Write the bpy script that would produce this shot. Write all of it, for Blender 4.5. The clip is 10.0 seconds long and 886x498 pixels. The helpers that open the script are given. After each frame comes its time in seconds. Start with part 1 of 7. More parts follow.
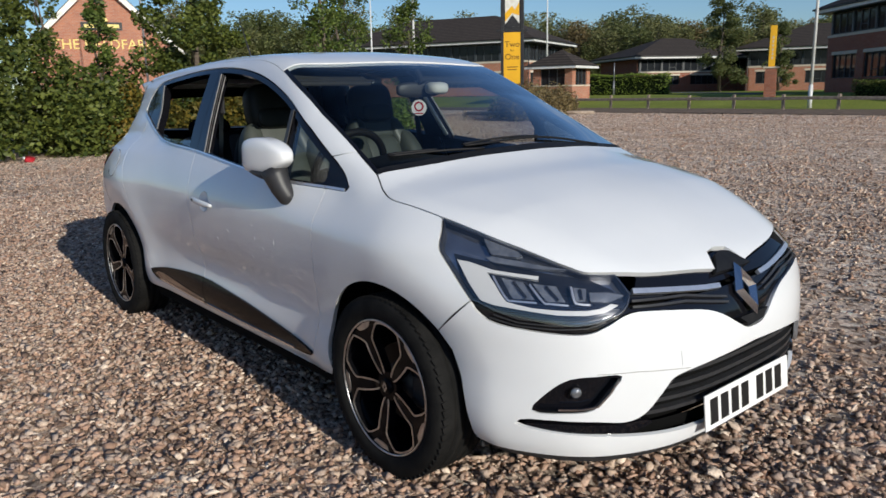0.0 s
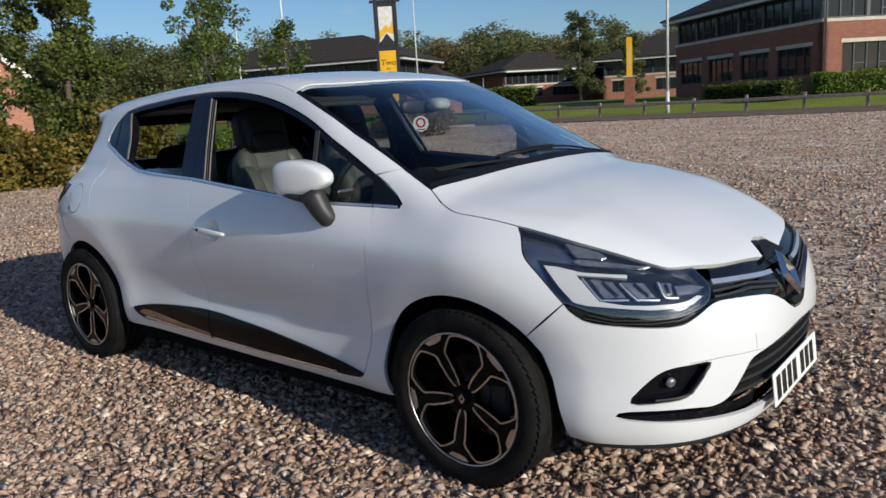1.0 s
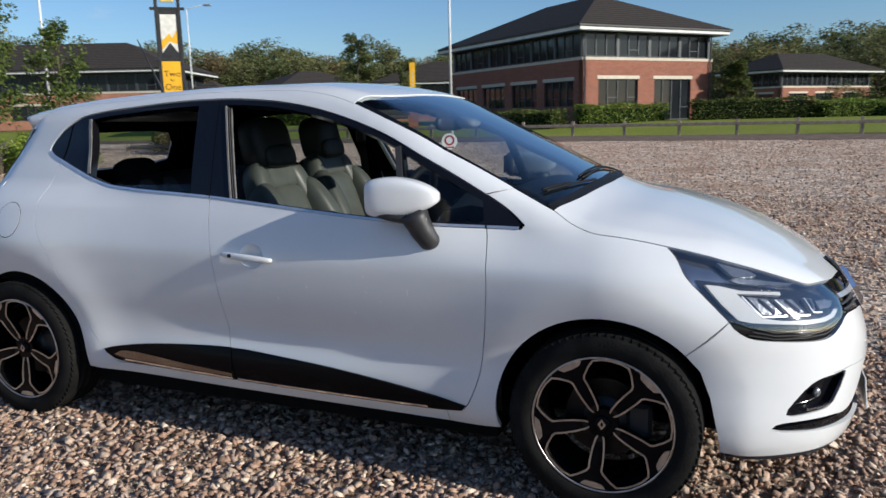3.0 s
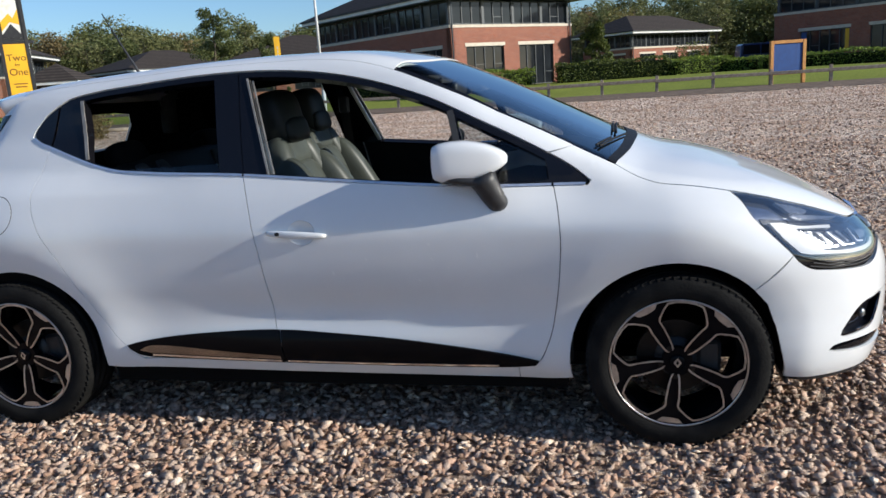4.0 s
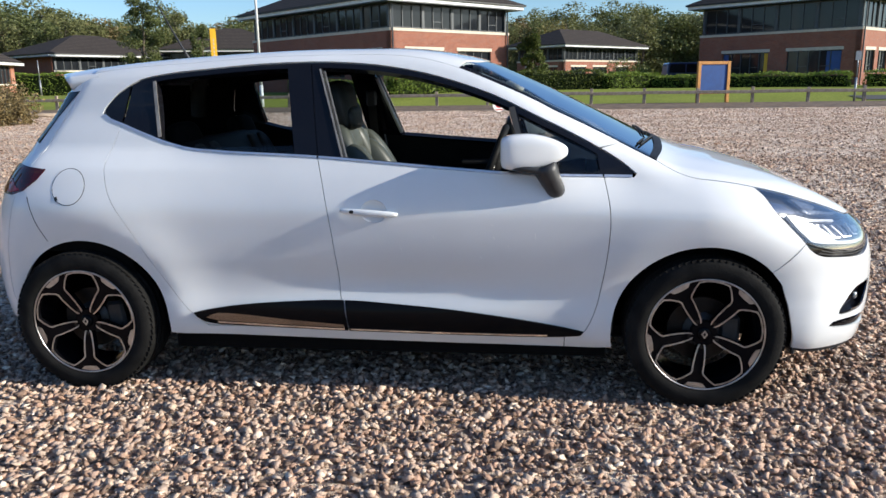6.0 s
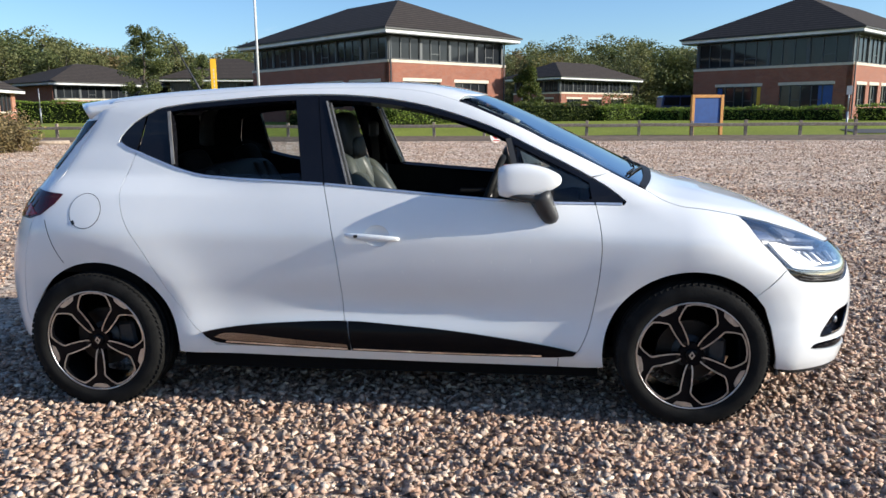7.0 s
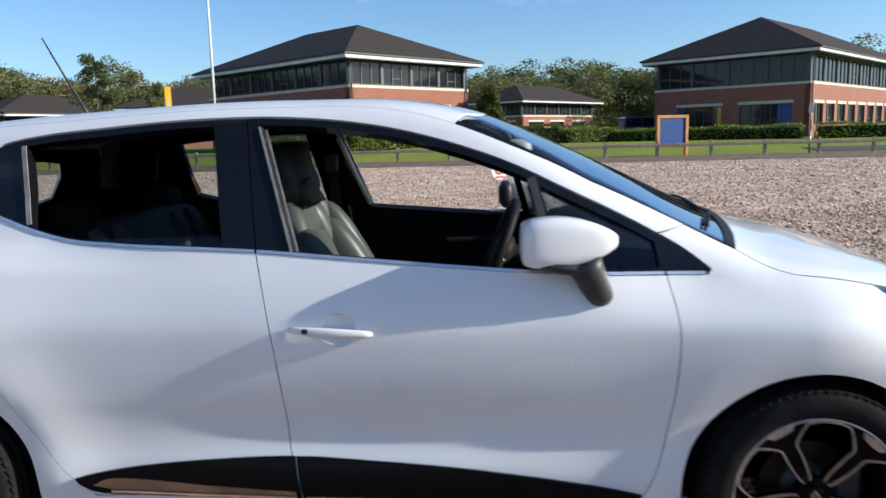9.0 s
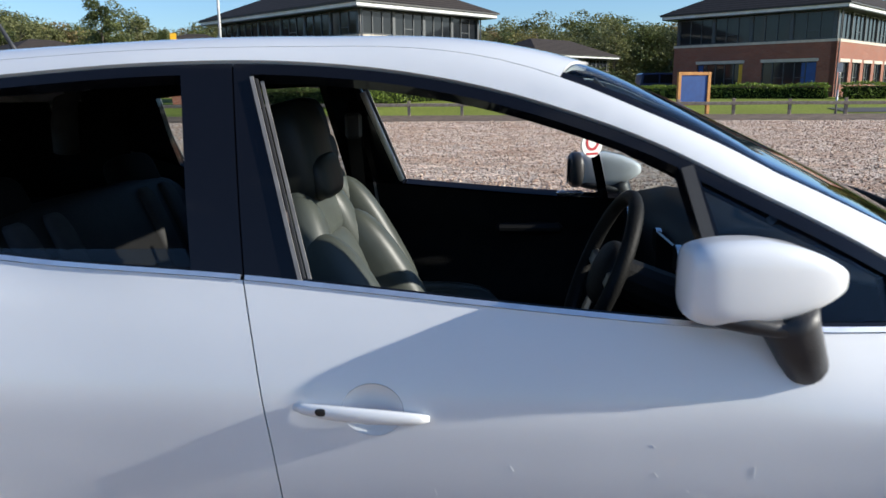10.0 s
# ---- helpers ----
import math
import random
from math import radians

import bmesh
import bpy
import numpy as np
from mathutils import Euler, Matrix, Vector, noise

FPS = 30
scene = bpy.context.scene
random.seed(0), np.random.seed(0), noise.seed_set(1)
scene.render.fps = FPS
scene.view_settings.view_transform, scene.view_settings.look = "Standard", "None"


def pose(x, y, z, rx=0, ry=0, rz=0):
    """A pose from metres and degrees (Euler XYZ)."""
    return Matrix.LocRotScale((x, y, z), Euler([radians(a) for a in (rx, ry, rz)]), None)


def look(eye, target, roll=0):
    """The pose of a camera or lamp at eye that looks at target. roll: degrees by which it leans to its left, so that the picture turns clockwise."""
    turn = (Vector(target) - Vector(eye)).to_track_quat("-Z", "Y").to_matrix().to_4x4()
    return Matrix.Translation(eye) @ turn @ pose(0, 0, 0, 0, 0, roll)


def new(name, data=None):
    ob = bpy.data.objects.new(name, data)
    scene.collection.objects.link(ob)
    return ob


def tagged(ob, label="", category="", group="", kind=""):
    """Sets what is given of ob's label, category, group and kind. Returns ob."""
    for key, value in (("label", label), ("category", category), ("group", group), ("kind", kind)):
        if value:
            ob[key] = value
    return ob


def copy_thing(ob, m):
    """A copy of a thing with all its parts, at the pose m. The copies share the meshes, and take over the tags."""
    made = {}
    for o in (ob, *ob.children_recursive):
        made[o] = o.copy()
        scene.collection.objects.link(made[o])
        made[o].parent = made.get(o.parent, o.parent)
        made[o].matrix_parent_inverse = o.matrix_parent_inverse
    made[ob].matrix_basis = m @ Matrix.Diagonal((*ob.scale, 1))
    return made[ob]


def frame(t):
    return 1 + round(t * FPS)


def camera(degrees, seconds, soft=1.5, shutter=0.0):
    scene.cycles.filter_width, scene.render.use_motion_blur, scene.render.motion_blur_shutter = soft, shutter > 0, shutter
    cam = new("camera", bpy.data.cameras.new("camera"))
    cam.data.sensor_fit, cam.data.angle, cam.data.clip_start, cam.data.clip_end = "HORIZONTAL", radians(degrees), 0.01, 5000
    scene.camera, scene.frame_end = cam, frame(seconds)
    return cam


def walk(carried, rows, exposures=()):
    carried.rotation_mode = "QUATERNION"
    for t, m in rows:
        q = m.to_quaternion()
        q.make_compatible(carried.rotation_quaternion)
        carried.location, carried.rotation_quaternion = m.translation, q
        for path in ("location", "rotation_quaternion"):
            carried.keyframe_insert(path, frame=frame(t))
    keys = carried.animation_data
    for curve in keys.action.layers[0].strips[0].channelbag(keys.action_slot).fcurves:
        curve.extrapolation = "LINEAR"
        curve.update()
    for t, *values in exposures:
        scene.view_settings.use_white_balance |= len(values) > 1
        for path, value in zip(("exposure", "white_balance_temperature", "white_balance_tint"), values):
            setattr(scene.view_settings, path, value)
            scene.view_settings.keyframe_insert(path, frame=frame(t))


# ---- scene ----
cam = camera(61.5, 10.0, shutter=0.25)
PATH = [
    (0, (3.171, -2.179, 1.252), (1.685, -0.906, 0.838), -1.1),
    (0.5, (2.957, -2.411, 1.248), (1.566, -1.027, 0.86), -1.7),
    (1, (2.756, -2.637, 1.264), (1.499, -1.129, 0.883), -3.5),
    (1.5, (2.479, -2.768, 1.265), (1.287, -1.195, 0.938), -2.6),
    (2, (2.19, -2.882, 1.263), (1.138, -1.214, 0.931), -2.4),
    (2.5, (1.975, -3.029, 1.286), (1.082, -1.272, 0.946), -4.2),
    (2.7, (1.871, -3.07, 1.303), (1.024, -1.289, 0.968), -2.8),
    (3.8, (1.143, -3.267, 1.277), (0.726, -1.356, 0.861), -2.2),
    (4, (1.044, -3.324, 1.296), (0.631, -1.417, 0.856), -3.9),
    (4.5, (0.814, -3.346, 1.289), (0.495, -1.415, 0.878), -2.4),
    (5, (0.619, -3.387, 1.309), (0.346, -1.444, 0.918), -3.6),
    (5.5, (0.607, -3.532, 1.297), (0.355, -1.595, 0.867), -2.3),
    (5.7, (0.592, -3.609, 1.293), (0.369, -1.67, 0.852), -1.0),
    (6.8, (0.577, -3.869, 1.299), (0.372, -1.916, 0.918), -0.7),
    (7, (0.584, -3.866, 1.3), (0.378, -1.909, 0.939), -0.4),
    (7.5, (0.575, -3.829, 1.299), (0.372, -1.878, 0.908), -0.6),
    (8, (0.553, -3.616, 1.306), (0.39, -1.666, 0.893), -0.5),
    (8.5, (0.467, -3.244, 1.305), (0.383, -1.284, 0.916), -1.4),
    (8.9, (0.464, -2.941, 1.329), (0.344, -0.976, 0.975), -2.5),
    (9, (0.395, -2.811, 1.312), (0.283, -0.837, 1.013), -1.4),
    (9.5, (0.3, -2.424, 1.322), (0.113, -0.464, 0.97), -0.9),
    (10, (0.189, -2.018, 1.326), (0.057, -0.067, 0.908), -0.4),
]
walk(cam, [(t, look(eye, target, roll)) for t, eye, target, roll in PATH],
     [(0.0, -0.14, 6370, 8), (1.0, -0.17, 6400, 8), (2.5, 0.02, 6290, 8), (4.0, 0.34, 6270, 8), (5.5, 0.6, 6370, 8), (7.5, 0.7, 6370, 8), (8.5, 0.68, 6450, 8), (9.0, 0.62, 6270, 8), (10.0, 0.61, 6270, 8)])

# ---- sky and sun ----
SUN_WAY = Vector((-2.9, 0.25, -1.085)).normalized()
world = bpy.data.worlds.new("sky")
scene.world = world
world.use_nodes = True
wn = world.node_tree.nodes
wl = world.node_tree.links
sky = wn.new("ShaderNodeTexSky")
sky.sky_type = "NISHITA"
sky.sun_disc = False
sky.sun_elevation = math.asin(-SUN_WAY.z)
sky.sun_rotation = math.atan2(-SUN_WAY.x, -SUN_WAY.y)
sky.air_density, sky.dust_density, sky.ozone_density = 1.0, 0.4, 5.0
wn["Background"].inputs["Strength"].default_value = 0.114
# a clear blue, with a few thin clouds
hue = wn.new("ShaderNodeHueSaturation")
hue.inputs["Saturation"].default_value = 1.02
hue.inputs["Hue"].default_value = 0.504
wl.new(sky.outputs["Color"], hue.inputs["Color"])
wtc = wn.new("ShaderNodeTexCoord")
wmap = wn.new("ShaderNodeMapping")
wmap.inputs["Scale"].default_value = (1.0, 1.0, 3.5)
wl.new(wtc.outputs["Generated"], wmap.inputs["Vector"])
cloud = wn.new("ShaderNodeTexNoise")
cloud.inputs["Scale"].default_value, cloud.inputs["Detail"].default_value, cloud.inputs["Roughness"].default_value = 2.6, 7, 0.62
wl.new(wmap.outputs[0], cloud.inputs["Vector"])
wrange = wn.new("ShaderNodeMapRange")
wrange.inputs[1].default_value, wrange.inputs[2].default_value, wrange.inputs[4].default_value = 0.58, 0.80, 0.75
wl.new(cloud.outputs["Fac"], wrange.inputs[0])
wmix = wn.new("ShaderNodeMix")
wmix.data_type = "RGBA"
wmix.inputs[7].default_value = (5.2, 5.4, 5.8, 1)
wl.new(wrange.outputs[0], wmix.inputs[0])
wl.new(hue.outputs[0], wmix.inputs[6])
wl.new(wmix.outputs[2], wn["Background"].inputs["Color"])
sun = new("sun", bpy.data.lights.new("sun", "SUN"))
sun.data.energy, sun.data.angle, sun.data.color = 5.0, radians(0.53), (1.0, 0.93, 0.82)
sun.matrix_world = look((0, 0, 30), Vector((0, 0, 30)) + SUN_WAY)

# ---- materials ----
def material(name, color, rough=0.5, metal=0.0, color2=None, scale=8.0, detail=5.0, spread=(0.35, 0.65), bump_scale=0.0,
             bump=0.0, coat=0.0, spec=0.5, big=0.0, big_scale=0.6, island=0.0, objrand=0.0, trans=0.0, ior=1.45, rough2=None):
    """A surface with two scales of colour variation, relief and, where asked, a shift from piece to piece."""
    m = bpy.data.materials.new(name)
    m.use_nodes = True
    n, l = m.node_tree.nodes, m.node_tree.links
    b = n["Principled BSDF"]
    b.inputs["Roughness"].default_value = rough
    b.inputs["Metallic"].default_value = metal
    b.inputs["Coat Weight"].default_value = coat
    b.inputs["Coat Roughness"].default_value = 0.03
    b.inputs["Specular IOR Level"].default_value = spec
    b.inputs["Transmission Weight"].default_value = trans
    b.inputs["IOR"].default_value = ior
    b.inputs["Base Color"].default_value = (*color, 1)
    tc = n.new("ShaderNodeTexCoord")
    out = None
    if color2:
        t = n.new("ShaderNodeTexNoise")
        t.inputs["Scale"].default_value, t.inputs["Detail"].default_value = scale, detail
        l.new(tc.outputs["Object"], t.inputs["Vector"])
        r = n.new("ShaderNodeMapRange")
        r.inputs[1].default_value, r.inputs[2].default_value = spread
        l.new(t.outputs["Fac"], r.inputs[0])
        mix = n.new("ShaderNodeMix")
        mix.data_type = "RGBA"
        mix.inputs[6].default_value, mix.inputs[7].default_value = (*color, 1), (*color2, 1)
        l.new(r.outputs[0], mix.inputs[0])
        out = mix.outputs[2]
        if rough2 is not None:
            rr = n.new("ShaderNodeMapRange")
            rr.inputs[3].default_value, rr.inputs[4].default_value = rough, rough2
            l.new(t.outputs["Fac"], rr.inputs[0])
            l.new(rr.outputs[0], b.inputs["Roughness"])
    facs = []
    if big:
        t2 = n.new("ShaderNodeTexNoise")
        t2.inputs["Scale"].default_value, t2.inputs["Detail"].default_value = big_scale, 3
        l.new(tc.outputs["Object"], t2.inputs["Vector"])
        facs.append((t2.outputs["Fac"], big))
    if island:
        g = n.new("ShaderNodeNewGeometry")
        facs.append((g.outputs["Random Per Island"], island))
    if objrand:
        g = n.new("ShaderNodeObjectInfo")
        facs.append((g.outputs["Random"], objrand))
    for fac, amount in facs:
        r = n.new("ShaderNodeMapRange")
        r.inputs[3].default_value, r.inputs[4].default_value = 1 - amount, 1 + amount
        l.new(fac, r.inputs[0])
        h = n.new("ShaderNodeHueSaturation")
        l.new(r.outputs[0], h.inputs["Value"])
        if out:
            l.new(out, h.inputs["Color"])
        else:
            h.inputs["Color"].default_value = (*color, 1)
        out = h.outputs[0]
    if out:
        l.new(out, b.inputs["Base Color"])
    if bump:
        t3 = n.new("ShaderNodeTexNoise")
        t3.inputs["Scale"].default_value, t3.inputs["Detail"].default_value = bump_scale, 4
        l.new(tc.outputs["Object"], t3.inputs["Vector"])
        bp = n.new("ShaderNodeBump")
        bp.inputs["Strength"].default_value, bp.inputs["Distance"].default_value = min(1, bump), 0.01
        l.new(t3.outputs["Fac"], bp.inputs["Height"])
        l.new(bp.outputs[0], b.inputs["Normal"])
    return m


def glass_material(name, tint, see=0.9, rough=0.0, shine=0.06, power=4.2, top=1.6):
    """A thin pane: tinted, see-through, mirroring the sky at a slant."""
    m = bpy.data.materials.new(name)
    m.use_nodes = True
    n, l = m.node_tree.nodes, m.node_tree.links
    n.remove(n["Principled BSDF"])
    clear = n.new("ShaderNodeBsdfTransparent")
    clear.inputs["Color"].default_value = (*[c * see for c in tint], 1)
    gloss = n.new("ShaderNodeBsdfGlossy")
    gloss.inputs["Roughness"].default_value = rough
    lw = n.new("ShaderNodeLayerWeight")
    lw.inputs["Blend"].default_value = 0.5
    up = n.new("ShaderNodeMath")
    up.operation = "POWER"
    up.inputs[1].default_value = power
    l.new(lw.outputs["Facing"], up.inputs[0])
    fr = n.new("ShaderNodeMapRange")
    fr.inputs[3].default_value, fr.inputs[4].default_value = shine, top
    l.new(up.outputs[0], fr.inputs[0])
    mix = n.new("ShaderNodeMixShader")
    l.new(fr.outputs[0], mix.inputs[0])
    l.new(clear.outputs[0], mix.inputs[1])
    l.new(gloss.outputs[0], mix.inputs[2])
    l.new(mix.outputs[0], n["Material Output"].inputs["Surface"])
    return m


# ---- mesh tools ----
def part(name, bm, mat, parent=None, label="", smooth=False):
    """Links a bmesh (or a ready mesh) as one mesh object under its thing."""
    if isinstance(bm, bmesh.types.BMesh):
        me = bpy.data.meshes.new(name)
        bm.to_mesh(me)
        bm.free()
        if smooth:
            me.shade_smooth()
    else:
        me = bm
    if mat and not me.materials:
        me.materials.append(mat)
    ob = new(name, me)
    if parent:
        ob.parent = parent
    if label:
        ob["label"] = label
    return ob


def empty(name, m=None, label="", category="", group="", kind=""):
    ob = new(name)
    if m:
        ob.matrix_world = m
    return tagged(ob, label, category, group, kind)


def cuboid(bm, lo, hi, bevel=0.0, m=None, seg=1):
    lo, hi = Vector(lo), Vector(hi)
    mat4 = Matrix.Translation((lo + hi) / 2) @ Matrix.Diagonal((*(hi - lo), 1))
    if m:
        mat4 = m @ mat4
    r = bmesh.ops.create_cube(bm, size=1.0, matrix=mat4)
    if bevel:
        es = list({e for v in r["verts"] for e in v.link_edges})
        bmesh.ops.bevel(bm, geom=es, offset=bevel, segments=seg, profile=0.5, affect="EDGES")
    return bm


def box(lo, hi, bevel=0.0, m=None, seg=1):
    return cuboid(bmesh.new(), lo, hi, bevel, m, seg)


def tube(bm, a, b, r1, r2=None, seg=12, caps=True):
    a, b = Vector(a), Vector(b)
    d = b - a
    m = Matrix.Translation((a + b) / 2) @ d.to_track_quat("Z", "Y").to_matrix().to_4x4()
    bmesh.ops.create_cone(bm, cap_ends=caps, segments=seg, radius1=r1, radius2=r1 if r2 is None else r2, depth=d.length, matrix=m)
    return bm


def sweep(path, radius, seg=8, closed=False):
    """A round bar along a path of points; radius may be a list."""
    pts = [Vector(p) for p in path]
    n = len(pts)
    rad = radius if isinstance(radius, (list, tuple)) else [radius] * n
    bm = bmesh.new()
    rings = []
    up = None
    for i, p in enumerate(pts):
        d = pts[(i + 1) % n] - pts[i - 1] if closed else pts[min(i + 1, n - 1)] - pts[max(i - 1, 0)]
        d.normalize()
        if up is None:
            up = d.orthogonal()
        up = (up - d * up.dot(d)).normalized()
        side = d.cross(up)
        rings.append([bm.verts.new(p + rad[i] * (math.cos(a) * up + math.sin(a) * side)) for a in (2 * math.pi * k / seg for k in range(seg))])
    for i in range(n if closed else n - 1):
        a, b = rings[i], rings[(i + 1) % n]
        for k in range(seg):
            bm.faces.new((a[k], a[(k + 1) % seg], b[(k + 1) % seg], b[k]))
    if not closed:
        bm.faces.new(rings[0][::-1])
        bm.faces.new(rings[-1])
    return bm


def lathe(profile, seg=48, axis="y"):
    """A turned body: profile of (radius, along) about an axis."""
    bm = bmesh.new()
    rings = []
    for r, h in profile:
        ring = []
        for k in range(seg):
            a = 2 * math.pi * k / seg
            c, s = r * math.cos(a), r * math.sin(a)
            ring.append(bm.verts.new((c, h, s) if axis == "y" else (c, s, h)))
        rings.append(ring)
    for a, b in zip(rings, rings[1:]):
        for k in range(seg):
            bm.faces.new((a[k], a[(k + 1) % seg], b[(k + 1) % seg], b[k]))
    bmesh.ops.recalc_face_normals(bm, faces=bm.faces)
    return bm


def prism(poly, depth, m=None, bevel=0.0):
    """A flat outline in the plane of x and y, given a thickness upwards."""
    bm = bmesh.new()
    lo = [bm.verts.new((x, y, 0)) for x, y in poly]
    hi = [bm.verts.new((x, y, depth)) for x, y in poly]
    bm.faces.new(lo[::-1])
    top = bm.faces.new(hi)
    k = len(poly)
    for i in range(k):
        bm.faces.new((lo[i], lo[(i + 1) % k], hi[(i + 1) % k], hi[i]))
    if bevel:
        bmesh.ops.bevel(bm, geom=list(top.edges), offset=bevel, segments=2, profile=0.5, affect="EDGES")
    if m:
        bm.transform(m)
    bmesh.ops.recalc_face_normals(bm, faces=bm.faces)
    return bm


def spline(pts, per=6, closed=False):
    """A smooth line through control points."""
    p = [np.array(q, float) for q in pts]
    n = len(p)
    out = []
    for i in range(n if closed else n - 1):
        a = p[i - 1] if closed or i else 2 * p[0] - p[1]
        b, c = p[i], p[(i + 1) % n]
        d = p[(i + 2) % n] if closed or i + 2 < n else 2 * p[-1] - p[-2]
        for k in range(per):
            t = k / per
            out.append(0.5 * (2 * b + (c - a) * t + (2 * a - 5 * b + 4 * c - d) * t * t + (3 * b - a - 3 * c + d) * t ** 3))
    if not closed:
        out.append(p[-1])
    return [tuple(float(v) for v in q) for q in out]
import mathutils

PAINT = material("white_paint", (0.73, 0.74, 0.75), rough=0.4, color2=(0.70, 0.71, 0.72), scale=3, coat=1.0, spec=0.3)
BLACK_GLOSS = material("black_gloss", (0.006, 0.006, 0.008), rough=0.06, spec=0.45)
BLACK_PLASTIC = material("black_plastic", (0.022, 0.022, 0.024), rough=0.45, color2=(0.03, 0.03, 0.032), scale=30, bump_scale=300, bump=0.1)
COWL_BLACK = material("weathered_black_plastic", (0.007, 0.007, 0.008), rough=0.55, spec=0.25, color2=(0.012, 0.012, 0.013), scale=30, bump_scale=300, bump=0.1)
# near black: shade of cabin, arches and openings is put into the colour
INSIDE_SHADE = material("inside_shade", (0.004, 0.004, 0.004), rough=0.9, spec=0.1)
CHROME = material("chrome", (0.88, 0.87, 0.86), rough=0.16, metal=1.0)
SATIN = material("machined_alloy", (0.62, 0.59, 0.57), rough=0.35, metal=1.0, color2=(0.45, 0.43, 0.42), scale=40)
RIM_BLACK = material("rim_black", (0.004, 0.004, 0.005), rough=0.14, spec=0.10)
RUBBER = material("tyre_rubber", (0.009, 0.009, 0.009), rough=0.8, spec=0.08, color2=(0.016, 0.0155, 0.015), scale=14, bump_scale=120, bump=0.2)
GLASS = glass_material("car_glass", (0.82, 0.91, 0.93), 0.74, 0.0, 0.045)
SCREEN_GLASS = glass_material("windscreen_glass", (0.80, 0.90, 0.92), 0.72, 0.0, 0.025, 7.0, 4.6)
LENS = glass_material("lens", (0.97, 0.98, 1.0), 0.96, 0.0, 0.14, 2.6, 1.3)

# ---- materials of the place ----
def nodes_of(name):
    m = bpy.data.materials.new(name)
    m.use_nodes = True
    return m, m.node_tree.nodes, m.node_tree.links, m.node_tree.nodes["Principled BSDF"]


def gravel_material():
    """Loose limestone chippings: cells of differing tone, dark gaps, dirt in broad patches."""
    m, n, l, b = nodes_of("gravel")
    tc = n.new("ShaderNodeTexCoord")
    vor = n.new("ShaderNodeTexVoronoi")
    vor.inputs["Scale"].default_value = 30
    l.new(tc.outputs["Object"], vor.inputs["Vector"])
    sep = n.new("ShaderNodeSeparateColor")
    l.new(vor.outputs["Color"], sep.inputs[0])
    ramp = n.new("ShaderNodeValToRGB")
    el = ramp.color_ramp.elements
    el[0].position, el[0].color = 0.0, (0.150, 0.112, 0.088, 1)
    el[1].position, el[1].color = 1.0, (0.960, 0.830, 0.690, 1)
    for pos, c in ((0.25, (0.40, 0.295, 0.225, 1)), (0.45, (0.64, 0.495, 0.395, 1)), (0.75, (0.79, 0.635, 0.51, 1))):
        e = el.new(pos)
        e.color = c
    l.new(sep.outputs[0], ramp.inputs[0])
    dirt = n.new("ShaderNodeTexNoise")
    dirt.inputs["Scale"].default_value, dirt.inputs["Detail"].default_value, dirt.inputs["Roughness"].default_value = 0.55, 9, 0.62
    l.new(tc.outputs["Object"], dirt.inputs["Vector"])
    rng = n.new("ShaderNodeMapRange")
    rng.inputs[1].default_value, rng.inputs[2].default_value = 0.47, 0.62
    l.new(dirt.outputs["Fac"], rng.inputs[0])
    mix = n.new("ShaderNodeMix")
    mix.data_type = "RGBA"
    mix.inputs[7].default_value = (0.414, 0.25, 0.152, 1)
    l.new(ramp.outputs[0], mix.inputs[6])
    soft = n.new("ShaderNodeMath")
    soft.operation = "MULTIPLY"
    soft.inputs[1].default_value = 0.6
    l.new(rng.outputs[0], soft.inputs[0])
    l.new(soft.outputs[0], mix.inputs[0])
    # mottling at the scale of a hand and of a stride
    mot = n.new("ShaderNodeTexNoise")
    mot.inputs["Scale"].default_value, mot.inputs["Detail"].default_value, mot.inputs["Roughness"].default_value = 2.2, 12, 0.8
    l.new(tc.outputs["Object"], mot.inputs["Vector"])
    mr = n.new("ShaderNodeMapRange")
    mr.inputs[1].default_value, mr.inputs[2].default_value, mr.inputs[3].default_value, mr.inputs[4].default_value = 0.33, 0.67, 0.36, 1.72
    l.new(mot.outputs["Fac"], mr.inputs[0])
    hv = n.new("ShaderNodeHueSaturation")
    l.new(mr.outputs[0], hv.inputs["Value"])
    l.new(mix.outputs[2], hv.inputs["Color"])
    l.new(hv.outputs[0], b.inputs["Base Color"])
    b.inputs["Roughness"].default_value = 0.9
    b.inputs["Specular IOR Level"].default_value = 0.2
    heap = n.new("ShaderNodeBump")
    heap.inputs["Distance"].default_value, heap.inputs["Strength"].default_value = 0.09, 1.0
    l.new(mot.outputs["Fac"], heap.inputs["Height"])
    bp = n.new("ShaderNodeBump")
    bp.inputs["Distance"].default_value, bp.inputs["Strength"].default_value = 0.02, 0.7
    bp.invert = True
    l.new(vor.outputs["Distance"], bp.inputs["Height"])
    l.new(heap.outputs[0], bp.inputs["Normal"])
    l.new(bp.outputs[0], b.inputs["Normal"])
    return m


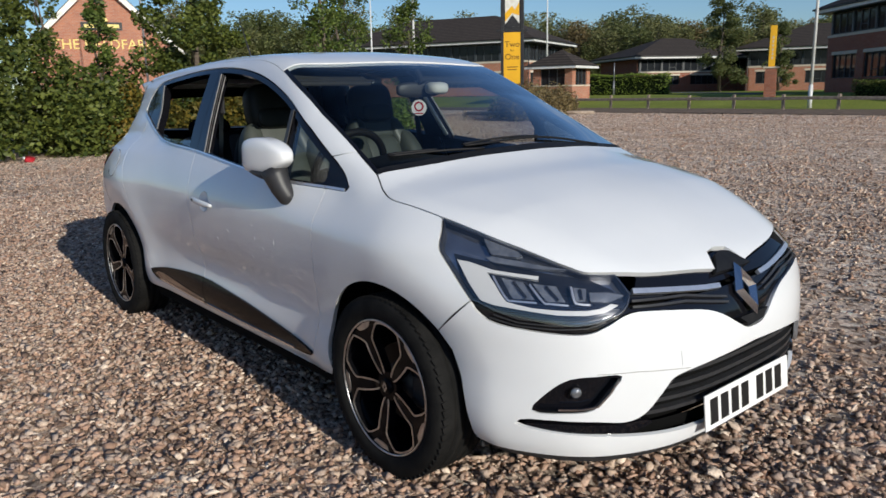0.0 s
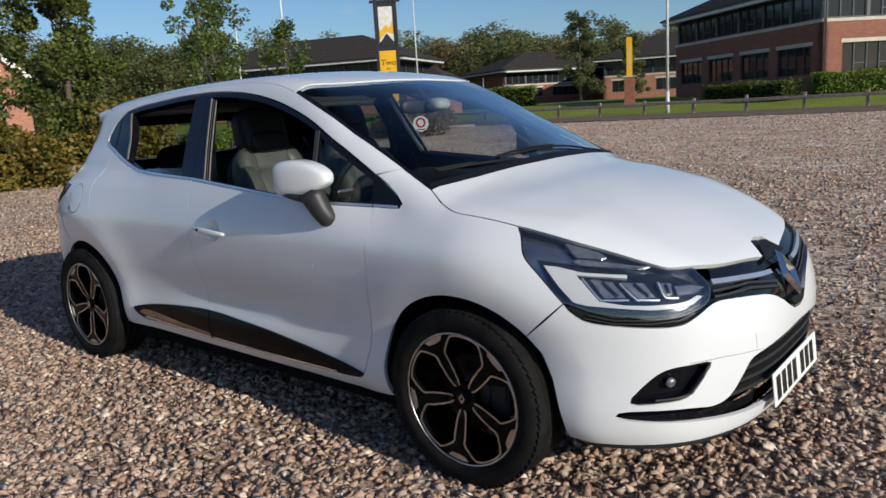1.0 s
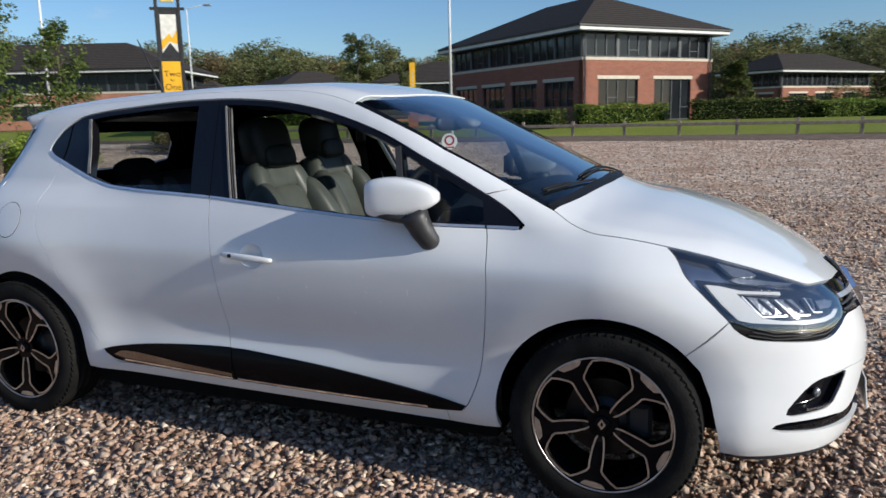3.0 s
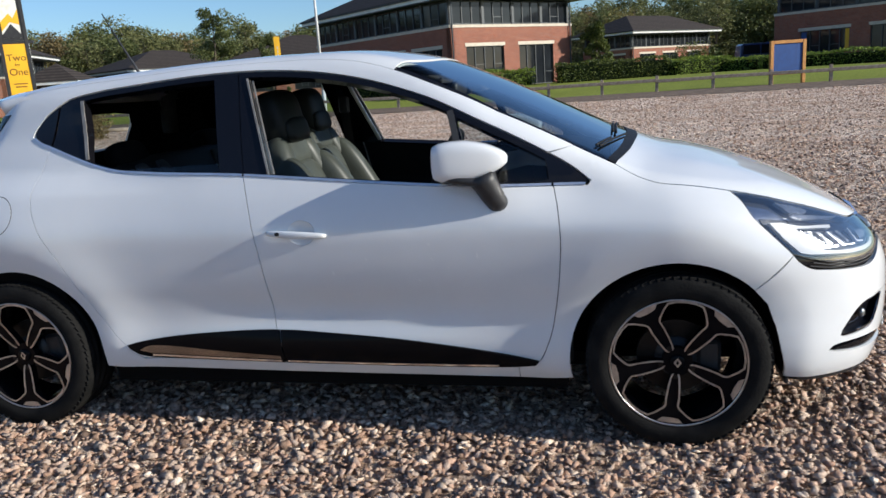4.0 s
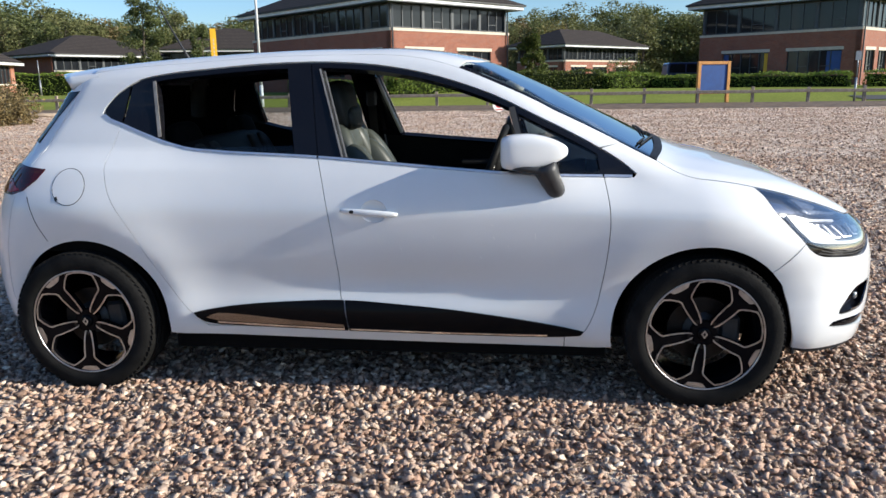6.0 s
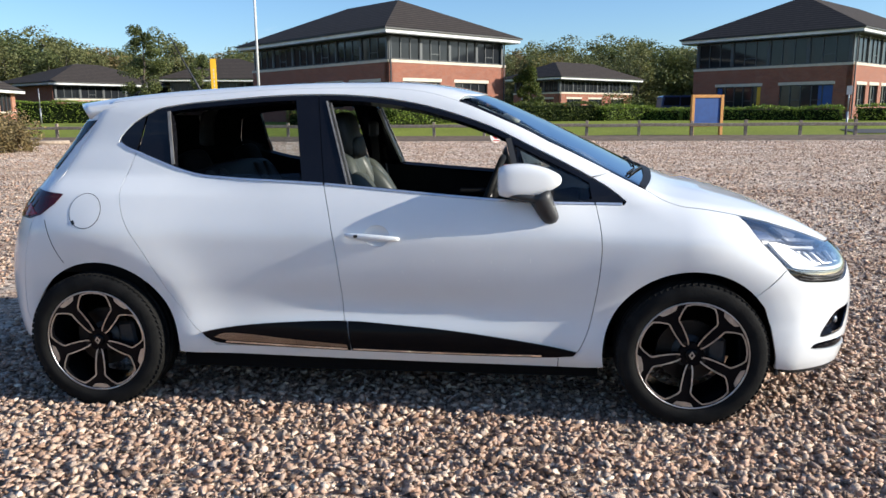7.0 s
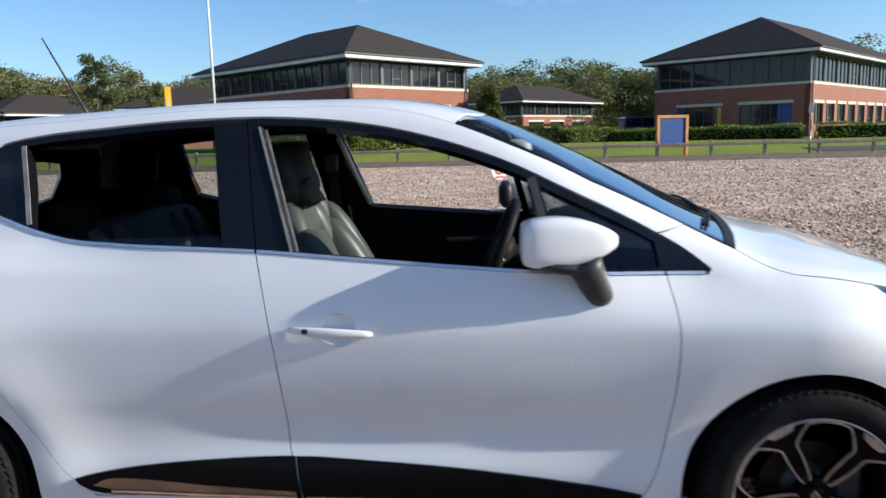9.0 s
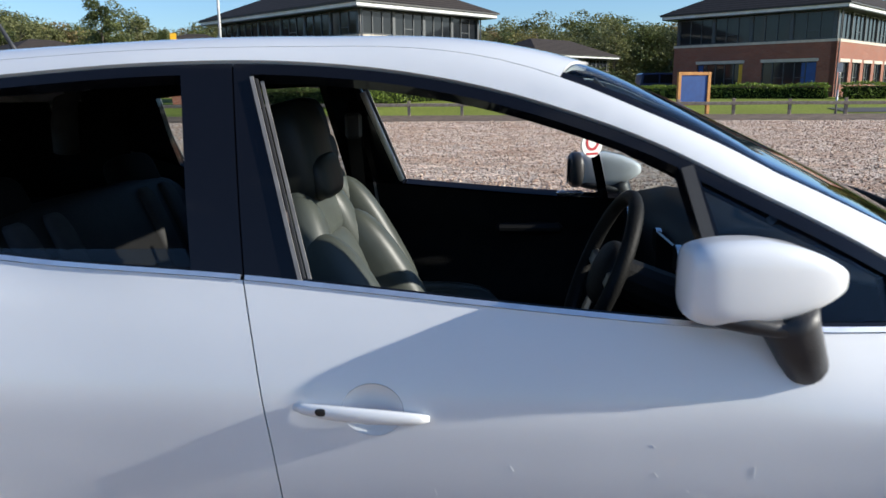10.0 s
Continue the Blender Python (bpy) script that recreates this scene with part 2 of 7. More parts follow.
def stone_material():
    m, n, l, b = nodes_of("chippings")
    geo = n.new("ShaderNodeNewGeometry")
    ramp = n.new("ShaderNodeValToRGB")
    el = ramp.color_ramp.elements
    el[0].position, el[0].color = 0.0, (0.131, 0.09, 0.0703, 1)
    el[1].position, el[1].color = 1.0, (0.828, 0.68, 0.541, 1)
    for pos, c in ((0.14, (0.262, 0.172, 0.123, 1)), (0.28, (0.436, 0.27, 0.19, 1)), (0.42, (0.42, 0.32, 0.257, 1)), (0.56, (0.501, 0.325, 0.233, 1)), (0.68, (0.365, 0.285, 0.237, 1)), (0.82, (0.523, 0.385, 0.285, 1)), (0.93, (0.589, 0.46, 0.361, 1))):
        e = el.new(pos)
        e.color = c
    l.new(geo.outputs["Random Per Island"], ramp.inputs[0])
    tc = n.new("ShaderNodeTexCoord")
    grain = n.new("ShaderNodeTexNoise")
    grain.inputs["Scale"].default_value, grain.inputs["Detail"].default_value = 120, 4
    l.new(tc.outputs["Object"], grain.inputs["Vector"])
    rng = n.new("ShaderNodeMapRange")
    rng.inputs[3].default_value, rng.inputs[4].default_value = 0.5, 1.5
    l.new(grain.outputs["Fac"], rng.inputs[0])
    hsv = n.new("ShaderNodeHueSaturation")
    l.new(rng.outputs[0], hsv.inputs["Value"])
    l.new(ramp.outputs[0], hsv.inputs["Color"])
    l.new(hsv.outputs[0], b.inputs["Base Color"])
    rough = n.new("ShaderNodeBump")
    rough.inputs["Distance"].default_value, rough.inputs["Strength"].default_value = 0.006, 0.8
    l.new(grain.outputs["Fac"], rough.inputs["Height"])
    l.new(rough.outputs[0], b.inputs["Normal"])
    b.inputs["Roughness"].default_value = 0.85
    b.inputs["Specular IOR Level"].default_value = 0.25
    return m


def brick_material(name, c1, c2, mortar, scale=1.0):
    """Courses of real size, read on whichever wall they lie."""
    m, n, l, b = nodes_of(name)
    tc = n.new("ShaderNodeTexCoord")
    sep = n.new("ShaderNodeSeparateXYZ")
    l.new(tc.outputs["Object"], sep.inputs[0])
    add = n.new("ShaderNodeMath")
    l.new(sep.outputs[0], add.inputs[0])
    l.new(sep.outputs[1], add.inputs[1])
    com = n.new("ShaderNodeCombineXYZ")
    l.new(add.outputs[0], com.inputs[0])
    l.new(sep.outputs[2], com.inputs[1])
    t = n.new("ShaderNodeTexBrick")
    t.inputs["Color1"].default_value, t.inputs["Color2"].default_value, t.inputs["Mortar"].default_value = (*c1, 1), (*c2, 1), (*mortar, 1)
    t.inputs["Scale"].default_value = scale
    t.inputs["Brick Width"].default_value, t.inputs["Row Height"].default_value, t.inputs["Mortar Size"].default_value = 0.225, 0.075, 0.008
    l.new(com.outputs[0], t.inputs["Vector"])
    big = n.new("ShaderNodeTexNoise")
    big.inputs["Scale"].default_value, big.inputs["Detail"].default_value = 0.7, 6
    l.new(tc.outputs["Object"], big.inputs["Vector"])
    rng = n.new("ShaderNodeMapRange")
    rng.inputs[3].default_value, rng.inputs[4].default_value = 0.75, 1.25
    l.new(big.outputs["Fac"], rng.inputs[0])
    hsv = n.new("ShaderNodeHueSaturation")
    l.new(rng.outputs[0], hsv.inputs["Value"])
    l.new(t.outputs["Color"], hsv.inputs["Color"])
    l.new(hsv.outputs[0], b.inputs["Base Color"])
    b.inputs["Roughness"].default_value = 0.88
    return m


def roof_material():
    m, n, l, b = nodes_of("roof_tiles")
    tc = n.new("ShaderNodeTexCoord")
    sep = n.new("ShaderNodeSeparateXYZ")
    l.new(tc.outputs["Object"], sep.inputs[0])
    wave = n.new("ShaderNodeTexWave")
    wave.bands_direction = "Z"
    wave.inputs["Scale"].default_value, wave.inputs["Distortion"].default_value = 1.6, 0.6
    l.new(tc.outputs["Object"], wave.inputs["Vector"])
    noi = n.new("ShaderNodeTexNoise")
    noi.inputs["Scale"].default_value, noi.inputs["Detail"].default_value = 3.0, 8
    l.new(tc.outputs["Object"], noi.inputs["Vector"])
    mul = n.new("ShaderNodeMath")
    mul.operation = "MULTIPLY"
    l.new(wave.outputs["Fac"], mul.inputs[0])
    l.new(noi.outputs["Fac"], mul.inputs[1])
    ramp = n.new("ShaderNodeValToRGB")
    el = ramp.color_ramp.elements
    el[0].color, el[1].color = (0.030, 0.025, 0.022, 1), (0.100, 0.081, 0.069, 1)
    l.new(mul.outputs[0], ramp.inputs[0])
    l.new(ramp.outputs[0], b.inputs["Base Color"])
    b.inputs["Roughness"].default_value = 0.9
    b.inputs["Specular IOR Level"].default_value = 0.15
    return m


GRAVEL, STONE = gravel_material(), stone_material()
GRASS = material("grass", (0.25, 0.28, 0.055), rough=0.95, color2=(0.15, 0.18, 0.034), scale=9, big=0.35, big_scale=0.25, bump_scale=20, bump=0.8, spec=0.1)
BRICK = brick_material("red_brick", (0.30, 0.094, 0.050), (0.205, 0.058, 0.032), (0.24, 0.17, 0.135))
BRICK_ORANGE = brick_material("orange_brick", (0.42, 0.16, 0.085), (0.32, 0.11, 0.065), (0.36, 0.28, 0.22))
ROOF = roof_material()
FASCIA = material("white_fascia", (0.70, 0.71, 0.70), rough=0.45, color2=(0.60, 0.60, 0.58), scale=2)
LINTEL = material("pale_lintel", (0.60, 0.53, 0.43), rough=0.8, color2=(0.50, 0.44, 0.36), scale=4)
FRAME_GREY = material("grey_window_frame", (0.055, 0.065, 0.072), rough=0.4, color2=(0.042, 0.048, 0.052), scale=5)
PANE = material("office_glass", (0.012, 0.014, 0.017), rough=0.05, color2=(0.02, 0.023, 0.027), scale=0.7, spec=0.35)
BLIND = material("blue_board", (0.02, 0.075, 0.26), rough=0.45, color2=(0.018, 0.06, 0.21), scale=3)
TIMBER_DARK = material("weathered_fence_timber", (0.26, 0.20, 0.15), rough=0.9, color2=(0.40, 0.32, 0.25), scale=9, big=0.2, big_scale=1.0)
TIMBER_ORANGE = material("orange_stained_timber", (0.58, 0.27, 0.07), rough=0.6, color2=(0.46, 0.20, 0.05), scale=8)
WHITE_METAL = material("white_painted_metal", (0.68, 0.69, 0.68), rough=0.4, color2=(0.58, 0.58, 0.56), scale=3)
GREY_METAL = material("galvanised_metal", (0.34, 0.35, 0.36), rough=0.45, metal=0.6, color2=(0.27, 0.28, 0.29), scale=6)
YELLOW = material("yellow_sign", (0.80, 0.44, 0.02), rough=0.45, color2=(0.74, 0.39, 0.02), scale=2)
SIGN_BLACK = material("sign_black", (0.018, 0.018, 0.02), rough=0.5, color2=(0.03, 0.03, 0.03), scale=6)
SIGN_WHITE = material("sign_white", (0.74, 0.73, 0.68), rough=0.5, color2=(0.62, 0.60, 0.52), scale=5)
GOLD = material("gold_lettering", (0.78, 0.62, 0.20), rough=0.4, color2=(0.68, 0.52, 0.16), scale=8)
ASPHALT = material("asphalt", (0.055, 0.055, 0.058), rough=0.9, color2=(0.075, 0.073, 0.072), scale=30, big=0.15, big_scale=0.4)
EARTH = material("bare_earth", (0.075, 0.05, 0.033), rough=1.0, color2=(0.20, 0.135, 0.09), scale=2.2, big=0.3, big_scale=0.6, bump_scale=12, bump=1.0)
BARK = material("bark", (0.075, 0.058, 0.045), rough=0.95, color2=(0.13, 0.105, 0.08), scale=20, bump_scale=40, bump=0.8)


def leaf_material(name, c1, c2, through_light=0.25):
    """Leaves: each one of its own tone, letting some light through."""
    m, n, l, b = nodes_of(name)
    geo = n.new("ShaderNodeNewGeometry")
    ramp = n.new("ShaderNodeValToRGB")
    el = ramp.color_ramp.elements
    el[0].color, el[1].color = (*c1, 1), (*c2, 1)
    l.new(geo.outputs["Random Per Island"], ramp.inputs[0])
    tc = n.new("ShaderNodeTexCoord")
    noi = n.new("ShaderNodeTexNoise")
    noi.inputs["Scale"].default_value = 0.9
    l.new(tc.outputs["Object"], noi.inputs["Vector"])
    rng = n.new("ShaderNodeMapRange")
    rng.inputs[3].default_value, rng.inputs[4].default_value = 0.6, 1.4
    l.new(noi.outputs["Fac"], rng.inputs[0])
    hsv = n.new("ShaderNodeHueSaturation")
    l.new(rng.outputs[0], hsv.inputs["Value"])
    l.new(ramp.outputs[0], hsv.inputs["Color"])
    l.new(hsv.outputs[0], b.inputs["Base Color"])
    b.inputs["Roughness"].default_value = 0.55
    b.inputs["Specular IOR Level"].default_value = 0.3
    tr = n.new("ShaderNodeBsdfTranslucent")
    l.new(hsv.outputs[0], tr.inputs["Color"])
    mix = n.new("ShaderNodeMixShader")
    mix.inputs[0].default_value = through_light
    l.new(b.outputs[0], mix.inputs[1])
    l.new(tr.outputs[0], mix.inputs[2])
    l.new(mix.outputs[0], n["Material Output"].inputs["Surface"])
    return m


LEAF_DARK = leaf_material("dark_green_leaves", (0.03, 0.052, 0.013), (0.16, 0.185, 0.036))
LEAF_GREEN = leaf_material("green_leaves", (0.035, 0.065, 0.012), (0.13, 0.17, 0.035))
LEAF_YELLOW = leaf_material("yellowing_leaves", (0.045, 0.065, 0.014), (0.30, 0.20, 0.035))
LEAF_HEDGE = leaf_material("hedge_leaves", (0.085, 0.135, 0.018), (0.24, 0.31, 0.045))
LEAF_FAR = leaf_material("woodland_leaves", (0.085, 0.098, 0.035), (0.25, 0.25, 0.10), 0.35)
LEAF_FAR_DARK = leaf_material("deep_woodland_leaves", (0.065, 0.085, 0.030), (0.19, 0.21, 0.075), 0.35)
LEAF_FAR_GOLD = leaf_material("golden_woodland_leaves", (0.14, 0.125, 0.04), (0.33, 0.27, 0.09), 0.35)
LEAF_RUST = leaf_material("rusty_leaves", (0.11, 0.09, 0.04), (0.30, 0.22, 0.10), 0.35)


# ---- ground ----
def rise(y):
    """The land behind the fence climbs gently."""
    t = min(1.0, max(0.0, (y - 37.0) / 11.0))
    return 0.65 * t * t * (3 - 2 * t)


def build_ground():
    bm = bmesh.new()
    xs = [-900, -200, -80, -40, -20, 0, 20, 40, 80, 200, 900]
    ys = [-900, -200, -40, 0, 20, 36, 37.2, 38.5, 40, 41.5, 43, 45, 47, 48.5, 60, 90, 200, 900]
    rows = [[bm.verts.new((x, y, rise(y))) for x in xs] for y in ys]
    for j in range(len(ys) - 1):
        for i in range(len(xs) - 1):
            f = bm.faces.new((rows[j][i], rows[j][i + 1], rows[j + 1][i + 1], rows[j + 1][i]))
            f.material_index = 1 if ys[j] >= 37.2 else 0
            f.smooth = True
    g = part("ground", bm, GRAVEL)
    g.data.materials.append(GRASS)
    tagged(g, "grey-brown stone chippings of a car park, grass beyond", "ground", kind="structure")


def sheet(name, outline, lift, mat, label, category, cells=1.0):
    """A flat sheet that follows the ground."""
    bm = bmesh.new()
    vs = [bm.verts.new((x, y, rise(y) + lift)) for x, y in outline]
    bm.faces.new(vs)
    bmesh.ops.triangulate(bm, faces=bm.faces)
    return tagged(part(name, bm, mat), label, category, kind="structure")


build_ground()


def chippings(name, cells, count, lo, hi, seed, dz=0.0, coarse=False, blur=0.3):
    """Loose stones strewn over rectangles of the car park, one joined mesh."""
    rng = np.random.default_rng(seed)
    kinds = []
    for k in range(16):
        bm = bmesh.new()
        # broken stone: the hull of a few scattered corners
        for _ in range(7 if coarse else 9):
            d = rng.normal(0, 1, 3)
            bm.verts.new(d / np.linalg.norm(d) * rng.uniform(0.8, 1.15))
        r = bmesh.ops.convex_hull(bm, input=list(bm.verts))
        bmesh.ops.delete(bm, geom=list({v for v in r["geom_interior"] if isinstance(v, bmesh.types.BMVert)}), context="VERTS")
        bm.verts.index_update()
        bmesh.ops.triangulate(bm, faces=bm.faces)
        v = np.array([tuple(p.co) for p in bm.verts])
        t = np.array([[q.index for q in f.verts] for f in bm.faces])
        bm.free()
        v = v * rng.uniform(0.78, 1.22, (1, 3)) * np.array([1, 1, 0.56])
        kinds.append((v, t))
    allv, allt, base = [], [], 0
    area = [(x1 - x0) * (y1 - y0) for x0, y0, x1, y1 in cells]
    for (x0, y0, x1, y1), a in zip(cells, area):
        n = int(count * a)
        for k, (v, t) in enumerate(kinds):
            m = n // len(kinds)
            s = lo + (hi - lo) * rng.random(m) ** 1.8
            ang, tip = rng.uniform(0, 6.283, m), rng.normal(0, 0.26, (m, 2))
            c, sn = np.cos(ang), np.sin(ang)
            p = v[None] * s[:, None, None]
            px, py, pz = p[..., 0] * c[:, None] - p[..., 1] * sn[:, None], p[..., 0] * sn[:, None] + p[..., 1] * c[:, None], p[..., 2]
            pz = pz + px * tip[:, :1] + py * tip[:, 1:]
            cx, cy = rng.uniform(x0, x1, m), rng.uniform(y0, y1, m)
            cx, cy = cx + rng.normal(0, blur, m), cy + rng.normal(0, blur, m)
            bare = np.sin(1.3 * cx + 0.8 * cy + 0.7) * np.sin(1.1 * cy - 0.5 * cx + 2.0) + 0.6 * np.sin(3.1 * cx + 1.0) * np.sin(2.7 * cy + 0.4)
            bare = np.clip(bare - 0.15, 0, 0.7) / 0.7
            cz = s * (rng.uniform(0.2, 0.7, m) - 0.5 * bare * rng.random(m)) + dz
            q = np.stack([px + cx[:, None], py + cy[:, None], pz + cz[:, None]], axis=2).reshape(-1, 3)
            tt = (t[None] + base + len(v) * np.arange(m)[:, None, None]).reshape(-1, 3)
            allv.append(q)
            allt.append(tt)
            base += m * len(v)
    v, t = np.concatenate(allv), np.concatenate(allt)
    me = bpy.data.meshes.new(name)
    me.vertices.add(len(v))
    me.vertices.foreach_set("co", v.ravel())
    me.loops.add(t.size)
    me.loops.foreach_set("vertex_index", t.ravel())
    me.polygons.add(len(t))
    me.polygons.foreach_set("loop_start", np.arange(0, t.size, 3))
    me.polygons.foreach_set("loop_total", np.full(len(t), 3))
    me.update()
    return tagged(part(name, me, STONE), "loose grey, buff and pinkish stone chippings", "gravel", kind="stuff")


chippings("chippings", [(-3.8, -2.8, 3.6, -0.35), (2.0, -0.35, 3.8, 1.2)], 3100, 0.006, 0.0245, 3)
chippings("chippings", [(-7.5, -1.8, -3.6, 2.5), (3.6, -0.8, 5.2, 3.0), (-3.6, -0.35, 2.0, 0.2)], 1050, 0.008, 0.027, 4)
chippings("chippings", [(-2.6, 1.1, 5.0, 4.5), (-6.0, -6.0, 6.0, -2.9)], 420, 0.009, 0.027, 5, 0.0, True, 0.5)
chippings("chippings", [(-13.5, -1.6, -7.5, 6.0), (-10.0, 6.0, 5.2, 9.0), (-7.5, 2.5, -2.6, 6.0), (-2.6, 4.5, 5.2, 6.0), (5.2, -0.6, 8.0, 9.0)], 270, 0.011, 0.032, 6, 0.0, True, 0.8)
chippings("chippings", [(-26.0, 3.0, -13.5, 22.0), (-13.5, 9.0, 14.0, 22.0), (8.0, 2.0, 14.0, 9.0), (-13.5, 6.0, -10.0, 9.0)], 84, 0.013, 0.036, 7, 0.0, True, 1.2)
chippings("chippings", [(-30.0, 22.0, 18.0, 30.0)], 40, 0.017, 0.048, 8, 0.0, True, 0.8)

# ---- the car: one smooth body surface, from which every panel is cut ----
def interp(x, xs, zs):
    # smooth monotone-ish interpolation (Catmull-Rom Hermite)
    xs = np.asarray(xs, float); zs = np.asarray(zs, float)
    m = np.gradient(zs, xs)
    x = np.clip(x, xs[0], xs[-1])
    i = np.clip(np.searchsorted(xs, x) - 1, 0, len(xs) - 2)
    h = xs[i + 1] - xs[i]; t = (x - xs[i]) / h
    return ((2*t**3 - 3*t**2 + 1)*zs[i] + (t**3 - 2*t**2 + t)*h*m[i]
            + (-2*t**3 + 3*t**2)*zs[i+1] + (t**3 - t**2)*h*m[i+1])
TOPX = [-2.1, -1.72, -1.34, -0.725, -0.19, 0.19, 0.40, 0.62, 0.90, 1.15, 1.30, 1.45, 1.65, 1.85, 2.00, 2.10, 2.25]
TOPZ = [1.255, 1.325, 1.388, 1.437, 1.452, 1.436, 1.392, 1.303, 1.171, 1.051, 0.993, 0.960, 0.900, 0.812, 0.722, 0.64, 0.48]
SIDEZ = [0.0, 0.18, 0.26, 0.32, 0.38, 0.44, 0.52, 0.60, 0.70, 0.80, 0.90, 1.00, 1.10, 1.20, 1.30, 1.38, 1.50]
SIDEY = [0.66, 0.748, 0.800, 0.814, 0.814, 0.811, 0.820, 0.837, 0.852, 0.853, 0.822, 0.770, 0.722, 0.674, 0.624, 0.583, 0.52]
def ease(t):
    t = np.clip(t, 0, 1)
    return t*t*(3 - 2*t)
def bump(x, c, w):
    return np.exp(-((x - c)/w)**2)
def body_half_width(x, z):
    w = interp(z, SIDEZ, SIDEY)
    # narrower towards both ends
    w = w - interp(z, [0.0, 0.3, 0.5, 0.68, 0.8, 1.2], [0.20, 0.22, 0.26, 0.42, 0.8, 0.8])*np.clip(x - 1.25, 0, 9)**2 - 0.075*np.clip(-x - 0.9, 0, 9)**2
    # flared arches
    for cx in (1.2945, -1.2945):
        r = np.hypot(x - cx, z - 0.308)
        w = w + (0.013 if cx > 0 else 0.018)*bump(r, 0.41, 0.12 if cx > 0 else 0.14)
        # the chamfered band round the opening
        w = w - (0.0045 if cx > 0 else 0.0065)*np.clip((0.445 - r)/0.09, 0, 1.3)
    # sides bowed in plan above the crease
    t = np.clip((0.35 - x)/1.35, 0, 1)
    u = np.clip((z - 0.42)/0.38, 0, 1)*np.clip((1.15 - z)/0.3, 0, 1)
    w = w - 0.030*t*t*(3 - 2*t)*u*u*(3 - 2*u)
    # rear haunch, and the glasshouse set in above it
    w = w + 0.024*bump(x, -1.35, 0.45)*bump(z, 0.87, 0.15)
    w = w - 0.052*ease((-x - 0.45)/0.5)*ease((z - 0.95)/0.10)*(1 - 0.7*ease((z - 1.15)/0.2))
    # drawn in towards the foot of the windscreen pillar
    w = w - 0.050*ease((x - 0.60)/0.42)*ease((z - 0.78)/0.14)*(1 - 0.6*ease((z - 0.95)/0.15))
    # waisted lower doors
    w = w - 0.016*bump(x, 0.02, 0.62)*bump(z, 0.49, 0.075) + 0.008*bump(x, 0.0, 0.6)*bump(z, 0.36, 0.05)
    return w
def body_top(x, y):
    ay = np.abs(y)
    t = interp(x + 0.30*ay**2*np.clip((x - 0.2)/0.5, 0, 1)*np.clip((1.6 - x)/0.4, 0, 1), TOPX, TOPZ)
    t = t - interp(x, [-2, -1.2, 0.3, 1.0, 1.3, 2.2], [0.10, 0.08, 0.075, 0.05, 0.085, 0.13])*ay**2
    # raised bonnet edges
    t = t + 0.006*bump(ay, 0.5, 0.12)*np.clip((x - 1.2)/0.2, 0, 1)
    return t
FZ = [0.0, 0.15, 0.22, 0.30, 0.42, 0.55, 0.66, 0.76, 0.9, 1.1]
FX = [1.98, 2.05, 2.09, 2.11, 2.12, 2.115, 2.10, 2.06, 2.0, 1.95]
def body_front(y, z):
    ay = np.abs(y)
    return interp(z, FZ, FX) - 0.68*ay**3
RZ = [0.0, 0.2, 0.35, 0.5, 0.62, 0.75, 0.90, 1.0, 1.1, 1.2, 1.3, 1.5]
RX = [-1.78, -1.84, -1.885, -1.905, -1.90, -1.87, -1.80, -1.73, -1.645, -1.565, -1.50, -1.38]
def body_rear(y, z):
    return interp(z, RZ, RX) + 0.34*np.abs(y)**2.5
def smax(a, b, k):
    h = np.clip(0.5 + 0.5*(a - b)/k, 0, 1)
    return b + (a - b)*h + k*h*(1 - h)
def body_f(x, y, z):
    e = 0.01
    fw = (np.abs(y) - body_half_width(x, z))/np.sqrt(1 + ((body_half_width(x, z + e) - body_half_width(x, z - e))/(2*e))**2)
    ft = (z - body_top(x, y))/np.sqrt(1 + ((body_top(x + e, y) - body_top(x - e, y))/(2*e))**2)
    ff = x - body_front(y, z)
    fr = body_rear(y, z) - x
    g = smax(fw, ft, 0.07)
    g = smax(g, ff, 0.10)
    g = smax(g, fr, 0.12)
    return g


NOSE_AXIS, TAIL_AXIS = 1.2, -1.1


def on_body(kind, a, b):
    """Places on the car's surface, looked at from the side, from above, or round the nose or the tail."""
    a, b = np.atleast_1d(np.asarray(a, float)), np.atleast_1d(np.asarray(b, float))
    if kind == "side":
        start, way, far = (a, np.full_like(a, -1.05), b), (0 * a, 0 * a + 1, 0 * a), 1.0
    elif kind == "top":
        start, way, far = (a, b, np.full_like(a, 1.7)), (0 * a, 0 * a, 0 * a - 1), 1.5
    elif kind == "front":
        start, way, far = (np.full_like(a, 2.4), a, b), (0 * a - 1, 0 * a, 0 * a), 1.6
    else:
        x0 = NOSE_AXIS if kind == "nose" else TAIL_AXIS
        s = 1 if kind == "nose" else -1
        t = a / 0.9
        wx, wy = s * np.cos(t), np.sin(t)
        start, way, far = (x0 + 1.3 * wx, 1.3 * wy, b), (-wx, -wy, 0 * a), 1.25
    steps = np.linspace(0, far, 90)[:, None]
    vals = body_f(*[start[i] + steps * way[i] for i in range(3)])
    inside = vals < 0
    hit = inside.any(axis=0)
    k = np.where(hit, np.argmax(inside, axis=0), np.argmin(vals, axis=0))
    lo, hi = steps[np.maximum(k - 1, 0), 0], steps[k, 0]
    for _ in range(24):
        mid = (lo + hi) / 2
        neg = body_f(*[start[i] + mid * way[i] for i in range(3)]) < 0
        hi, lo = np.where(neg, mid, hi), np.where(neg, lo, mid)
    return np.stack([start[i] + hi * way[i] for i in range(3)], axis=1)


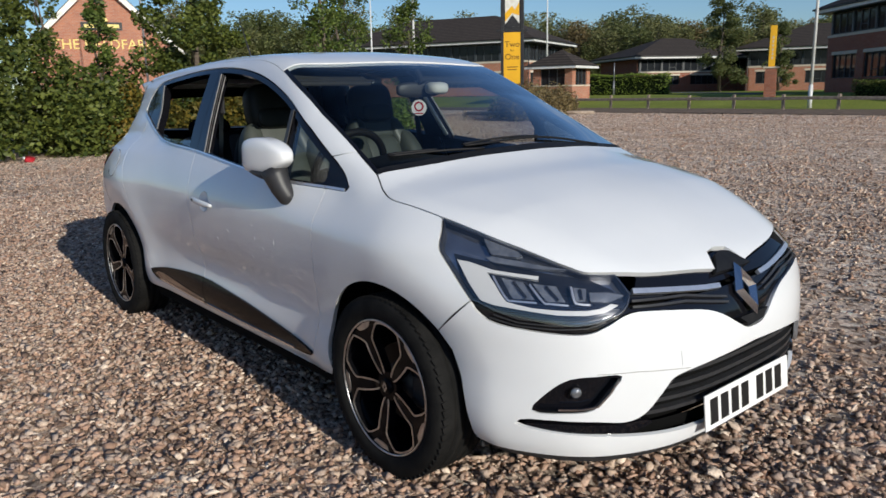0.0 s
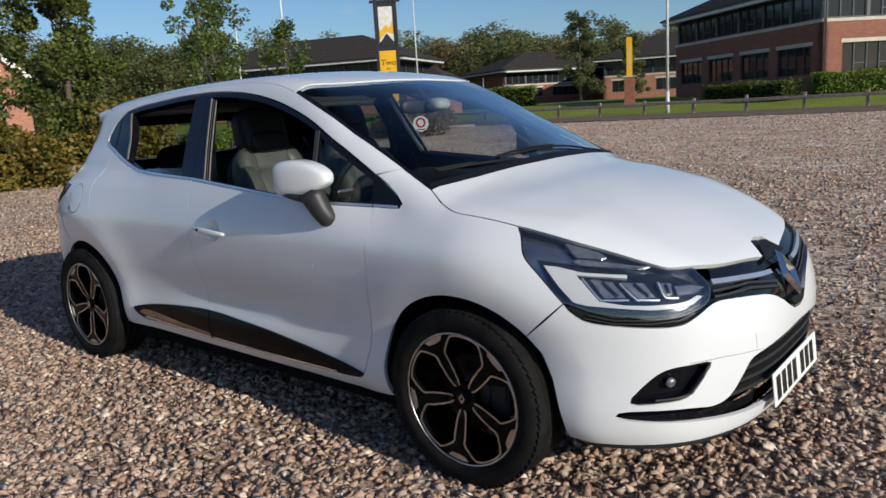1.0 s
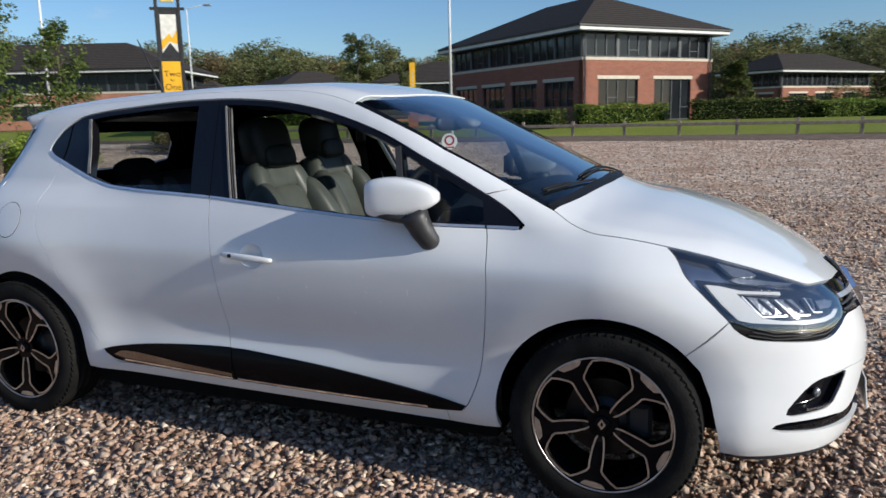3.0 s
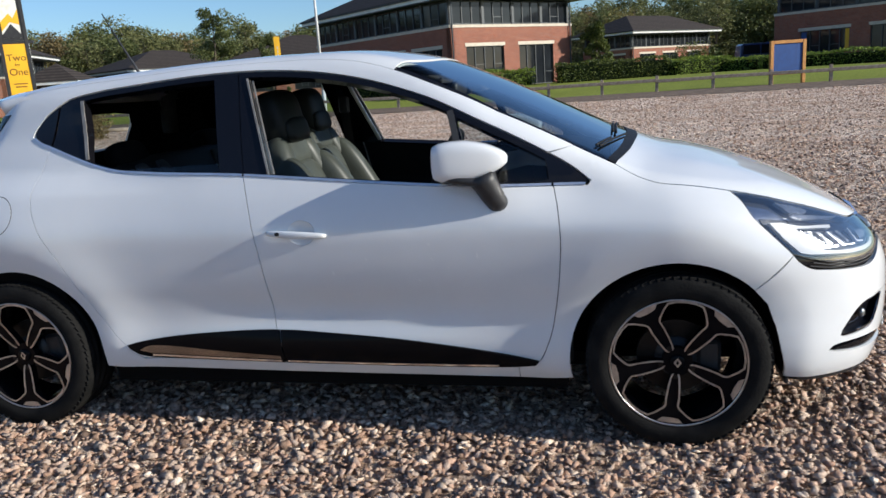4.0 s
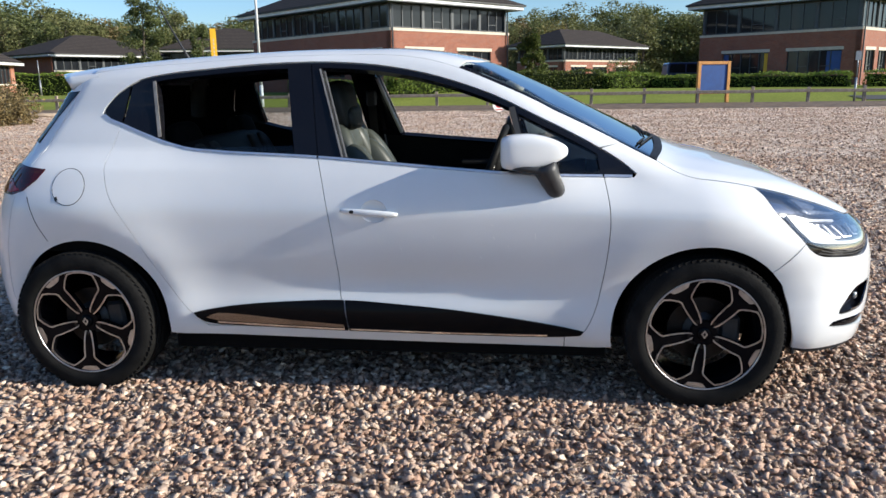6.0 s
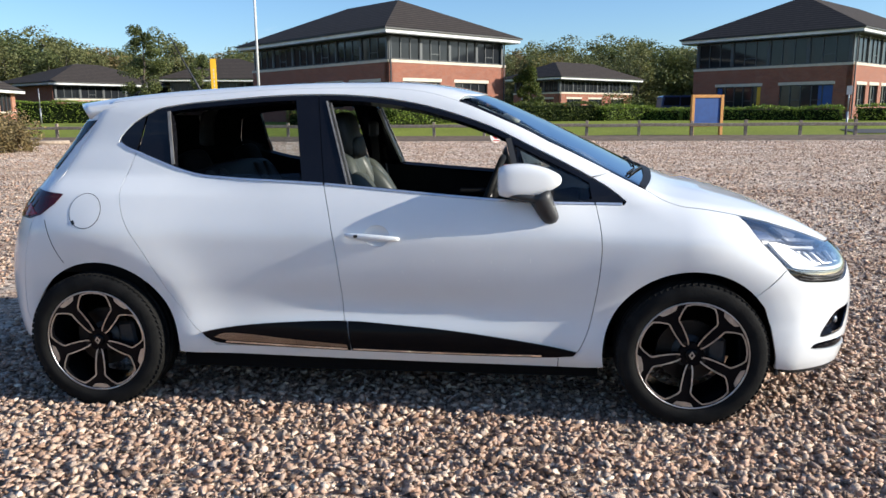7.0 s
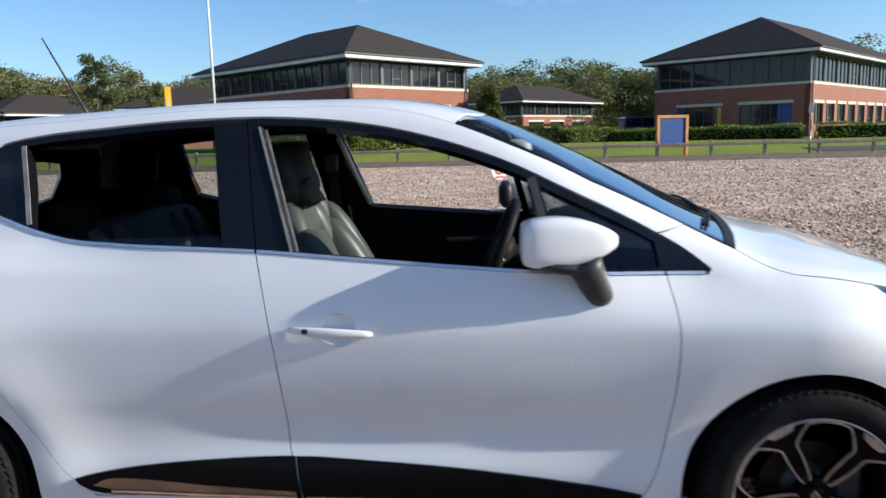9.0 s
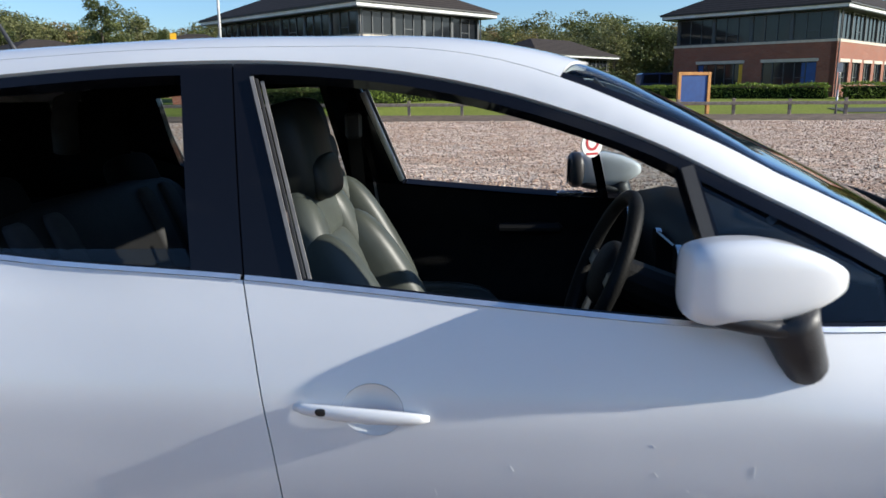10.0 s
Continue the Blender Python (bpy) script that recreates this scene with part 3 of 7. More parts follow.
def body_normal(p):
    e = 0.004
    g = np.stack([body_f(*(p + d).T) - body_f(*(p - d).T) for d in e * np.eye(3)], axis=1)
    return g / np.linalg.norm(g, axis=1)[:, None]


def flat(kind, p):
    """The flat coordinates of places on the car, for one way of looking."""
    p = np.asarray(p, float)
    if kind == "side":
        return p[:, [0, 2]]
    if kind == "top":
        return p[:, [0, 1]]
    if kind == "front":
        return p[:, [1, 2]]
    x0, s = (NOSE_AXIS, 1) if kind == "nose" else (TAIL_AXIS, -1)
    return np.stack([0.9 * np.arctan2(p[:, 1], s * (p[:, 0] - x0)), p[:, 2]], axis=1)


def lay(kind, pts, to):
    """A line drawn in one way of looking, carried over into another."""
    q = np.asarray(pts, float)
    return [tuple(r) for r in flat(to, on_body(kind, q[:, 0], q[:, 1]))]


def in_poly(p, poly):
    x, y = p[:, 0], p[:, 1]
    r = np.zeros(len(p), bool)
    n = len(poly)
    for i in range(n):
        (x1, y1), (x2, y2) = poly[i], poly[(i + 1) % n]
        if y1 != y2:
            r ^= ((y1 > y) != (y2 > y)) & (x < (x2 - x1) * (y - y1) / (y2 - y1) + x1)
    return r


def resample(poly, step):
    out = []
    n = len(poly)
    for i in range(n):
        a, b = np.array(poly[i]), np.array(poly[(i + 1) % n])
        k = max(1, int(round(np.linalg.norm(b - a) / step)))
        out += [tuple(a + (b - a) * j / k) for j in range(k)]
    keep = []
    for q in out:
        if not keep or math.dist(q, keep[-1]) > step * 0.15:
            keep.append(q)
    if math.dist(keep[0], keep[-1]) < step * 0.15:
        keep.pop()
    return keep


def shrink(poly, d):
    n = len(poly)
    p = np.array(poly)
    area = sum(p[i][0] * p[(i + 1) % n][1] - p[(i + 1) % n][0] * p[i][1] for i in range(n))
    s = 1 if area > 0 else -1
    out = []
    for i in range(n):
        a, b, c = p[i - 1], p[i], p[(i + 1) % n]
        u, v = (b - a) / (np.linalg.norm(b - a) + 1e-9), (c - b) / (np.linalg.norm(c - b) + 1e-9)
        m = np.array([-(u[1] + v[1]), u[0] + v[0]]) * s
        k = np.linalg.norm(m)
        out.append(tuple(b + m / k * d / max(0.5, k / 2)) if k > 1e-6 else tuple(b))
    return out


def cut(kind, poly, step=0.03, holes=(), gap=0.0015, lift=0.0, rim=0.018, both=False, flip=False, curl=True):
    """A mesh cut out of the car's surface along an outline, with its edges folded inwards. both: a half outline that ends on
    the car's middle line is completed by its mirror image. flip: the mirror image alone."""
    if both:
        poly = list(poly) + [(-a, b) if kind != "top" else (a, -b) for a, b in reversed(poly)]
    outer = resample(shrink(resample(poly, step * 0.7), gap), step * 0.7)
    inner = [resample(shrink(resample(h, step * 0.6), -gap), step * 0.6) for h in holes]
    lines = [outer] + inner
    pts, edges, loops = [], [], []
    for line in lines:
        k = len(pts)
        pts += line
        loops.append(list(range(k, k + len(line))))
        edges += [(k + i, k + (i + 1) % len(line)) for i in range(len(line))]
    o = np.array(outer)
    gx, gy = np.arange(o[:, 0].min(), o[:, 0].max(), step), np.arange(o[:, 1].min(), o[:, 1].max(), step * 0.866)
    grid = np.array([(x + (step / 2 if j % 2 else 0), y) for j, y in enumerate(gy) for x in gx])
    ok = in_poly(grid, outer)
    for h in inner:
        ok &= ~in_poly(grid, h)
    grid = grid[ok]
    rims = np.array(pts)
    if len(grid):
        near = np.min(((grid[:, None, :] - rims[None]) ** 2).sum(axis=2), axis=1) if len(grid) * len(rims) < 4e6 else np.full(len(grid), 1.0)
        grid = grid[near > (0.5 * step) ** 2]
        pts = pts + [tuple(g) for g in grid]
    vs, _, fs, orig, _, _ = mathutils.geometry.delaunay_2d_cdt([Vector(p) for p in pts], edges, [], 0, 1e-6)
    v2 = np.array([tuple(v) for v in vs])
    tri = np.array([list(t) for t in fs])
    mid = v2[tri].mean(axis=1)
    ok = in_poly(mid, outer)
    for h in inner:
        ok &= ~in_poly(mid, h)
    tri = tri[ok]
    p3 = on_body(kind, v2[:, 0], v2[:, 1])
    nr = body_normal(p3)
    p3 = p3 + nr * lift
    used = {}
    for t in tri:
        for i in range(3):
            e = (int(t[i]), int(t[(i + 1) % 3]))
            used[e] = used.get(e, 0) + 1
    border = [e for e in used if (e[1], e[0]) not in used]
    a, b, c = p3[tri[:, 0]], p3[tri[:, 1]], p3[tri[:, 2]]
    facing = (np.cross(b - a, c - a) * nr[tri].mean(axis=1)).sum(axis=1)
    if np.median(np.sign(facing)) < 0:
        tri = tri[:, ::-1]
        border = [(e[1], e[0]) for e in border]
    verts, faces, normals = [tuple(p) for p in p3], [tuple(int(i) for i in t) for t in tri], []
    for t in tri:
        normals += [tuple(nr[i]) for i in t]
    if rim:
        for i, j in border:
            k = len(verts)
            q = [p3[i], p3[j], p3[j] - nr[j] * rim, p3[i] - nr[i] * rim]
            verts += [tuple(r) for r in q]
            faces.append((k + 1, k, k + 3, k + 2))
            fn = np.cross(q[0] - q[1], q[2] - q[1])
            fn = fn / (np.linalg.norm(fn) + 1e-9)
            normals += [tuple(fn)] * 4
    if flip:
        verts = [(x, -y, z) for x, y, z in verts]
        out, k = [], 0
        for f in faces:
            ns = normals[k:k + len(f)]
            out += [(x, -y, z) for x, y, z in reversed(ns)]
            k += len(f)
        faces, normals = [f[::-1] for f in faces], out
    me = bpy.data.meshes.new("panel")
    me.from_pydata(verts, [], faces)
    me.shade_smooth()
    me.normals_split_custom_set(normals)
    return me


def along(xs, zs, x0, x1, n=14):
    """Part of a line given as heights over x."""
    return [(float(x), float(interp(x, xs, zs))) for x in np.linspace(x0, x1, n)]


def arc(cx, cz, r, a0, a1, n=24):
    return [(cx + r * math.cos(radians(a0 + (a1 - a0) * i / n)), cz + r * math.sin(radians(a0 + (a1 - a0) * i / n))) for i in range(n + 1)]


# lines on the car's flank, metres ahead of the middle and above the ground
BELT_X = [-1.231, -1.208, -1.126, -1.028, -0.93, -0.832, -0.681, -0.473, -0.252, -0.034, 0.298, 0.53, 0.758, 1.017]
BELT_Z = [1.18, 1.162, 1.129, 1.092, 1.057, 1.033, 1.021, 1.012, 1.0, 0.982, 0.954, 0.937, 0.927, 0.92]
RAIL_X = [-1.23, -1.205, -1.135, -1.07, -0.958, -0.755, -0.44, -0.2, 0.04, 0.19, 0.334, 0.48, 0.62, 0.76, 0.874, 0.965, 1.017]
RAIL_Z = [1.19, 1.225, 1.282, 1.318, 1.342, 1.362, 1.382, 1.381, 1.357, 1.327, 1.285, 1.231, 1.163, 1.095, 1.033, 0.976, 0.934]
REAR_EDGE = spline([(-1.139, 1.134), (-1.152, 1.088), (-1.171, 1.017), (-1.166, 0.971), (-1.157, 0.931), (-1.139, 0.873), (-1.104, 0.804), (-1.044, 0.708), (-0.982, 0.597), (-0.926, 0.505), (-0.843, 0.386), (-0.796, 0.341), (-0.747, 0.292)], 4)
MID_EDGE = spline([(-0.252, 1.0), (-0.217, 0.863), (-0.192, 0.725), (-0.178, 0.577), (-0.173, 0.446), (-0.165, 0.407), (-0.138, 0.290)], 4)
FRONT_EDGE = spline([(0.892, 0.922), (0.907, 0.843), (0.914, 0.758), (0.912, 0.69), (0.904, 0.596), (0.89, 0.496), (0.872, 0.407), (0.839, 0.322), (0.813, 0.287)], 4)
SCREEN_EDGE = spline([(0.312, -0.592), (0.45, -0.618), (0.63, -0.642), (0.80, -0.660), (0.96, -0.676), (1.10, -0.693)], 5)
HEADER = spline([(0.312, -0.592), (0.365, -0.48), (0.40, -0.30), (0.412, 0.0)], 5)
COWL = spline([(1.10, -0.693), (1.14, -0.55), (1.168, -0.41), (1.20, -0.16), (1.205, 0.0)], 5)
BONNET_EDGE = spline([(1.10, -0.693), (1.135, -0.708), (1.18, -0.728), (1.25, -0.745), (1.34, -0.738), (1.46, -0.722)], 5)
BONNET_NOSE = spline([(1.46, -0.722), (1.60, -0.692), (1.72, -0.645), (1.84, -0.585), (1.905, -0.525), (1.97, -0.364), (2.022, -0.090)], 5)
LAMP_REAR = spline([(1.46, 0.884), (1.50, 0.848), (1.535, 0.795), (1.585, 0.743), (1.635, 0.693), (1.662, 0.665)], 4)
JOINT = [(1.662, 0.665), (1.541, 0.552)]
ROOF_EDGE = [(x, -0.548 - 0.044 * max(0.0, (x + 0.1) / 0.412) ** 2) for x in np.linspace(0.312, -1.29, 30)]
TAIL_EDGE = spline([(-1.29, 1.352), (-1.335, 1.30), (-1.40, 1.18), (-1.47, 1.05), (-1.55, 0.90), (-1.60, 0.75), (-1.635, 0.60), (-1.655, 0.42), (-1.60, 0.302)], 4)
FRONT_ARCH = arc(1.287, 0.306, 0.354, 44.0, 193, 26)
REAR_ARCH = arc(-1.272, 0.306, 0.354, -8, 180, 30)


def belt(x0, x1, n=14, up=0.0):
    return [(x, z + up) for x, z in along(BELT_X, BELT_Z, x0, x1, n)]


def rail(x0, x1, n=18, down=0.0):
    return [(x, z - down) for x, z in along(RAIL_X, RAIL_Z, x0, x1, n)]


def on_both_sides(name, kind, poly, mat, parents, label="", **how):
    """The same panel on the car's right and left."""
    made = []
    for flip, parent in zip((False, True), parents):
        made.append(part(name, cut(kind, poly, flip=flip, **how), mat, parent, label))
    return made


REAR_SCREEN = [(-0.60, 1.262), (-0.74, 1.25), (-0.76, 1.19), (-0.72, 1.08), (-0.60, 1.055), (-0.30, 1.045)]
CUP_X, CUP_Z = -0.012, 0.794
CUP = [(CUP_X + (x - CUP_X) * 1.0, CUP_Z + (z - CUP_Z) * 0.84) for x, z in arc(CUP_X, CUP_Z, 0.052, 0, 345, 23)]


def build_car():
    car = empty("car", Matrix(), "glossy white five-door hatchback with black and silver wheels, parked on gravel", "car")
    two = (car, car)
    # doors
    front_doors = on_both_sides("front_door", "side", belt(-0.252, 0.891)[:-1] + FRONT_EDGE + [(0.812, 0.292), (-0.138, 0.290)] + MID_EDGE[::-1][1:-1], PAINT, two, "white front door with its window wound down", holes=[CUP])
    rear_doors = on_both_sides("rear_door", "side", belt(-1.139, -0.252)[:-1] + MID_EDGE + [(-0.74, 0.297)] + REAR_EDGE[::-1][1:-1], PAINT, two, "white rear door with its window partly down")
    # sill, flank and wing
    on_both_sides("sill", "side", [(-0.74, 0.2955), (-0.138, 0.289), (0.75, 0.291), (0.75, 0.224), (0.295, 0.229), (-0.197, 0.238), (-0.90, 0.256), (-0.915, 0.262)], PAINT, two)
    on_both_sides("flank", "side", rail(0.874, -1.22, 40) + belt(-1.231, -1.15, 5) + REAR_EDGE + [(-0.90, 0.258), REAR_ARCH[0]] + REAR_ARCH[1:] + TAIL_EDGE[::-1]
                  + lay("top", ROOF_EDGE, "side")[::-1][1:] + lay("top", SCREEN_EDGE, "side")[1:-5], PAINT, two, step=0.03, gap=0.0008)
    on_both_sides("wing", "side", lay("top", SCREEN_EDGE, "side")[-6:] + lay("top", BONNET_EDGE, "side")[1:] + LAMP_REAR[1:] + JOINT[1:] + FRONT_ARCH[1:]
                  + [(0.932, 0.226), (0.75, 0.224), (0.75, 0.292), (0.80, 0.293)] + FRONT_EDGE[::-1] + belt(0.903, 1.007, 5) + rail(1.017, 0.878, 7), PAINT, two, step=0.025)
    # top
    part("roof", cut("top", HEADER[::-1] + ROOF_EDGE + [(-1.30, -0.40), (-1.36, -0.2), (-1.38, 0.0)], both=True, gap=0.0005), PAINT, car)
    part("bonnet", cut("top", COWL[::-1] + BONNET_EDGE[1:] + BONNET_NOSE[1:] + [(1.972, -0.055), (1.963, 0.0)], both=True, gap=0.002), PAINT, car)
    screen = part("windscreen", cut("top", HEADER[::-1] + SCREEN_EDGE[1:] + COWL[1:], both=True, gap=0.002, lift=-0.004, rim=0.004), SCREEN_GLASS, car, "clear windscreen mirroring the blue sky")
    screen.visible_shadow = False
    # bumper round the nose
    top = spline([(-0.792, 0.660), (-0.773, 0.617), (-0.735, 0.602), (-0.662, 0.592), (-0.61, 0.595), (-0.563, 0.617), (-0.511, 0.640), (-0.442, 0.642), (-0.255, 0.618),
                  (-0.165, 0.590), (-0.085, 0.545), (-0.045, 0.527), (0.0, 0.523)], 3)
    mouth = spline([(-0.742, 0.320), (-0.72, 0.338), (-0.60, 0.335), (-0.525, 0.327), (-0.47, 0.347), (-0.415, 0.412), (-0.375, 0.447), (-0.25, 0.463), (-0.124, 0.470), (0.0, 0.474)], 3)
    mouth_low = spline([(0.0, 0.262), (-0.26, 0.266), (-0.388, 0.271), (-0.527, 0.284), (-0.66, 0.300), (-0.72, 0.310)], 3)
    mouth_full = mouth + mouth_low
    mouth_full = lay("front", mouth + [(-a, b) for a, b in mouth[::-1][1:]] + [(-a, b) for a, b in mouth_low[::-1]] + mouth_low[1:], "nose")
    fog = spline([(-0.718, 0.366), (-0.69, 0.425), (-0.654, 0.462), (-0.60, 0.471), (-0.542, 0.469), (-0.569, 0.424), (-0.606, 0.374), (-0.664, 0.363)], 3, True)
    fog_r = lay("front", fog, "nose")
    fog_l = [(-a, b) for a, b in fog_r]
    corner = on_body("side", [p[0] for p in JOINT], [p[1] for p in JOINT])
    arch = on_body("side", [1.585, 1.615, 1.635, 1.648], [0.50, 0.42, 0.33, 0.232])
    low = on_body("front", [-0.744, -0.647, -0.511, -0.367, -0.232, 0.0], [0.222, 0.219, 0.217, 0.216, 0.222, 0.224])
    half = [tuple(q) for q in flat("nose", low[::-1])] + [tuple(q) for q in flat("nose", arch[::-1])] + [tuple(q) for q in flat("nose", corner[::-1])] + lay("front", top[1:], "nose")
    front_bumper = part("front_bumper", cut("nose", half, both=True, holes=[mouth_full, fog_r, fog_l], step=0.025, rim=0.014), PAINT, car)
    # tail
    tail = [tuple(q) for q in flat("tail", on_body("side", [p[0] for p in TAIL_EDGE], [p[1] for p in TAIL_EDGE]))]
    hole = REAR_SCREEN + [(-a, b) for a, b in REAR_SCREEN[::-1]]
    part("tailgate", cut("tail", [(0.0, 1.33)] + tail[1:] + [(-0.5, 0.26), (0.0, 0.25)], both=True, holes=[hole], step=0.04), PAINT, car)
    return car, front_doors, rear_doors, front_bumper, screen


car, front_doors, rear_doors, front_bumper, screen = build_car()


SEAT_LEATHER = material("grey_green_leather", (0.060, 0.068, 0.058), rough=0.45, color2=(0.046, 0.052, 0.045), scale=12, bump_scale=420, bump=0.04)
SEAT_DARK = material("black_leather", (0.006, 0.006, 0.006), rough=0.6, spec=0.2, color2=(0.009, 0.009, 0.009), scale=14, bump_scale=160, bump=0.15)
LINING = material("grey_lining", (0.03, 0.03, 0.032), rough=0.9, color2=(0.04, 0.04, 0.04), scale=20)
DRL = material("white_light_guide", (0.62, 0.62, 0.61), rough=0.3, coat=0.6)
CLEAR_BLUE = material("silvered_lamp_housing", (0.46, 0.48, 0.53), rough=0.2, metal=0.9, color2=(0.30, 0.32, 0.36), scale=14)
DRL_EDGE = material("satin_chrome", (0.86, 0.86, 0.87), rough=0.3, metal=0.85, color2=(0.75, 0.75, 0.77), scale=30)
LAMP_SILVER = material("lamp_reflector", (0.38, 0.39, 0.40), rough=0.22, metal=0.7, color2=(0.24, 0.25, 0.27), scale=45, bump_scale=70, bump=0.25)
LAMP_DARK = material("lamp_mask", (0.030, 0.031, 0.036), rough=0.22, metal=0.5, color2=(0.018, 0.019, 0.022), scale=20)
TAIL_RED = material("dark_red_lens", (0.06, 0.003, 0.005), rough=0.06, color2=(0.03, 0.002, 0.003), scale=9)
LENS_RED = material("red_lens", (0.30, 0.008, 0.014), rough=0.08, color2=(0.20, 0.005, 0.008), scale=12)
PLATE_WHITE = material("number_plate_white", (0.82, 0.82, 0.80), rough=0.3)
INK = material("black_print", (0.012, 0.012, 0.012), rough=0.4)
RED_PRINT = material("red_print", (0.42, 0.02, 0.03), rough=0.5)
DISC_STEEL = material("brake_disc_steel", (0.035, 0.032, 0.03), rough=0.5, metal=1.0, color2=(0.022, 0.019, 0.018), scale=10)
# seat leather made darker: the headrest's shade is put into the colour
SEAT_SHADED = material("shaded_green_leather", (0.016, 0.018, 0.016), rough=0.5, spec=0.25, color2=(0.010, 0.012, 0.010), scale=12, bump_scale=420, bump=0.04)
# brownish metal that paints the gravel's reflection onto the black moulding
MIRRORED_GRAVEL = material("mirrored_gravel", (0.34, 0.30, 0.27), rough=0.22, metal=1.0, color2=(0.26, 0.23, 0.21), scale=9)
RUBBER_SEAL = material("rubber_seal", (0.045, 0.043, 0.041), rough=0.5)
CHANNEL = material("pale_channel", (0.24, 0.23, 0.22), rough=0.4, color2=(0.17, 0.16, 0.15), scale=20)


def flange(kind, poly, width, mat, name, parent, label="", flip=False, **how):
    """A narrow band just inside an outline."""
    inner = shrink(resample(poly, 0.02), width)
    return part(name, cut(kind, poly, holes=[inner], step=how.pop("step", 0.02), flip=flip, **how), mat, parent, label)


def ribbon(kind, line, width, mat, name, parent, lift=0.002, flip=False, depth=0.004, step=0.012, label=""):
    """A band of even width along a line on the car's surface."""
    p = np.array(line, float)
    d = np.gradient(p, axis=0)
    d /= np.linalg.norm(d, axis=1)[:, None] + 1e-9
    nrm = np.stack([-d[:, 1], d[:, 0]], axis=1) * width / 2
    poly = [tuple(q) for q in p + nrm] + [tuple(q) for q in (p - nrm)[::-1]]
    return part(name, cut(kind, poly, step=step, gap=0.0, lift=lift, rim=depth, flip=flip), mat, parent, label)


def window_frames():
    b_top, b_low = -0.31, -0.252
    for flip in (False, True):
        door, rear = front_doors[flip], rear_doors[flip]
        hole = rail(-0.27, 0.515, 20, 0.026) + [(0.58, 0.952)] + belt(0.57, -0.145, 12, 0.013)
        fixed = rail(0.555, 0.865, 8, 0.030) + [(0.875, 0.948)] + belt(0.86, 0.62, 5, 0.016)
        fr = part("window_frame", cut("side", rail(b_top, 1.008, 30, 0.003) + belt(1.0, b_low, 24, 0.004), holes=[hole, fixed], step=0.025, lift=-0.003, rim=0.035, flip=flip), BLACK_GLOSS, door, "gloss black window frame and pillar")
        part("quarter_glass", cut("side", fixed, step=0.03, lift=-0.012, rim=0.003, flip=flip), GLASS, door).visible_shadow = False
        ribbon("side", [(0.53, 1.19), (0.56, 1.07), (0.592, 0.955)], 0.022, RUBBER_SEAL, "division_bar", door, lift=0.004, flip=flip)
        ribbon("side", [(-0.268, 1.352), (-0.205, 1.17), (-0.148, 0.998)], 0.007, CHANNEL, "window_channel", door, lift=0.003, flip=flip, label="pale grey window channel")
        ribbon("side", [(-0.252, 1.350), (-0.189, 1.168), (-0.132, 0.996)], 0.006, CHANNEL, "window_channel", door, lift=-0.012, flip=flip, label="pale grey window channel")
        ribbon("side", [(-0.260, 1.351), (-0.197, 1.169), (-0.140, 0.997)], 0.004, RUBBER_SEAL, "window_seal", door, lift=-0.004, flip=flip)
        hole2 = rail(-0.986, -0.41, 14, 0.026) + [(-0.352, 1.018)] + belt(-0.37, -0.952, 12, 0.013)
        part("window_frame", cut("side", rail(-1.097, b_top, 24, 0.003) + belt(b_low, -1.135, 20, 0.004), holes=[hole2], step=0.025, lift=-0.003, rim=0.035, flip=flip), BLACK_GLOSS, rear, "gloss black window frame and pillar")
        ribbon("side", [(-0.996, 1.312), (-0.981, 1.19), (-0.957, 1.081)], 0.014, CHANNEL, "division_bar", rear, lift=0.004, flip=flip)
        part("window_glass", cut("side", hole2 if flip else [(-0.80, 1.045), (-0.37, 1.055), (-0.352, 1.02)] + belt(-0.37, -0.80, 10, 0.013), step=0.03, lift=-0.02, rim=0.002, flip=flip), GLASS, rear, "window glass wound most of the way down" if not flip else "").visible_shadow = False
        part("rear_quarter_glass", cut("side", rail(-1.222, -1.104, 10, 0.004) + belt(-1.142, -1.22, 8, 0.004), step=0.02, lift=-0.003, rim=0.01, flip=flip), BLACK_GLOSS, car, "dark fixed quarter glass")
        line = belt(-1.22, -0.256, 40, 0.003)
        ribbon("side", line, 0.008, DRL_EDGE, "belt_strip", rear, lift=0.004, flip=flip, label="thin chrome belt strip")
        ribbon("side", belt(-0.248, 0.885, 40, 0.003), 0.008, DRL_EDGE, "belt_strip", door, lift=0.004, flip=flip, label="thin chrome belt strip")
        ribbon("side", belt(0.892, 1.0, 8, 0.003), 0.008, DRL_EDGE, "belt_strip", car, lift=0.004, flip=flip)
        # black mouldings along the sills
        up = spline([(-0.803, 0.355), (-0.741, 0.369), (-0.59, 0.391), (-0.389, 0.407), (-0.163, 0.415), (0.055, 0.403), (0.297, 0.384), (0.535, 0.354), (0.722, 0.324), (0.825, 0.304)], 3)
        low = spline([(0.812, 0.288), (0.677, 0.277), (0.297, 0.279), (-0.142, 0.287), (-0.566, 0.300), (-0.73, 0.310), (-0.79, 0.338)], 3)
        rear_up, front_up = [p for p in up if p[0] < -0.16], [p for p in up if p[0] > -0.15]
        front_low, rear_low = [p for p in low if p[0] > -0.13], [p for p in low if p[0] < -0.15]
        part("moulding", cut("side", rear_up + [(-0.158, 0.414), (-0.143, 0.287)] + rear_low, step=0.025, gap=0, lift=0.010, rim=0.012, flip=flip), RIM_BLACK, rear, "gloss black lower door moulding")
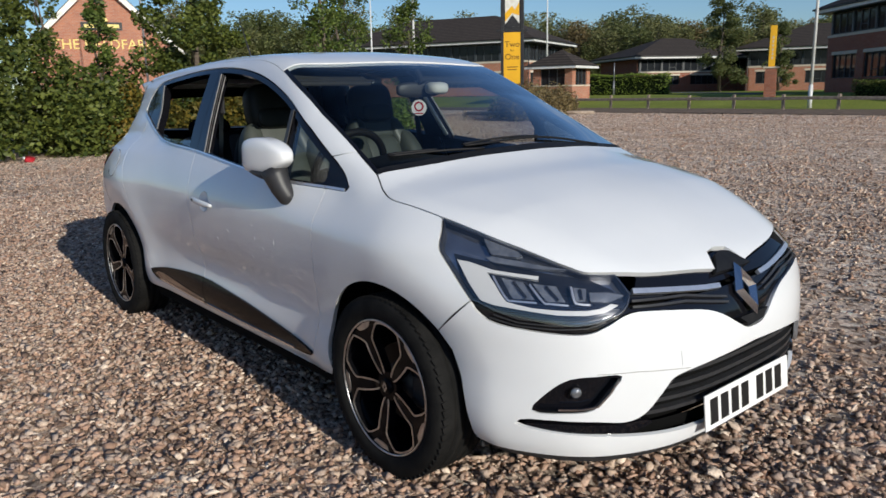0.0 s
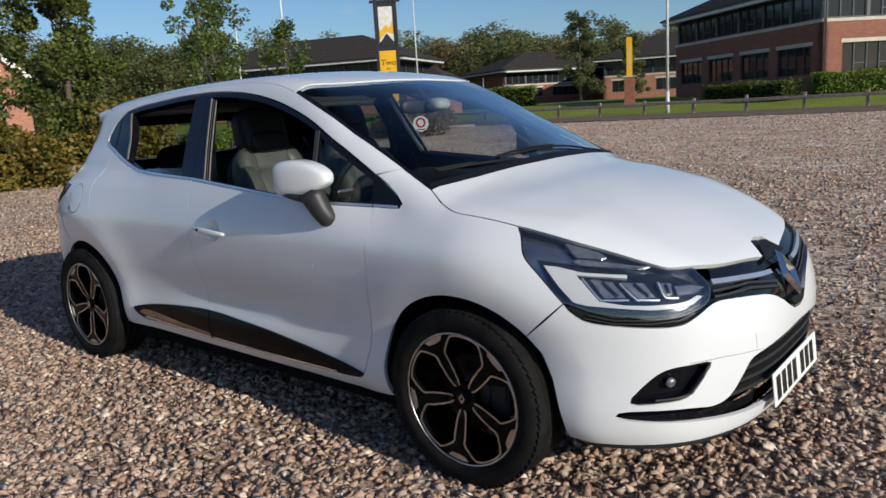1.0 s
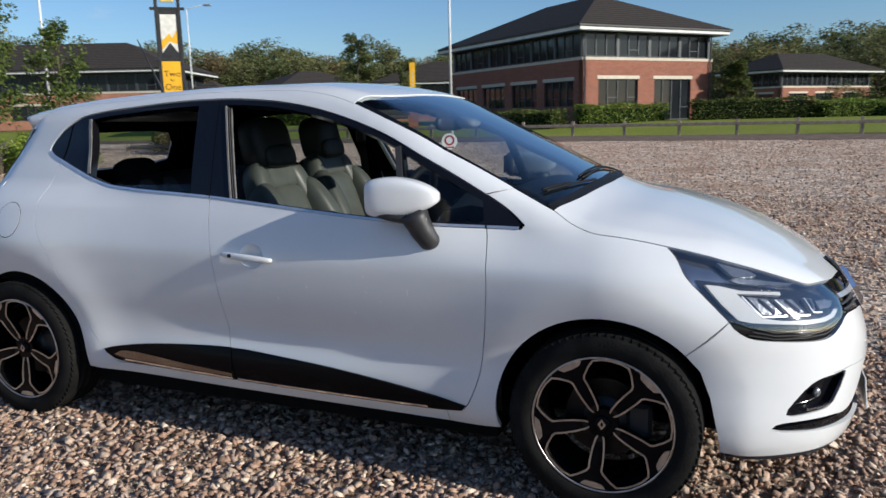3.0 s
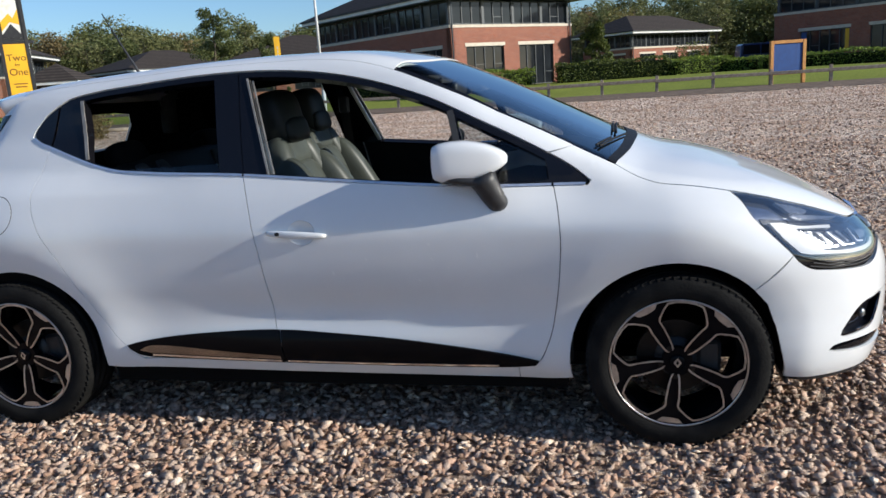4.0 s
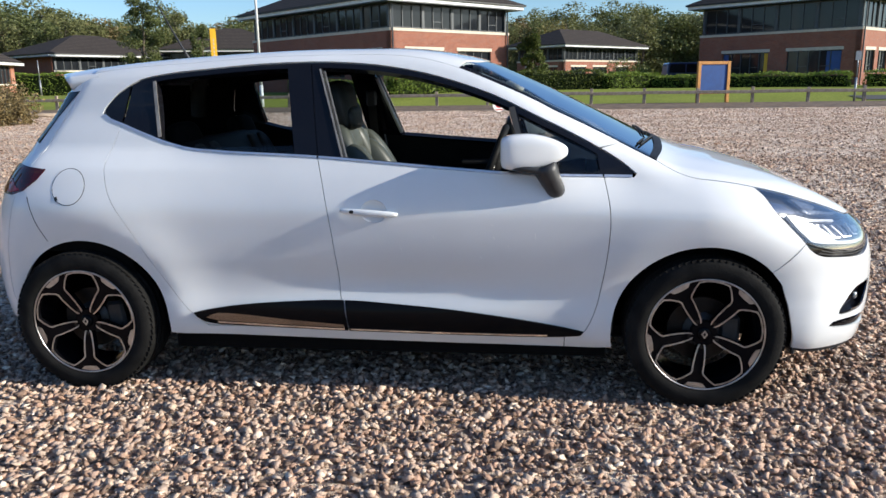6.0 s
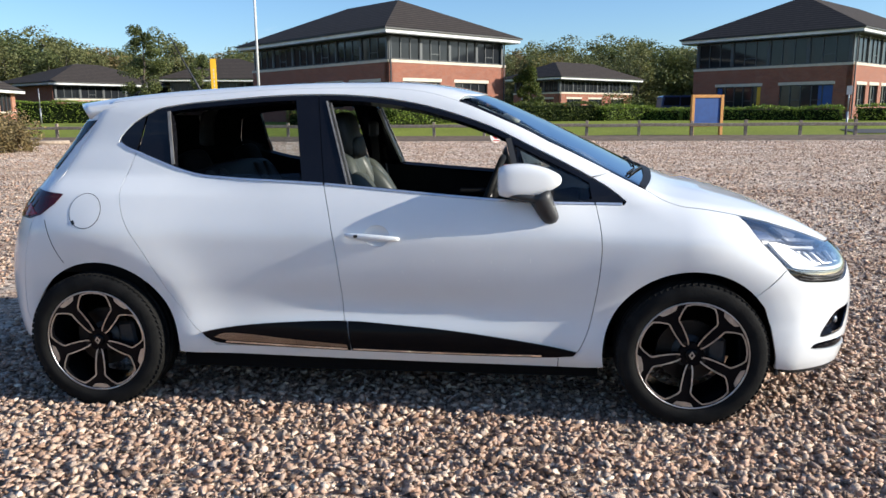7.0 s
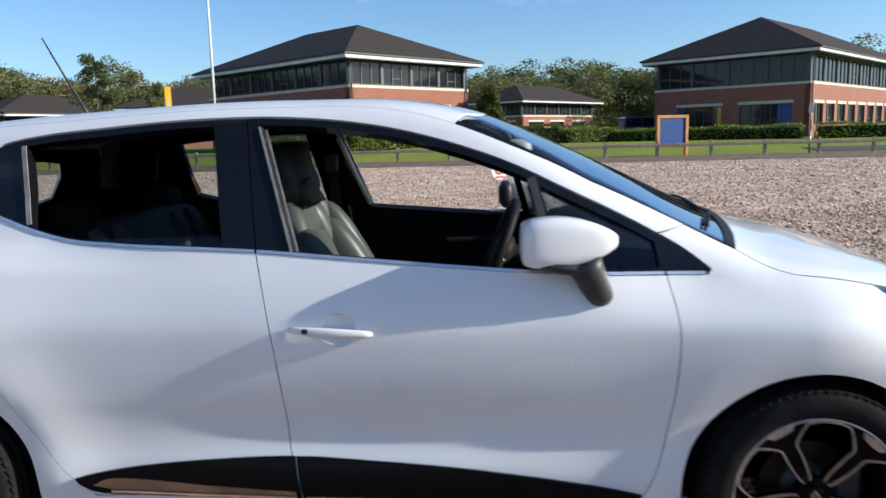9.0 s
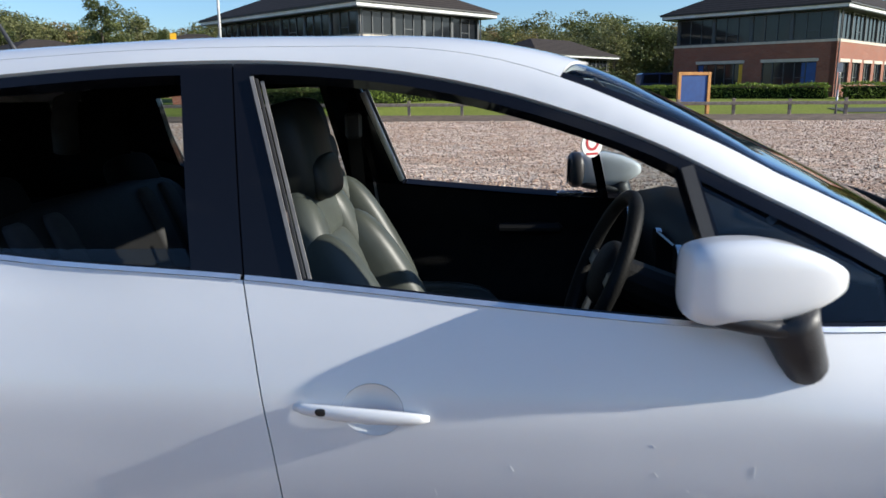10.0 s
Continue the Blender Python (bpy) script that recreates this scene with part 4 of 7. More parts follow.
        part("moulding", cut("side", [(-0.152, 0.414)] + front_up + front_low + [(-0.137, 0.287)], step=0.025, gap=0, lift=0.010, rim=0.012, flip=flip), RIM_BLACK, door, "gloss black lower door moulding")
        # added patch: stands in for sunlit gravel mirrored in the moulding
        part("moulding_facet", cut("side", spline([(-0.752, 0.336), (-0.70, 0.354), (-0.58, 0.350), (-0.40, 0.334), (-0.158, 0.317)], 4) + [(-0.155, 0.303), (-0.45, 0.3125), (-0.70, 0.3235)], step=0.02, gap=0, lift=0.0125, rim=0.004, flip=flip), MIRRORED_GRAVEL, rear, "patch for the gravel mirrored in the moulding")
        ribbon("side", [(-0.70, 0.317), (-0.45, 0.306), (-0.155, 0.296)], 0.008, CHROME, "moulding_strip", rear, lift=0.014, flip=flip)
        ribbon("side", [(-0.13, 0.296), (0.2, 0.289), (0.5, 0.286), (0.68, 0.286)], 0.007, CHROME, "moulding_strip", door, lift=0.014, flip=flip)
        # linings
        part("door_card", cut("side", belt(-0.25, 0.95, 16, 0.003) + [(0.95, 0.28), (-0.20, 0.28)], step=0.08, lift=-0.026, rim=0, flip=flip), SEAT_DARK, door)
        part("door_card", cut("side", belt(-1.10, -0.26, 16, 0.003) + [(-0.20, 0.28), (-0.75, 0.28), (-0.95, 0.5), (-1.1, 0.8)], step=0.08, lift=-0.021, rim=0, flip=flip), SEAT_DARK, rear)
        part("inner_grab", box((0.2, -0.76 if not flip else 0.70, 0.80), (0.45, -0.70 if not flip else 0.76, 0.84), 0.015), SEAT_DARK, door)
        part("inner_handle", box((0.42, 0.69, 0.945), (0.52, 0.715, 0.965), 0.008) if flip else box((0.42, -0.715, 0.90), (0.52, -0.69, 0.92), 0.008), CHROME, door)


window_frames()


def ellipsoid(size, power, seg=28, rings=18):
    """A rounded box."""
    bm = bmesh.new()
    bmesh.ops.create_uvsphere(bm, u_segments=seg, v_segments=rings, radius=1.0)
    for v in bm.verts:
        c = [math.copysign(abs(q) ** power, q) for q in v.co]
        v.co = Vector((c[0] * size[0], c[1] * size[1], c[2] * size[2]))
    return bm


def door_mirror(side):
    s = -1 if side == "right" else 1
    mir = part("door_mirror", sweep([(0.655, s * 0.845, 0.976), (0.668, s * 0.843, 0.950), (0.686, s * 0.836, 0.912), (0.703, s * 0.824, 0.880), (0.712, s * 0.800, 0.866)],
                                           [0.052, 0.045, 0.040, 0.036, 0.032], 16), BLACK_PLASTIC, front_doors[s > 0], "white door mirror on a black arm", smooth=True)
    bm = ellipsoid((0.135, 0.058, 0.069), 0.52)
    for v in bm.verts:
        x, y, z = v.co
        # pointed towards the front, flat at the glass, thinner outwards
        k = (x + 0.135) / 0.270
        v.co.z = z * (1.0 - 0.62 * max(0.0, (k - 0.42) / 0.58) ** 1.6) + 0.004 * k - 0.004 * max(0.0, 0.3 - k)
        v.co.y = y * (1.0 - 0.34 * k ** 2)
        if x < -0.115:
            v.co.x = -0.115 - 0.4 * (-0.115 - x)
    for v in bm.verts:
        v.co = Vector((0.612, s * 0.842, 1.026)) + Matrix.Rotation(s * radians(-4), 3, "Z") @ v.co
    part("mirror_cap", bm, PAINT, mir, "white mirror cap", True)
    bm = ellipsoid((0.100, 0.054, 0.020), 0.8, 24, 12)
    bm.transform(Matrix.Translation((0.590, s * 0.842, 0.966)) @ Matrix.Rotation(radians(10), 4, "Y"))
    part("mirror_base", bm, BLACK_PLASTIC, mir, "", True)
    bm = ellipsoid((0.034, 0.066, 0.067) if s > 0 else (0.008, 0.036, 0.028), 0.7, 24, 12)
    bm.transform(Matrix.Translation((0.503, s * 0.843, 1.026)))
    part("mirror_bezel", bm, BLACK_PLASTIC, mir, "", True)
    w = 0.052 if s > 0 else 0.022
    part("mirror_glass", box((-0.003, -w, -w * 0.9), (0.0, w, w * 0.9), 0.0, Matrix.Translation((0.4685 if s > 0 else 0.4985, s * 0.843, 1.026))), CHROME, mir)


door_mirror("right")
door_mirror("left")


def door_handle(flip):
    s = 1 if flip else -1
    p = on_body("side", np.linspace(-0.148, 0.085, 15), np.linspace(0.797, 0.784, 15))
    t = np.linspace(0, 1, 15)
    out = 0.004 + 0.011 * np.sin(np.pi * t) ** 0.6
    path = [(q[0], (q[1] - o) * -s, q[2]) for q, o in zip(p, out)]
    rad = [0.006 + 0.0075 * math.sin(math.pi * k) ** 0.5 for k in t]
    bm = sweep(path, rad, 12)
    # flatter than it is high
    for k, v in enumerate(bm.verts):
        v.co.y += 0.4 * (path[k // 12][1] - v.co.y)
    h = part("door_handle", bm, PAINT, front_doors[flip], "white bar door handle", True)
    part("key_button", ellipsoid((0.010, 0.003, 0.007), 0.8, 12, 8), INK, h).location = (p[3][0], (p[3][1] - out[3] - 0.0065) * -s, p[3][2] + 0.001)
    # finger cup behind the handle
    bm = bmesh.new()
    rings = []
    for k in range(7):
        r = k / 6
        q = on_body("side", [CUP_X + (x - CUP_X) * r * 1.02 for x, z in CUP], [CUP_Z + (z - CUP_Z) * r * 1.02 for x, z in CUP])
        deep = 0.0185 * (1 - r ** 2.4)
        rings.append([bm.verts.new((a, (b + deep) * -s, c)) for a, b, c in q])
    n = len(CUP)
    for a, b in zip(rings[1:], rings[2:]):
        for i in range(n):
            bm.faces.new((a[i], a[(i + 1) % n], b[(i + 1) % n], b[i]))
    bm.faces.new(rings[1])
    bmesh.ops.delete(bm, geom=rings[0], context="VERTS")
    bmesh.ops.recalc_face_normals(bm, faces=bm.faces)
    part("finger_cup", bm, PAINT, front_doors[flip], "", True)


door_handle(False)
door_handle(True)

# ---- nose ----
LAMP_TOP = lay("top", BONNET_NOSE, "nose")
LAMP_BACK = lay("side", LAMP_REAR, "nose")
LAMP_LOW = lay("front", spline([(-0.790, 0.672), (-0.764, 0.642), (-0.734, 0.630), (-0.661, 0.612), (-0.604, 0.616), (-0.563, 0.628), (-0.511, 0.650), (-0.470, 0.690)], 3), "nose")


def headlamp(flip):
    tip = min(range(len(LAMP_TOP)), key=lambda i: math.dist(LAMP_TOP[i], LAMP_LOW[-1]))
    poly = LAMP_BACK + LAMP_LOW[1:] + LAMP_TOP[:tip][::-1][:-1]
    lamp = part("headlamp", cut("nose", poly, step=0.022, gap=0.004, lift=-0.030, rim=0.0, flip=flip), CLEAR_BLUE, car, "swept-back headlamp with a white C-shaped light guide")
    part("lens", cut("nose", poly, step=0.02, gap=0.003, lift=-0.001, rim=0.004, flip=flip), LENS, lamp, "clear lamp lens").visible_shadow = False
    flange("nose", poly, 0.005, BLACK_PLASTIC, "bezel", lamp, flip=flip, gap=0.001, lift=-0.007, rim=0.03, step=0.014)
    guide = [(-0.993, 0.774), (-0.952, 0.770), (-0.879, 0.753), (-0.744, 0.742), (-0.746, 0.733), (-0.806, 0.739), (-0.896, 0.746), (-0.876, 0.725), (-0.845, 0.686), (-0.834, 0.673),
             (-0.766, 0.661), (-0.697, 0.657), (-0.619, 0.656), (-0.583, 0.660), (-0.550, 0.671), (-0.530, 0.666), (-0.569, 0.649), (-0.620, 0.643), (-0.697, 0.644), (-0.776, 0.652), (-0.870, 0.661), (-0.907, 0.670), (-0.950, 0.717)]
    part("light_guide", cut("nose", guide, step=0.009, gap=0, lift=-0.006, rim=0.014, flip=flip), DRL, lamp, "white C-shaped light guide")
    dark = [(-1.015, 0.797), (-0.95, 0.787), (-0.75, 0.760), (-0.60, 0.742), (-0.53, 0.712), (-0.49, 0.672), (-0.54, 0.640), (-0.62, 0.625), (-0.80, 0.630), (-0.91, 0.648), (-0.975, 0.705)]
    part("housing", cut("nose", dark, step=0.02, gap=0, lift=-0.026, rim=0.0, flip=flip), LAMP_DARK, lamp)
    units = (([(-0.855, 0.739), (-0.789, 0.731), (-0.756, 0.686), (-0.818, 0.685)], [(-0.878, 0.739), (-0.834, 0.682), (-0.818, 0.677), (-0.751, 0.676)]),
             ([(-0.762, 0.729), (-0.694, 0.724), (-0.671, 0.683), (-0.721, 0.682)], [(-0.770, 0.723), (-0.731, 0.678), (-0.716, 0.675), (-0.665, 0.671)]),
             ([(-0.653, 0.721), (-0.608, 0.717), (-0.616, 0.686), (-0.644, 0.683)], [(-0.655, 0.719), (-0.649, 0.683), (-0.637, 0.675), (-0.607, 0.672)]))
    for mod, edge in units:
        unit = part("led_unit", cut("nose", mod, step=0.010, gap=0.0, lift=-0.022, rim=0.004, flip=flip), LAMP_SILVER, lamp, "silver LED reflector")
        ribbon("nose", spline(edge, 4), 0.005, DRL_EDGE, "led_edge", unit, lift=-0.010, flip=flip, depth=0.012, step=0.006)
        a, b, c, d = [np.array(q) for q in mod]
        ribbon("nose", [tuple(a * 0.45 + b * 0.55 - (0, 0.004)), tuple(d * 0.4 + c * 0.6 + (0, 0.004))], 0.009, LAMP_DARK, "led_slot", unit, lift=-0.018, flip=flip, depth=0.003, step=0.006)
    part("side_reflector", cut("nose", [(-0.603, 0.706), (-0.548, 0.704), (-0.499, 0.692), (-0.548, 0.679), (-0.603, 0.682)], step=0.012, gap=0, lift=-0.018, rim=0.004, flip=flip), LAMP_SILVER, lamp, "silver reflector")
    ind = [(-0.922, 0.833), (-0.893, 0.835), (-0.830, 0.817), (-0.793, 0.793), (-0.810, 0.789), (-0.888, 0.795)]
    part("indicator", cut("nose", ind, step=0.012, gap=0, lift=-0.010, rim=0.012, flip=flip), LAMP_SILVER, lamp, "silvery indicator reflector")
    ind = [(-0.906, 0.785), (-0.884, 0.788), (-0.814, 0.779), (-0.713, 0.764), (-0.658, 0.757), (-0.736, 0.758), (-0.882, 0.773)]
    part("indicator_shelf", cut("nose", ind, step=0.008, gap=0, lift=-0.006, rim=0.012, flip=flip), LAMP_SILVER, lamp)
    ribbon("nose", spline([(-0.807, 0.823), (-0.747, 0.806), (-0.684, 0.781), (-0.625, 0.753)], 4), 0.006, DRL_EDGE, "lamp_line", lamp, lift=-0.004, flip=flip, depth=0.006, step=0.006)


headlamp(False)
headlamp(True)


def front_end():
    # backing behind every opening, its shade put in as near black
    ends = on_body("side", [1.72, 1.70], [0.66, 0.25])
    a0, a1 = flat("nose", ends)
    part("front_carrier", cut("nose", [tuple(a1), tuple(a0), (-0.80, 0.72), (-0.40, 0.70), (0.0, 0.70), (0.0, 0.23), (-0.5, 0.23)][:5] + [(0.0, 0.23)], both=True, step=0.05, lift=-0.075, rim=0), INSIDE_SHADE, car)
    # upper grille, between bonnet and bumper
    top = spline([(-0.790, 0.660), (-0.773, 0.617), (-0.735, 0.602), (-0.662, 0.592), (-0.61, 0.595), (-0.563, 0.617), (-0.511, 0.640), (-0.442, 0.642), (-0.255, 0.618),
                  (-0.165, 0.590), (-0.085, 0.545), (-0.045, 0.527), (0.0, 0.523)], 3)
    low = lay("front", top, "nose")
    tip = max(range(len(LAMP_TOP)), key=lambda i: LAMP_TOP[i][0] if LAMP_TOP[i][0] < -0.42 else -9)
    upper = LAMP_TOP[tip:] + lay("top", [(2.022, -0.088), (1.974, -0.052), (1.966, 0.0)], "nose")[1:]
    half = LAMP_LOW + [(-0.47, 0.700)] + upper + low[::-1]
    grille = part("upper_grille", cut("nose", [q for q in half if q[0] <= 0.0005], both=True, step=0.02, gap=0.002, lift=-0.012, rim=0.02), BLACK_GLOSS, car, "gloss black upper grille across the nose")
    for flip in (False, True):
        ribbon("nose", [(-0.482, 0.694), (-0.40, 0.686), (-0.30, 0.676), (-0.20, 0.666), (-0.125, 0.661)], 0.012, DRL_EDGE, "chrome_bar", grille, lift=0.003, flip=flip, depth=0.012)
        for k, (z0, z1) in enumerate(((0.672, 0.641), (0.657, 0.626))):
            ribbon("nose", [(-0.49, z0), (-0.30, z0 - 0.010), (-0.11, z1 - 0.012)], 0.006, BLACK_PLASTIC, "slat", grille, lift=-0.002, flip=flip, depth=0.01)
        for k in range(3):
            z = 0.604 + 0.010 * k
            ribbon("nose", [(-0.88 + 0.012 * k, z + 0.02), (-0.80, z + 0.004), (-0.70, z), (-0.62, z + 0.004), (-0.57 + 0.01 * k, z + 0.02)], 0.0035, BLACK_PLASTIC, "slat", grille, lift=-0.003, flip=flip, depth=0.008)
    shield = [(-0.112, 0.690), (-0.048, 0.730), (0.0, 0.736), (0.0, 0.532), (-0.045, 0.536), (-0.085, 0.562)]
    part("badge_shield", cut("nose", shield, both=True, step=0.015, gap=0.0, lift=0.006, rim=0.02), COWL_BLACK, grille)
    # diamond-shaped badge
    c = on_body("front", [0.0], [0.63])[0]
    m = Matrix.Translation((c[0] - 0.002, 0, 0.634)) @ Matrix.Rotation(radians(90), 4, "Z") @ Matrix.Rotation(radians(60), 4, "X")
    bm = bmesh.new()
    outer, inner = [(0.058, 0.0), (0.0, 0.088), (-0.058, 0.0), (0.0, -0.088)], [(0.021, 0.0), (0.0, 0.040), (-0.021, 0.0), (0.0, -0.040)]
    mids = [(0.040, 0.0), (0.0, 0.064), (-0.040, 0.0), (0.0, -0.064)]
    o, r, i = [bm.verts.new((x, y, 0.0)) for x, y in outer], [bm.verts.new((x, y, 0.016)) for x, y in mids], [bm.verts.new((x, y, 0.0)) for x, y in inner]
    for k in range(4):
        j = (k + 1) % 4
        bm.faces.new((o[k], o[j], r[j], r[k]))
        bm.faces.new((r[k], r[j], i[j], i[k]))
    bm.transform(m)
    bmesh.ops.recalc_face_normals(bm, faces=bm.faces)
    part("badge", bm, CHROME, grille, "plain chrome diamond badge")
    # lower mouth: slats, plate, fog lamps
    for k, z in enumerate((0.445, 0.408, 0.372, 0.336)):
        w = (0.36, 0.40, 0.43, 0.455)[k]
        line = lay("front", [(y, z) for y in np.linspace(-w, w, 21)], "nose")
        ribbon("nose", line, 0.012, BLACK_PLASTIC, "slat", front_bumper, lift=-0.020, depth=0.03, step=0.03)
    deep = lay("front", [(-0.75, 0.335), (-0.60, 0.345), (-0.53, 0.345), (-0.48, 0.37), (-0.43, 0.44), (-0.37, 0.475), (0.0, 0.50), (0.0, 0.232), (-0.45, 0.234), (-0.74, 0.285)], "nose")
    part("mesh_panel", cut("nose", deep[:6] + [(0.0, deep[6][1]), (0.0, deep[7][1])] + deep[8:], both=True, step=0.03, gap=-0.006, lift=-0.040, rim=0.0), INSIDE_SHADE, front_bumper)
    for flip in (False, True):
        fin = lay("front", spline([(-0.73, 0.319), (-0.66, 0.324), (-0.55, 0.318), (-0.47, 0.322), (-0.44, 0.31), (-0.50, 0.288), (-0.60, 0.293), (-0.68, 0.302)], 3, True), "nose")
        part("splitter_fin", cut("nose", fin, step=0.02, gap=0, lift=-0.008, rim=0.02, flip=flip), BLACK_GLOSS, front_bumper)
        fog = lay("front", spline([(-0.718, 0.366), (-0.69, 0.425), (-0.654, 0.462), (-0.60, 0.471), (-0.542, 0.469), (-0.569, 0.424), (-0.606, 0.374), (-0.664, 0.363)], 3, True), "nose")
        rec = part("fog_recess", cut("nose", fog, step=0.02, gap=-0.004, lift=-0.028, rim=0.0, flip=flip), BLACK_GLOSS, front_bumper, "black fog lamp recess")
        flange("nose", fog, 0.007, BLACK_GLOSS, "fog_surround", front_bumper, flip=flip, gap=0.0, lift=-0.004, rim=0.024, step=0.014)
        ribbon("nose", lay("front", [(-0.675, 0.372), (-0.63, 0.374), (-0.595, 0.382), (-0.565, 0.425), (-0.548, 0.462)], "nose"), 0.005, CHROME, "chrome_edge", front_bumper, lift=0.0, flip=flip, depth=0.006)
        c = on_body("front", [-0.632], [0.420])[0]
        s = -1 if flip else 1
        bm = ellipsoid((0.010, 0.016, 0.016), 1.0, 20, 12)
        bm.transform(Matrix.Translation((c[0] - 0.020, c[1] * s, c[2])) @ Matrix.Rotation(radians(-38 * s), 4, "Z"))
        part("fog_lamp", bm, LAMP_SILVER, rec, "small round fog lamp", True)
    sq = lay("front", [(-0.365, 0.520), (-0.332, 0.518), (-0.326, 0.472), (-0.360, 0.474)], "nose")
    part("tow_cover", cut("nose", sq, step=0.012, gap=0.0, lift=0.0012, rim=0.003), PAINT, front_bumper)
    for flip in (False, True):
        ribbon("nose", lay("front", [(-0.60, 0.478), (-0.50, 0.478), (-0.40, 0.470), (-0.33, 0.463)], "nose"), 0.0016, CHANNEL, "shut_line", front_bumper, lift=0.0006, flip=flip, depth=0.001)
    lip_top = on_body("front", [-0.735, -0.647, -0.511, -0.367, -0.232, 0.0], [0.221, 0.217, 0.215, 0.214, 0.220, 0.222])
    side = on_body("side", [1.66], [0.232])
    up = [tuple(q) for q in flat("nose", np.concatenate([side, lip_top]))]
    up[-1] = (0.0, up[-1][1])
    part("lip", cut("nose", up + [(0.0, 0.196), (-0.30, 0.192), (-0.60, 0.192), (-0.85, 0.198), (up[0][0], 0.214)], both=True, step=0.03, gap=0.001, lift=-0.006, rim=0.03), BLACK_PLASTIC, car, "black plastic lip under the bumper")
    # number plate with its characters as plain bars
    plate = part("number_plate", box((-0.006, -0.26, -0.0555), (0.0, 0.26, 0.0555), 0.002, Matrix.Translation((2.118, -0.010, 0.305)) @ Matrix.Rotation(radians(-6), 4, "Y")), PLATE_WHITE, car, "white number plate with plain black bars")
    y = -0.235
    for k in range(7):
        if k == 4:
            y += 0.033
        part("bar", box((0.0, y, -0.039), (0.0012, y + 0.044, 0.039), 0.0, Matrix.Translation((2.118, -0.010, 0.305)) @ Matrix.Rotation(radians(-6), 4, "Y")), INK, plate)
        y += 0.0615


front_end()


# ---- wheels ----
def build_wheel():
    w = empty("wheel")
    prof = [(0.226, -0.088), (0.240, -0.101), (0.262, -0.1035), (0.286, -0.100), (0.298, -0.092), (0.3045, -0.080), (0.308, -0.055)]
    prof += [(0.308, -0.042), (0.302, -0.041), (0.302, -0.034), (0.3085, -0.033), (0.3085, -0.006), (0.302, -0.005), (0.302, 0.005), (0.3085, 0.006), (0.3085, 0.033), (0.302, 0.034), (0.302, 0.041), (0.308, 0.042)]
    prof += [(r, -y) for r, y in prof[:7][::-1]]
    tyre = part("tyre", lathe(prof, 80), RUBBER, w, "black low-profile tyre", True)
    bm = bmesh.new()
    for k in range(72):
        a = 2 * math.pi * k / 72
        m = Matrix.Rotation(a, 4, "Y") @ Matrix.Translation((0, 0, 0.3055))
        for y0, y1 in ((-0.094, -0.052), (0.052, 0.094)):
            cuboid(bm, (-0.0105, y0, -0.010), (0.0105, y1, 0.0005), 0, m @ Matrix.Rotation(0.25 if y0 < 0 else -0.25, 4, "Z"))
    t = part("tread", bm, RUBBER, tyre)
    t["kind"] = "stuff"
    part("barrel", lathe([(0.228, -0.090), (0.230, -0.086), (0.218, -0.072), (0.205, -0.040), (0.200, 0.09)], 64), RIM_BLACK, w, "", True)
    part("rim_lip", lathe([(0.2230, -0.0920), (0.2238, -0.0950), (0.2292, -0.0950), (0.2302, -0.092), (0.230, -0.088)], 72), SATIN, w, "machined silver rim lip", True)
    # five forked spokes: a plate with five openings
    R = 0.2275
    def pol(r, a):
        return (r * math.cos(radians(a)), r * math.sin(radians(a)))
    phase = 11.0
    petals = []
    for k in range(5):
        c = phase + 72 * k
        half = [(0.215, 20.5), (0.27, 20), (0.40, 22.5), (0.58, 25.5), (0.70, 27.5), (0.745, 26.0), (0.86, 19.5), (0.935, 15.0)]
        petals.append([pol(R * r, c - a) for r, a in half] + [pol(R * 0.948, c - 8), pol(R * 0.950, c), pol(R * 0.948, c + 8)] + [pol(R * r, c + a) for r, a in half[::-1]] + [pol(R * 0.225, c + 9), pol(R * 0.22, c), pol(R * 0.225, c - 9)])
    def face_plate(outer, holes, step):
        pts, edges = [], []
        for line in [outer] + holes:
            k = len(pts)
            pts += line
            edges += [(k + i, k + (i + 1) % len(line)) for i in range(len(line))]
        vs, _, fs, _, _, _ = mathutils.geometry.delaunay_2d_cdt([Vector(p) for p in pts], edges, [], 0, 1e-6)
        v = np.array([tuple(q) for q in vs])
        tri = [list(t) for t in fs]
        mid = np.array([v[t].mean(axis=0) for t in tri])
        ok = in_poly(mid, outer)
        for h in holes:
            ok &= ~in_poly(mid, h)
        return v, [t for t, o in zip(tri, ok) if o]
    def dish(r):
        return -0.086 + 0.020 * (1 - min(1, r / R)) ** 1.5
    def plate_mesh(outer, holes, lift, depth):
        outer, holes = resample(outer, 0.012), [resample(h, 0.010) for h in holes]
        v, tri = face_plate(outer, holes, 0.02)
        bm = bmesh.new()
        up = [bm.verts.new((x, dish(math.hypot(x, y)) - lift, y)) for x, y in v]
        for t in tri:
            try:
                bm.faces.new([up[i] for i in t])
            except ValueError:
                pass
        for f in bm.faces:
            f.normal_update()
            if f.normal.y > 0:
                f.normal_flip()
        r = bmesh.ops.extrude_face_region(bm, geom=list(bm.faces))
        bmesh.ops.translate(bm, verts=[g for g in r["geom"] if isinstance(g, bmesh.types.BMVert)], vec=(0, depth, 0))
        bmesh.ops.recalc_face_normals(bm, faces=bm.faces)
        return bm
    ring = [pol(R * 0.985, a) for a in range(0, 360, 6)]
    part("spokes", plate_mesh(ring, petals, 0.0, 0.028), RIM_BLACK, w, "gloss black forked alloy spokes")
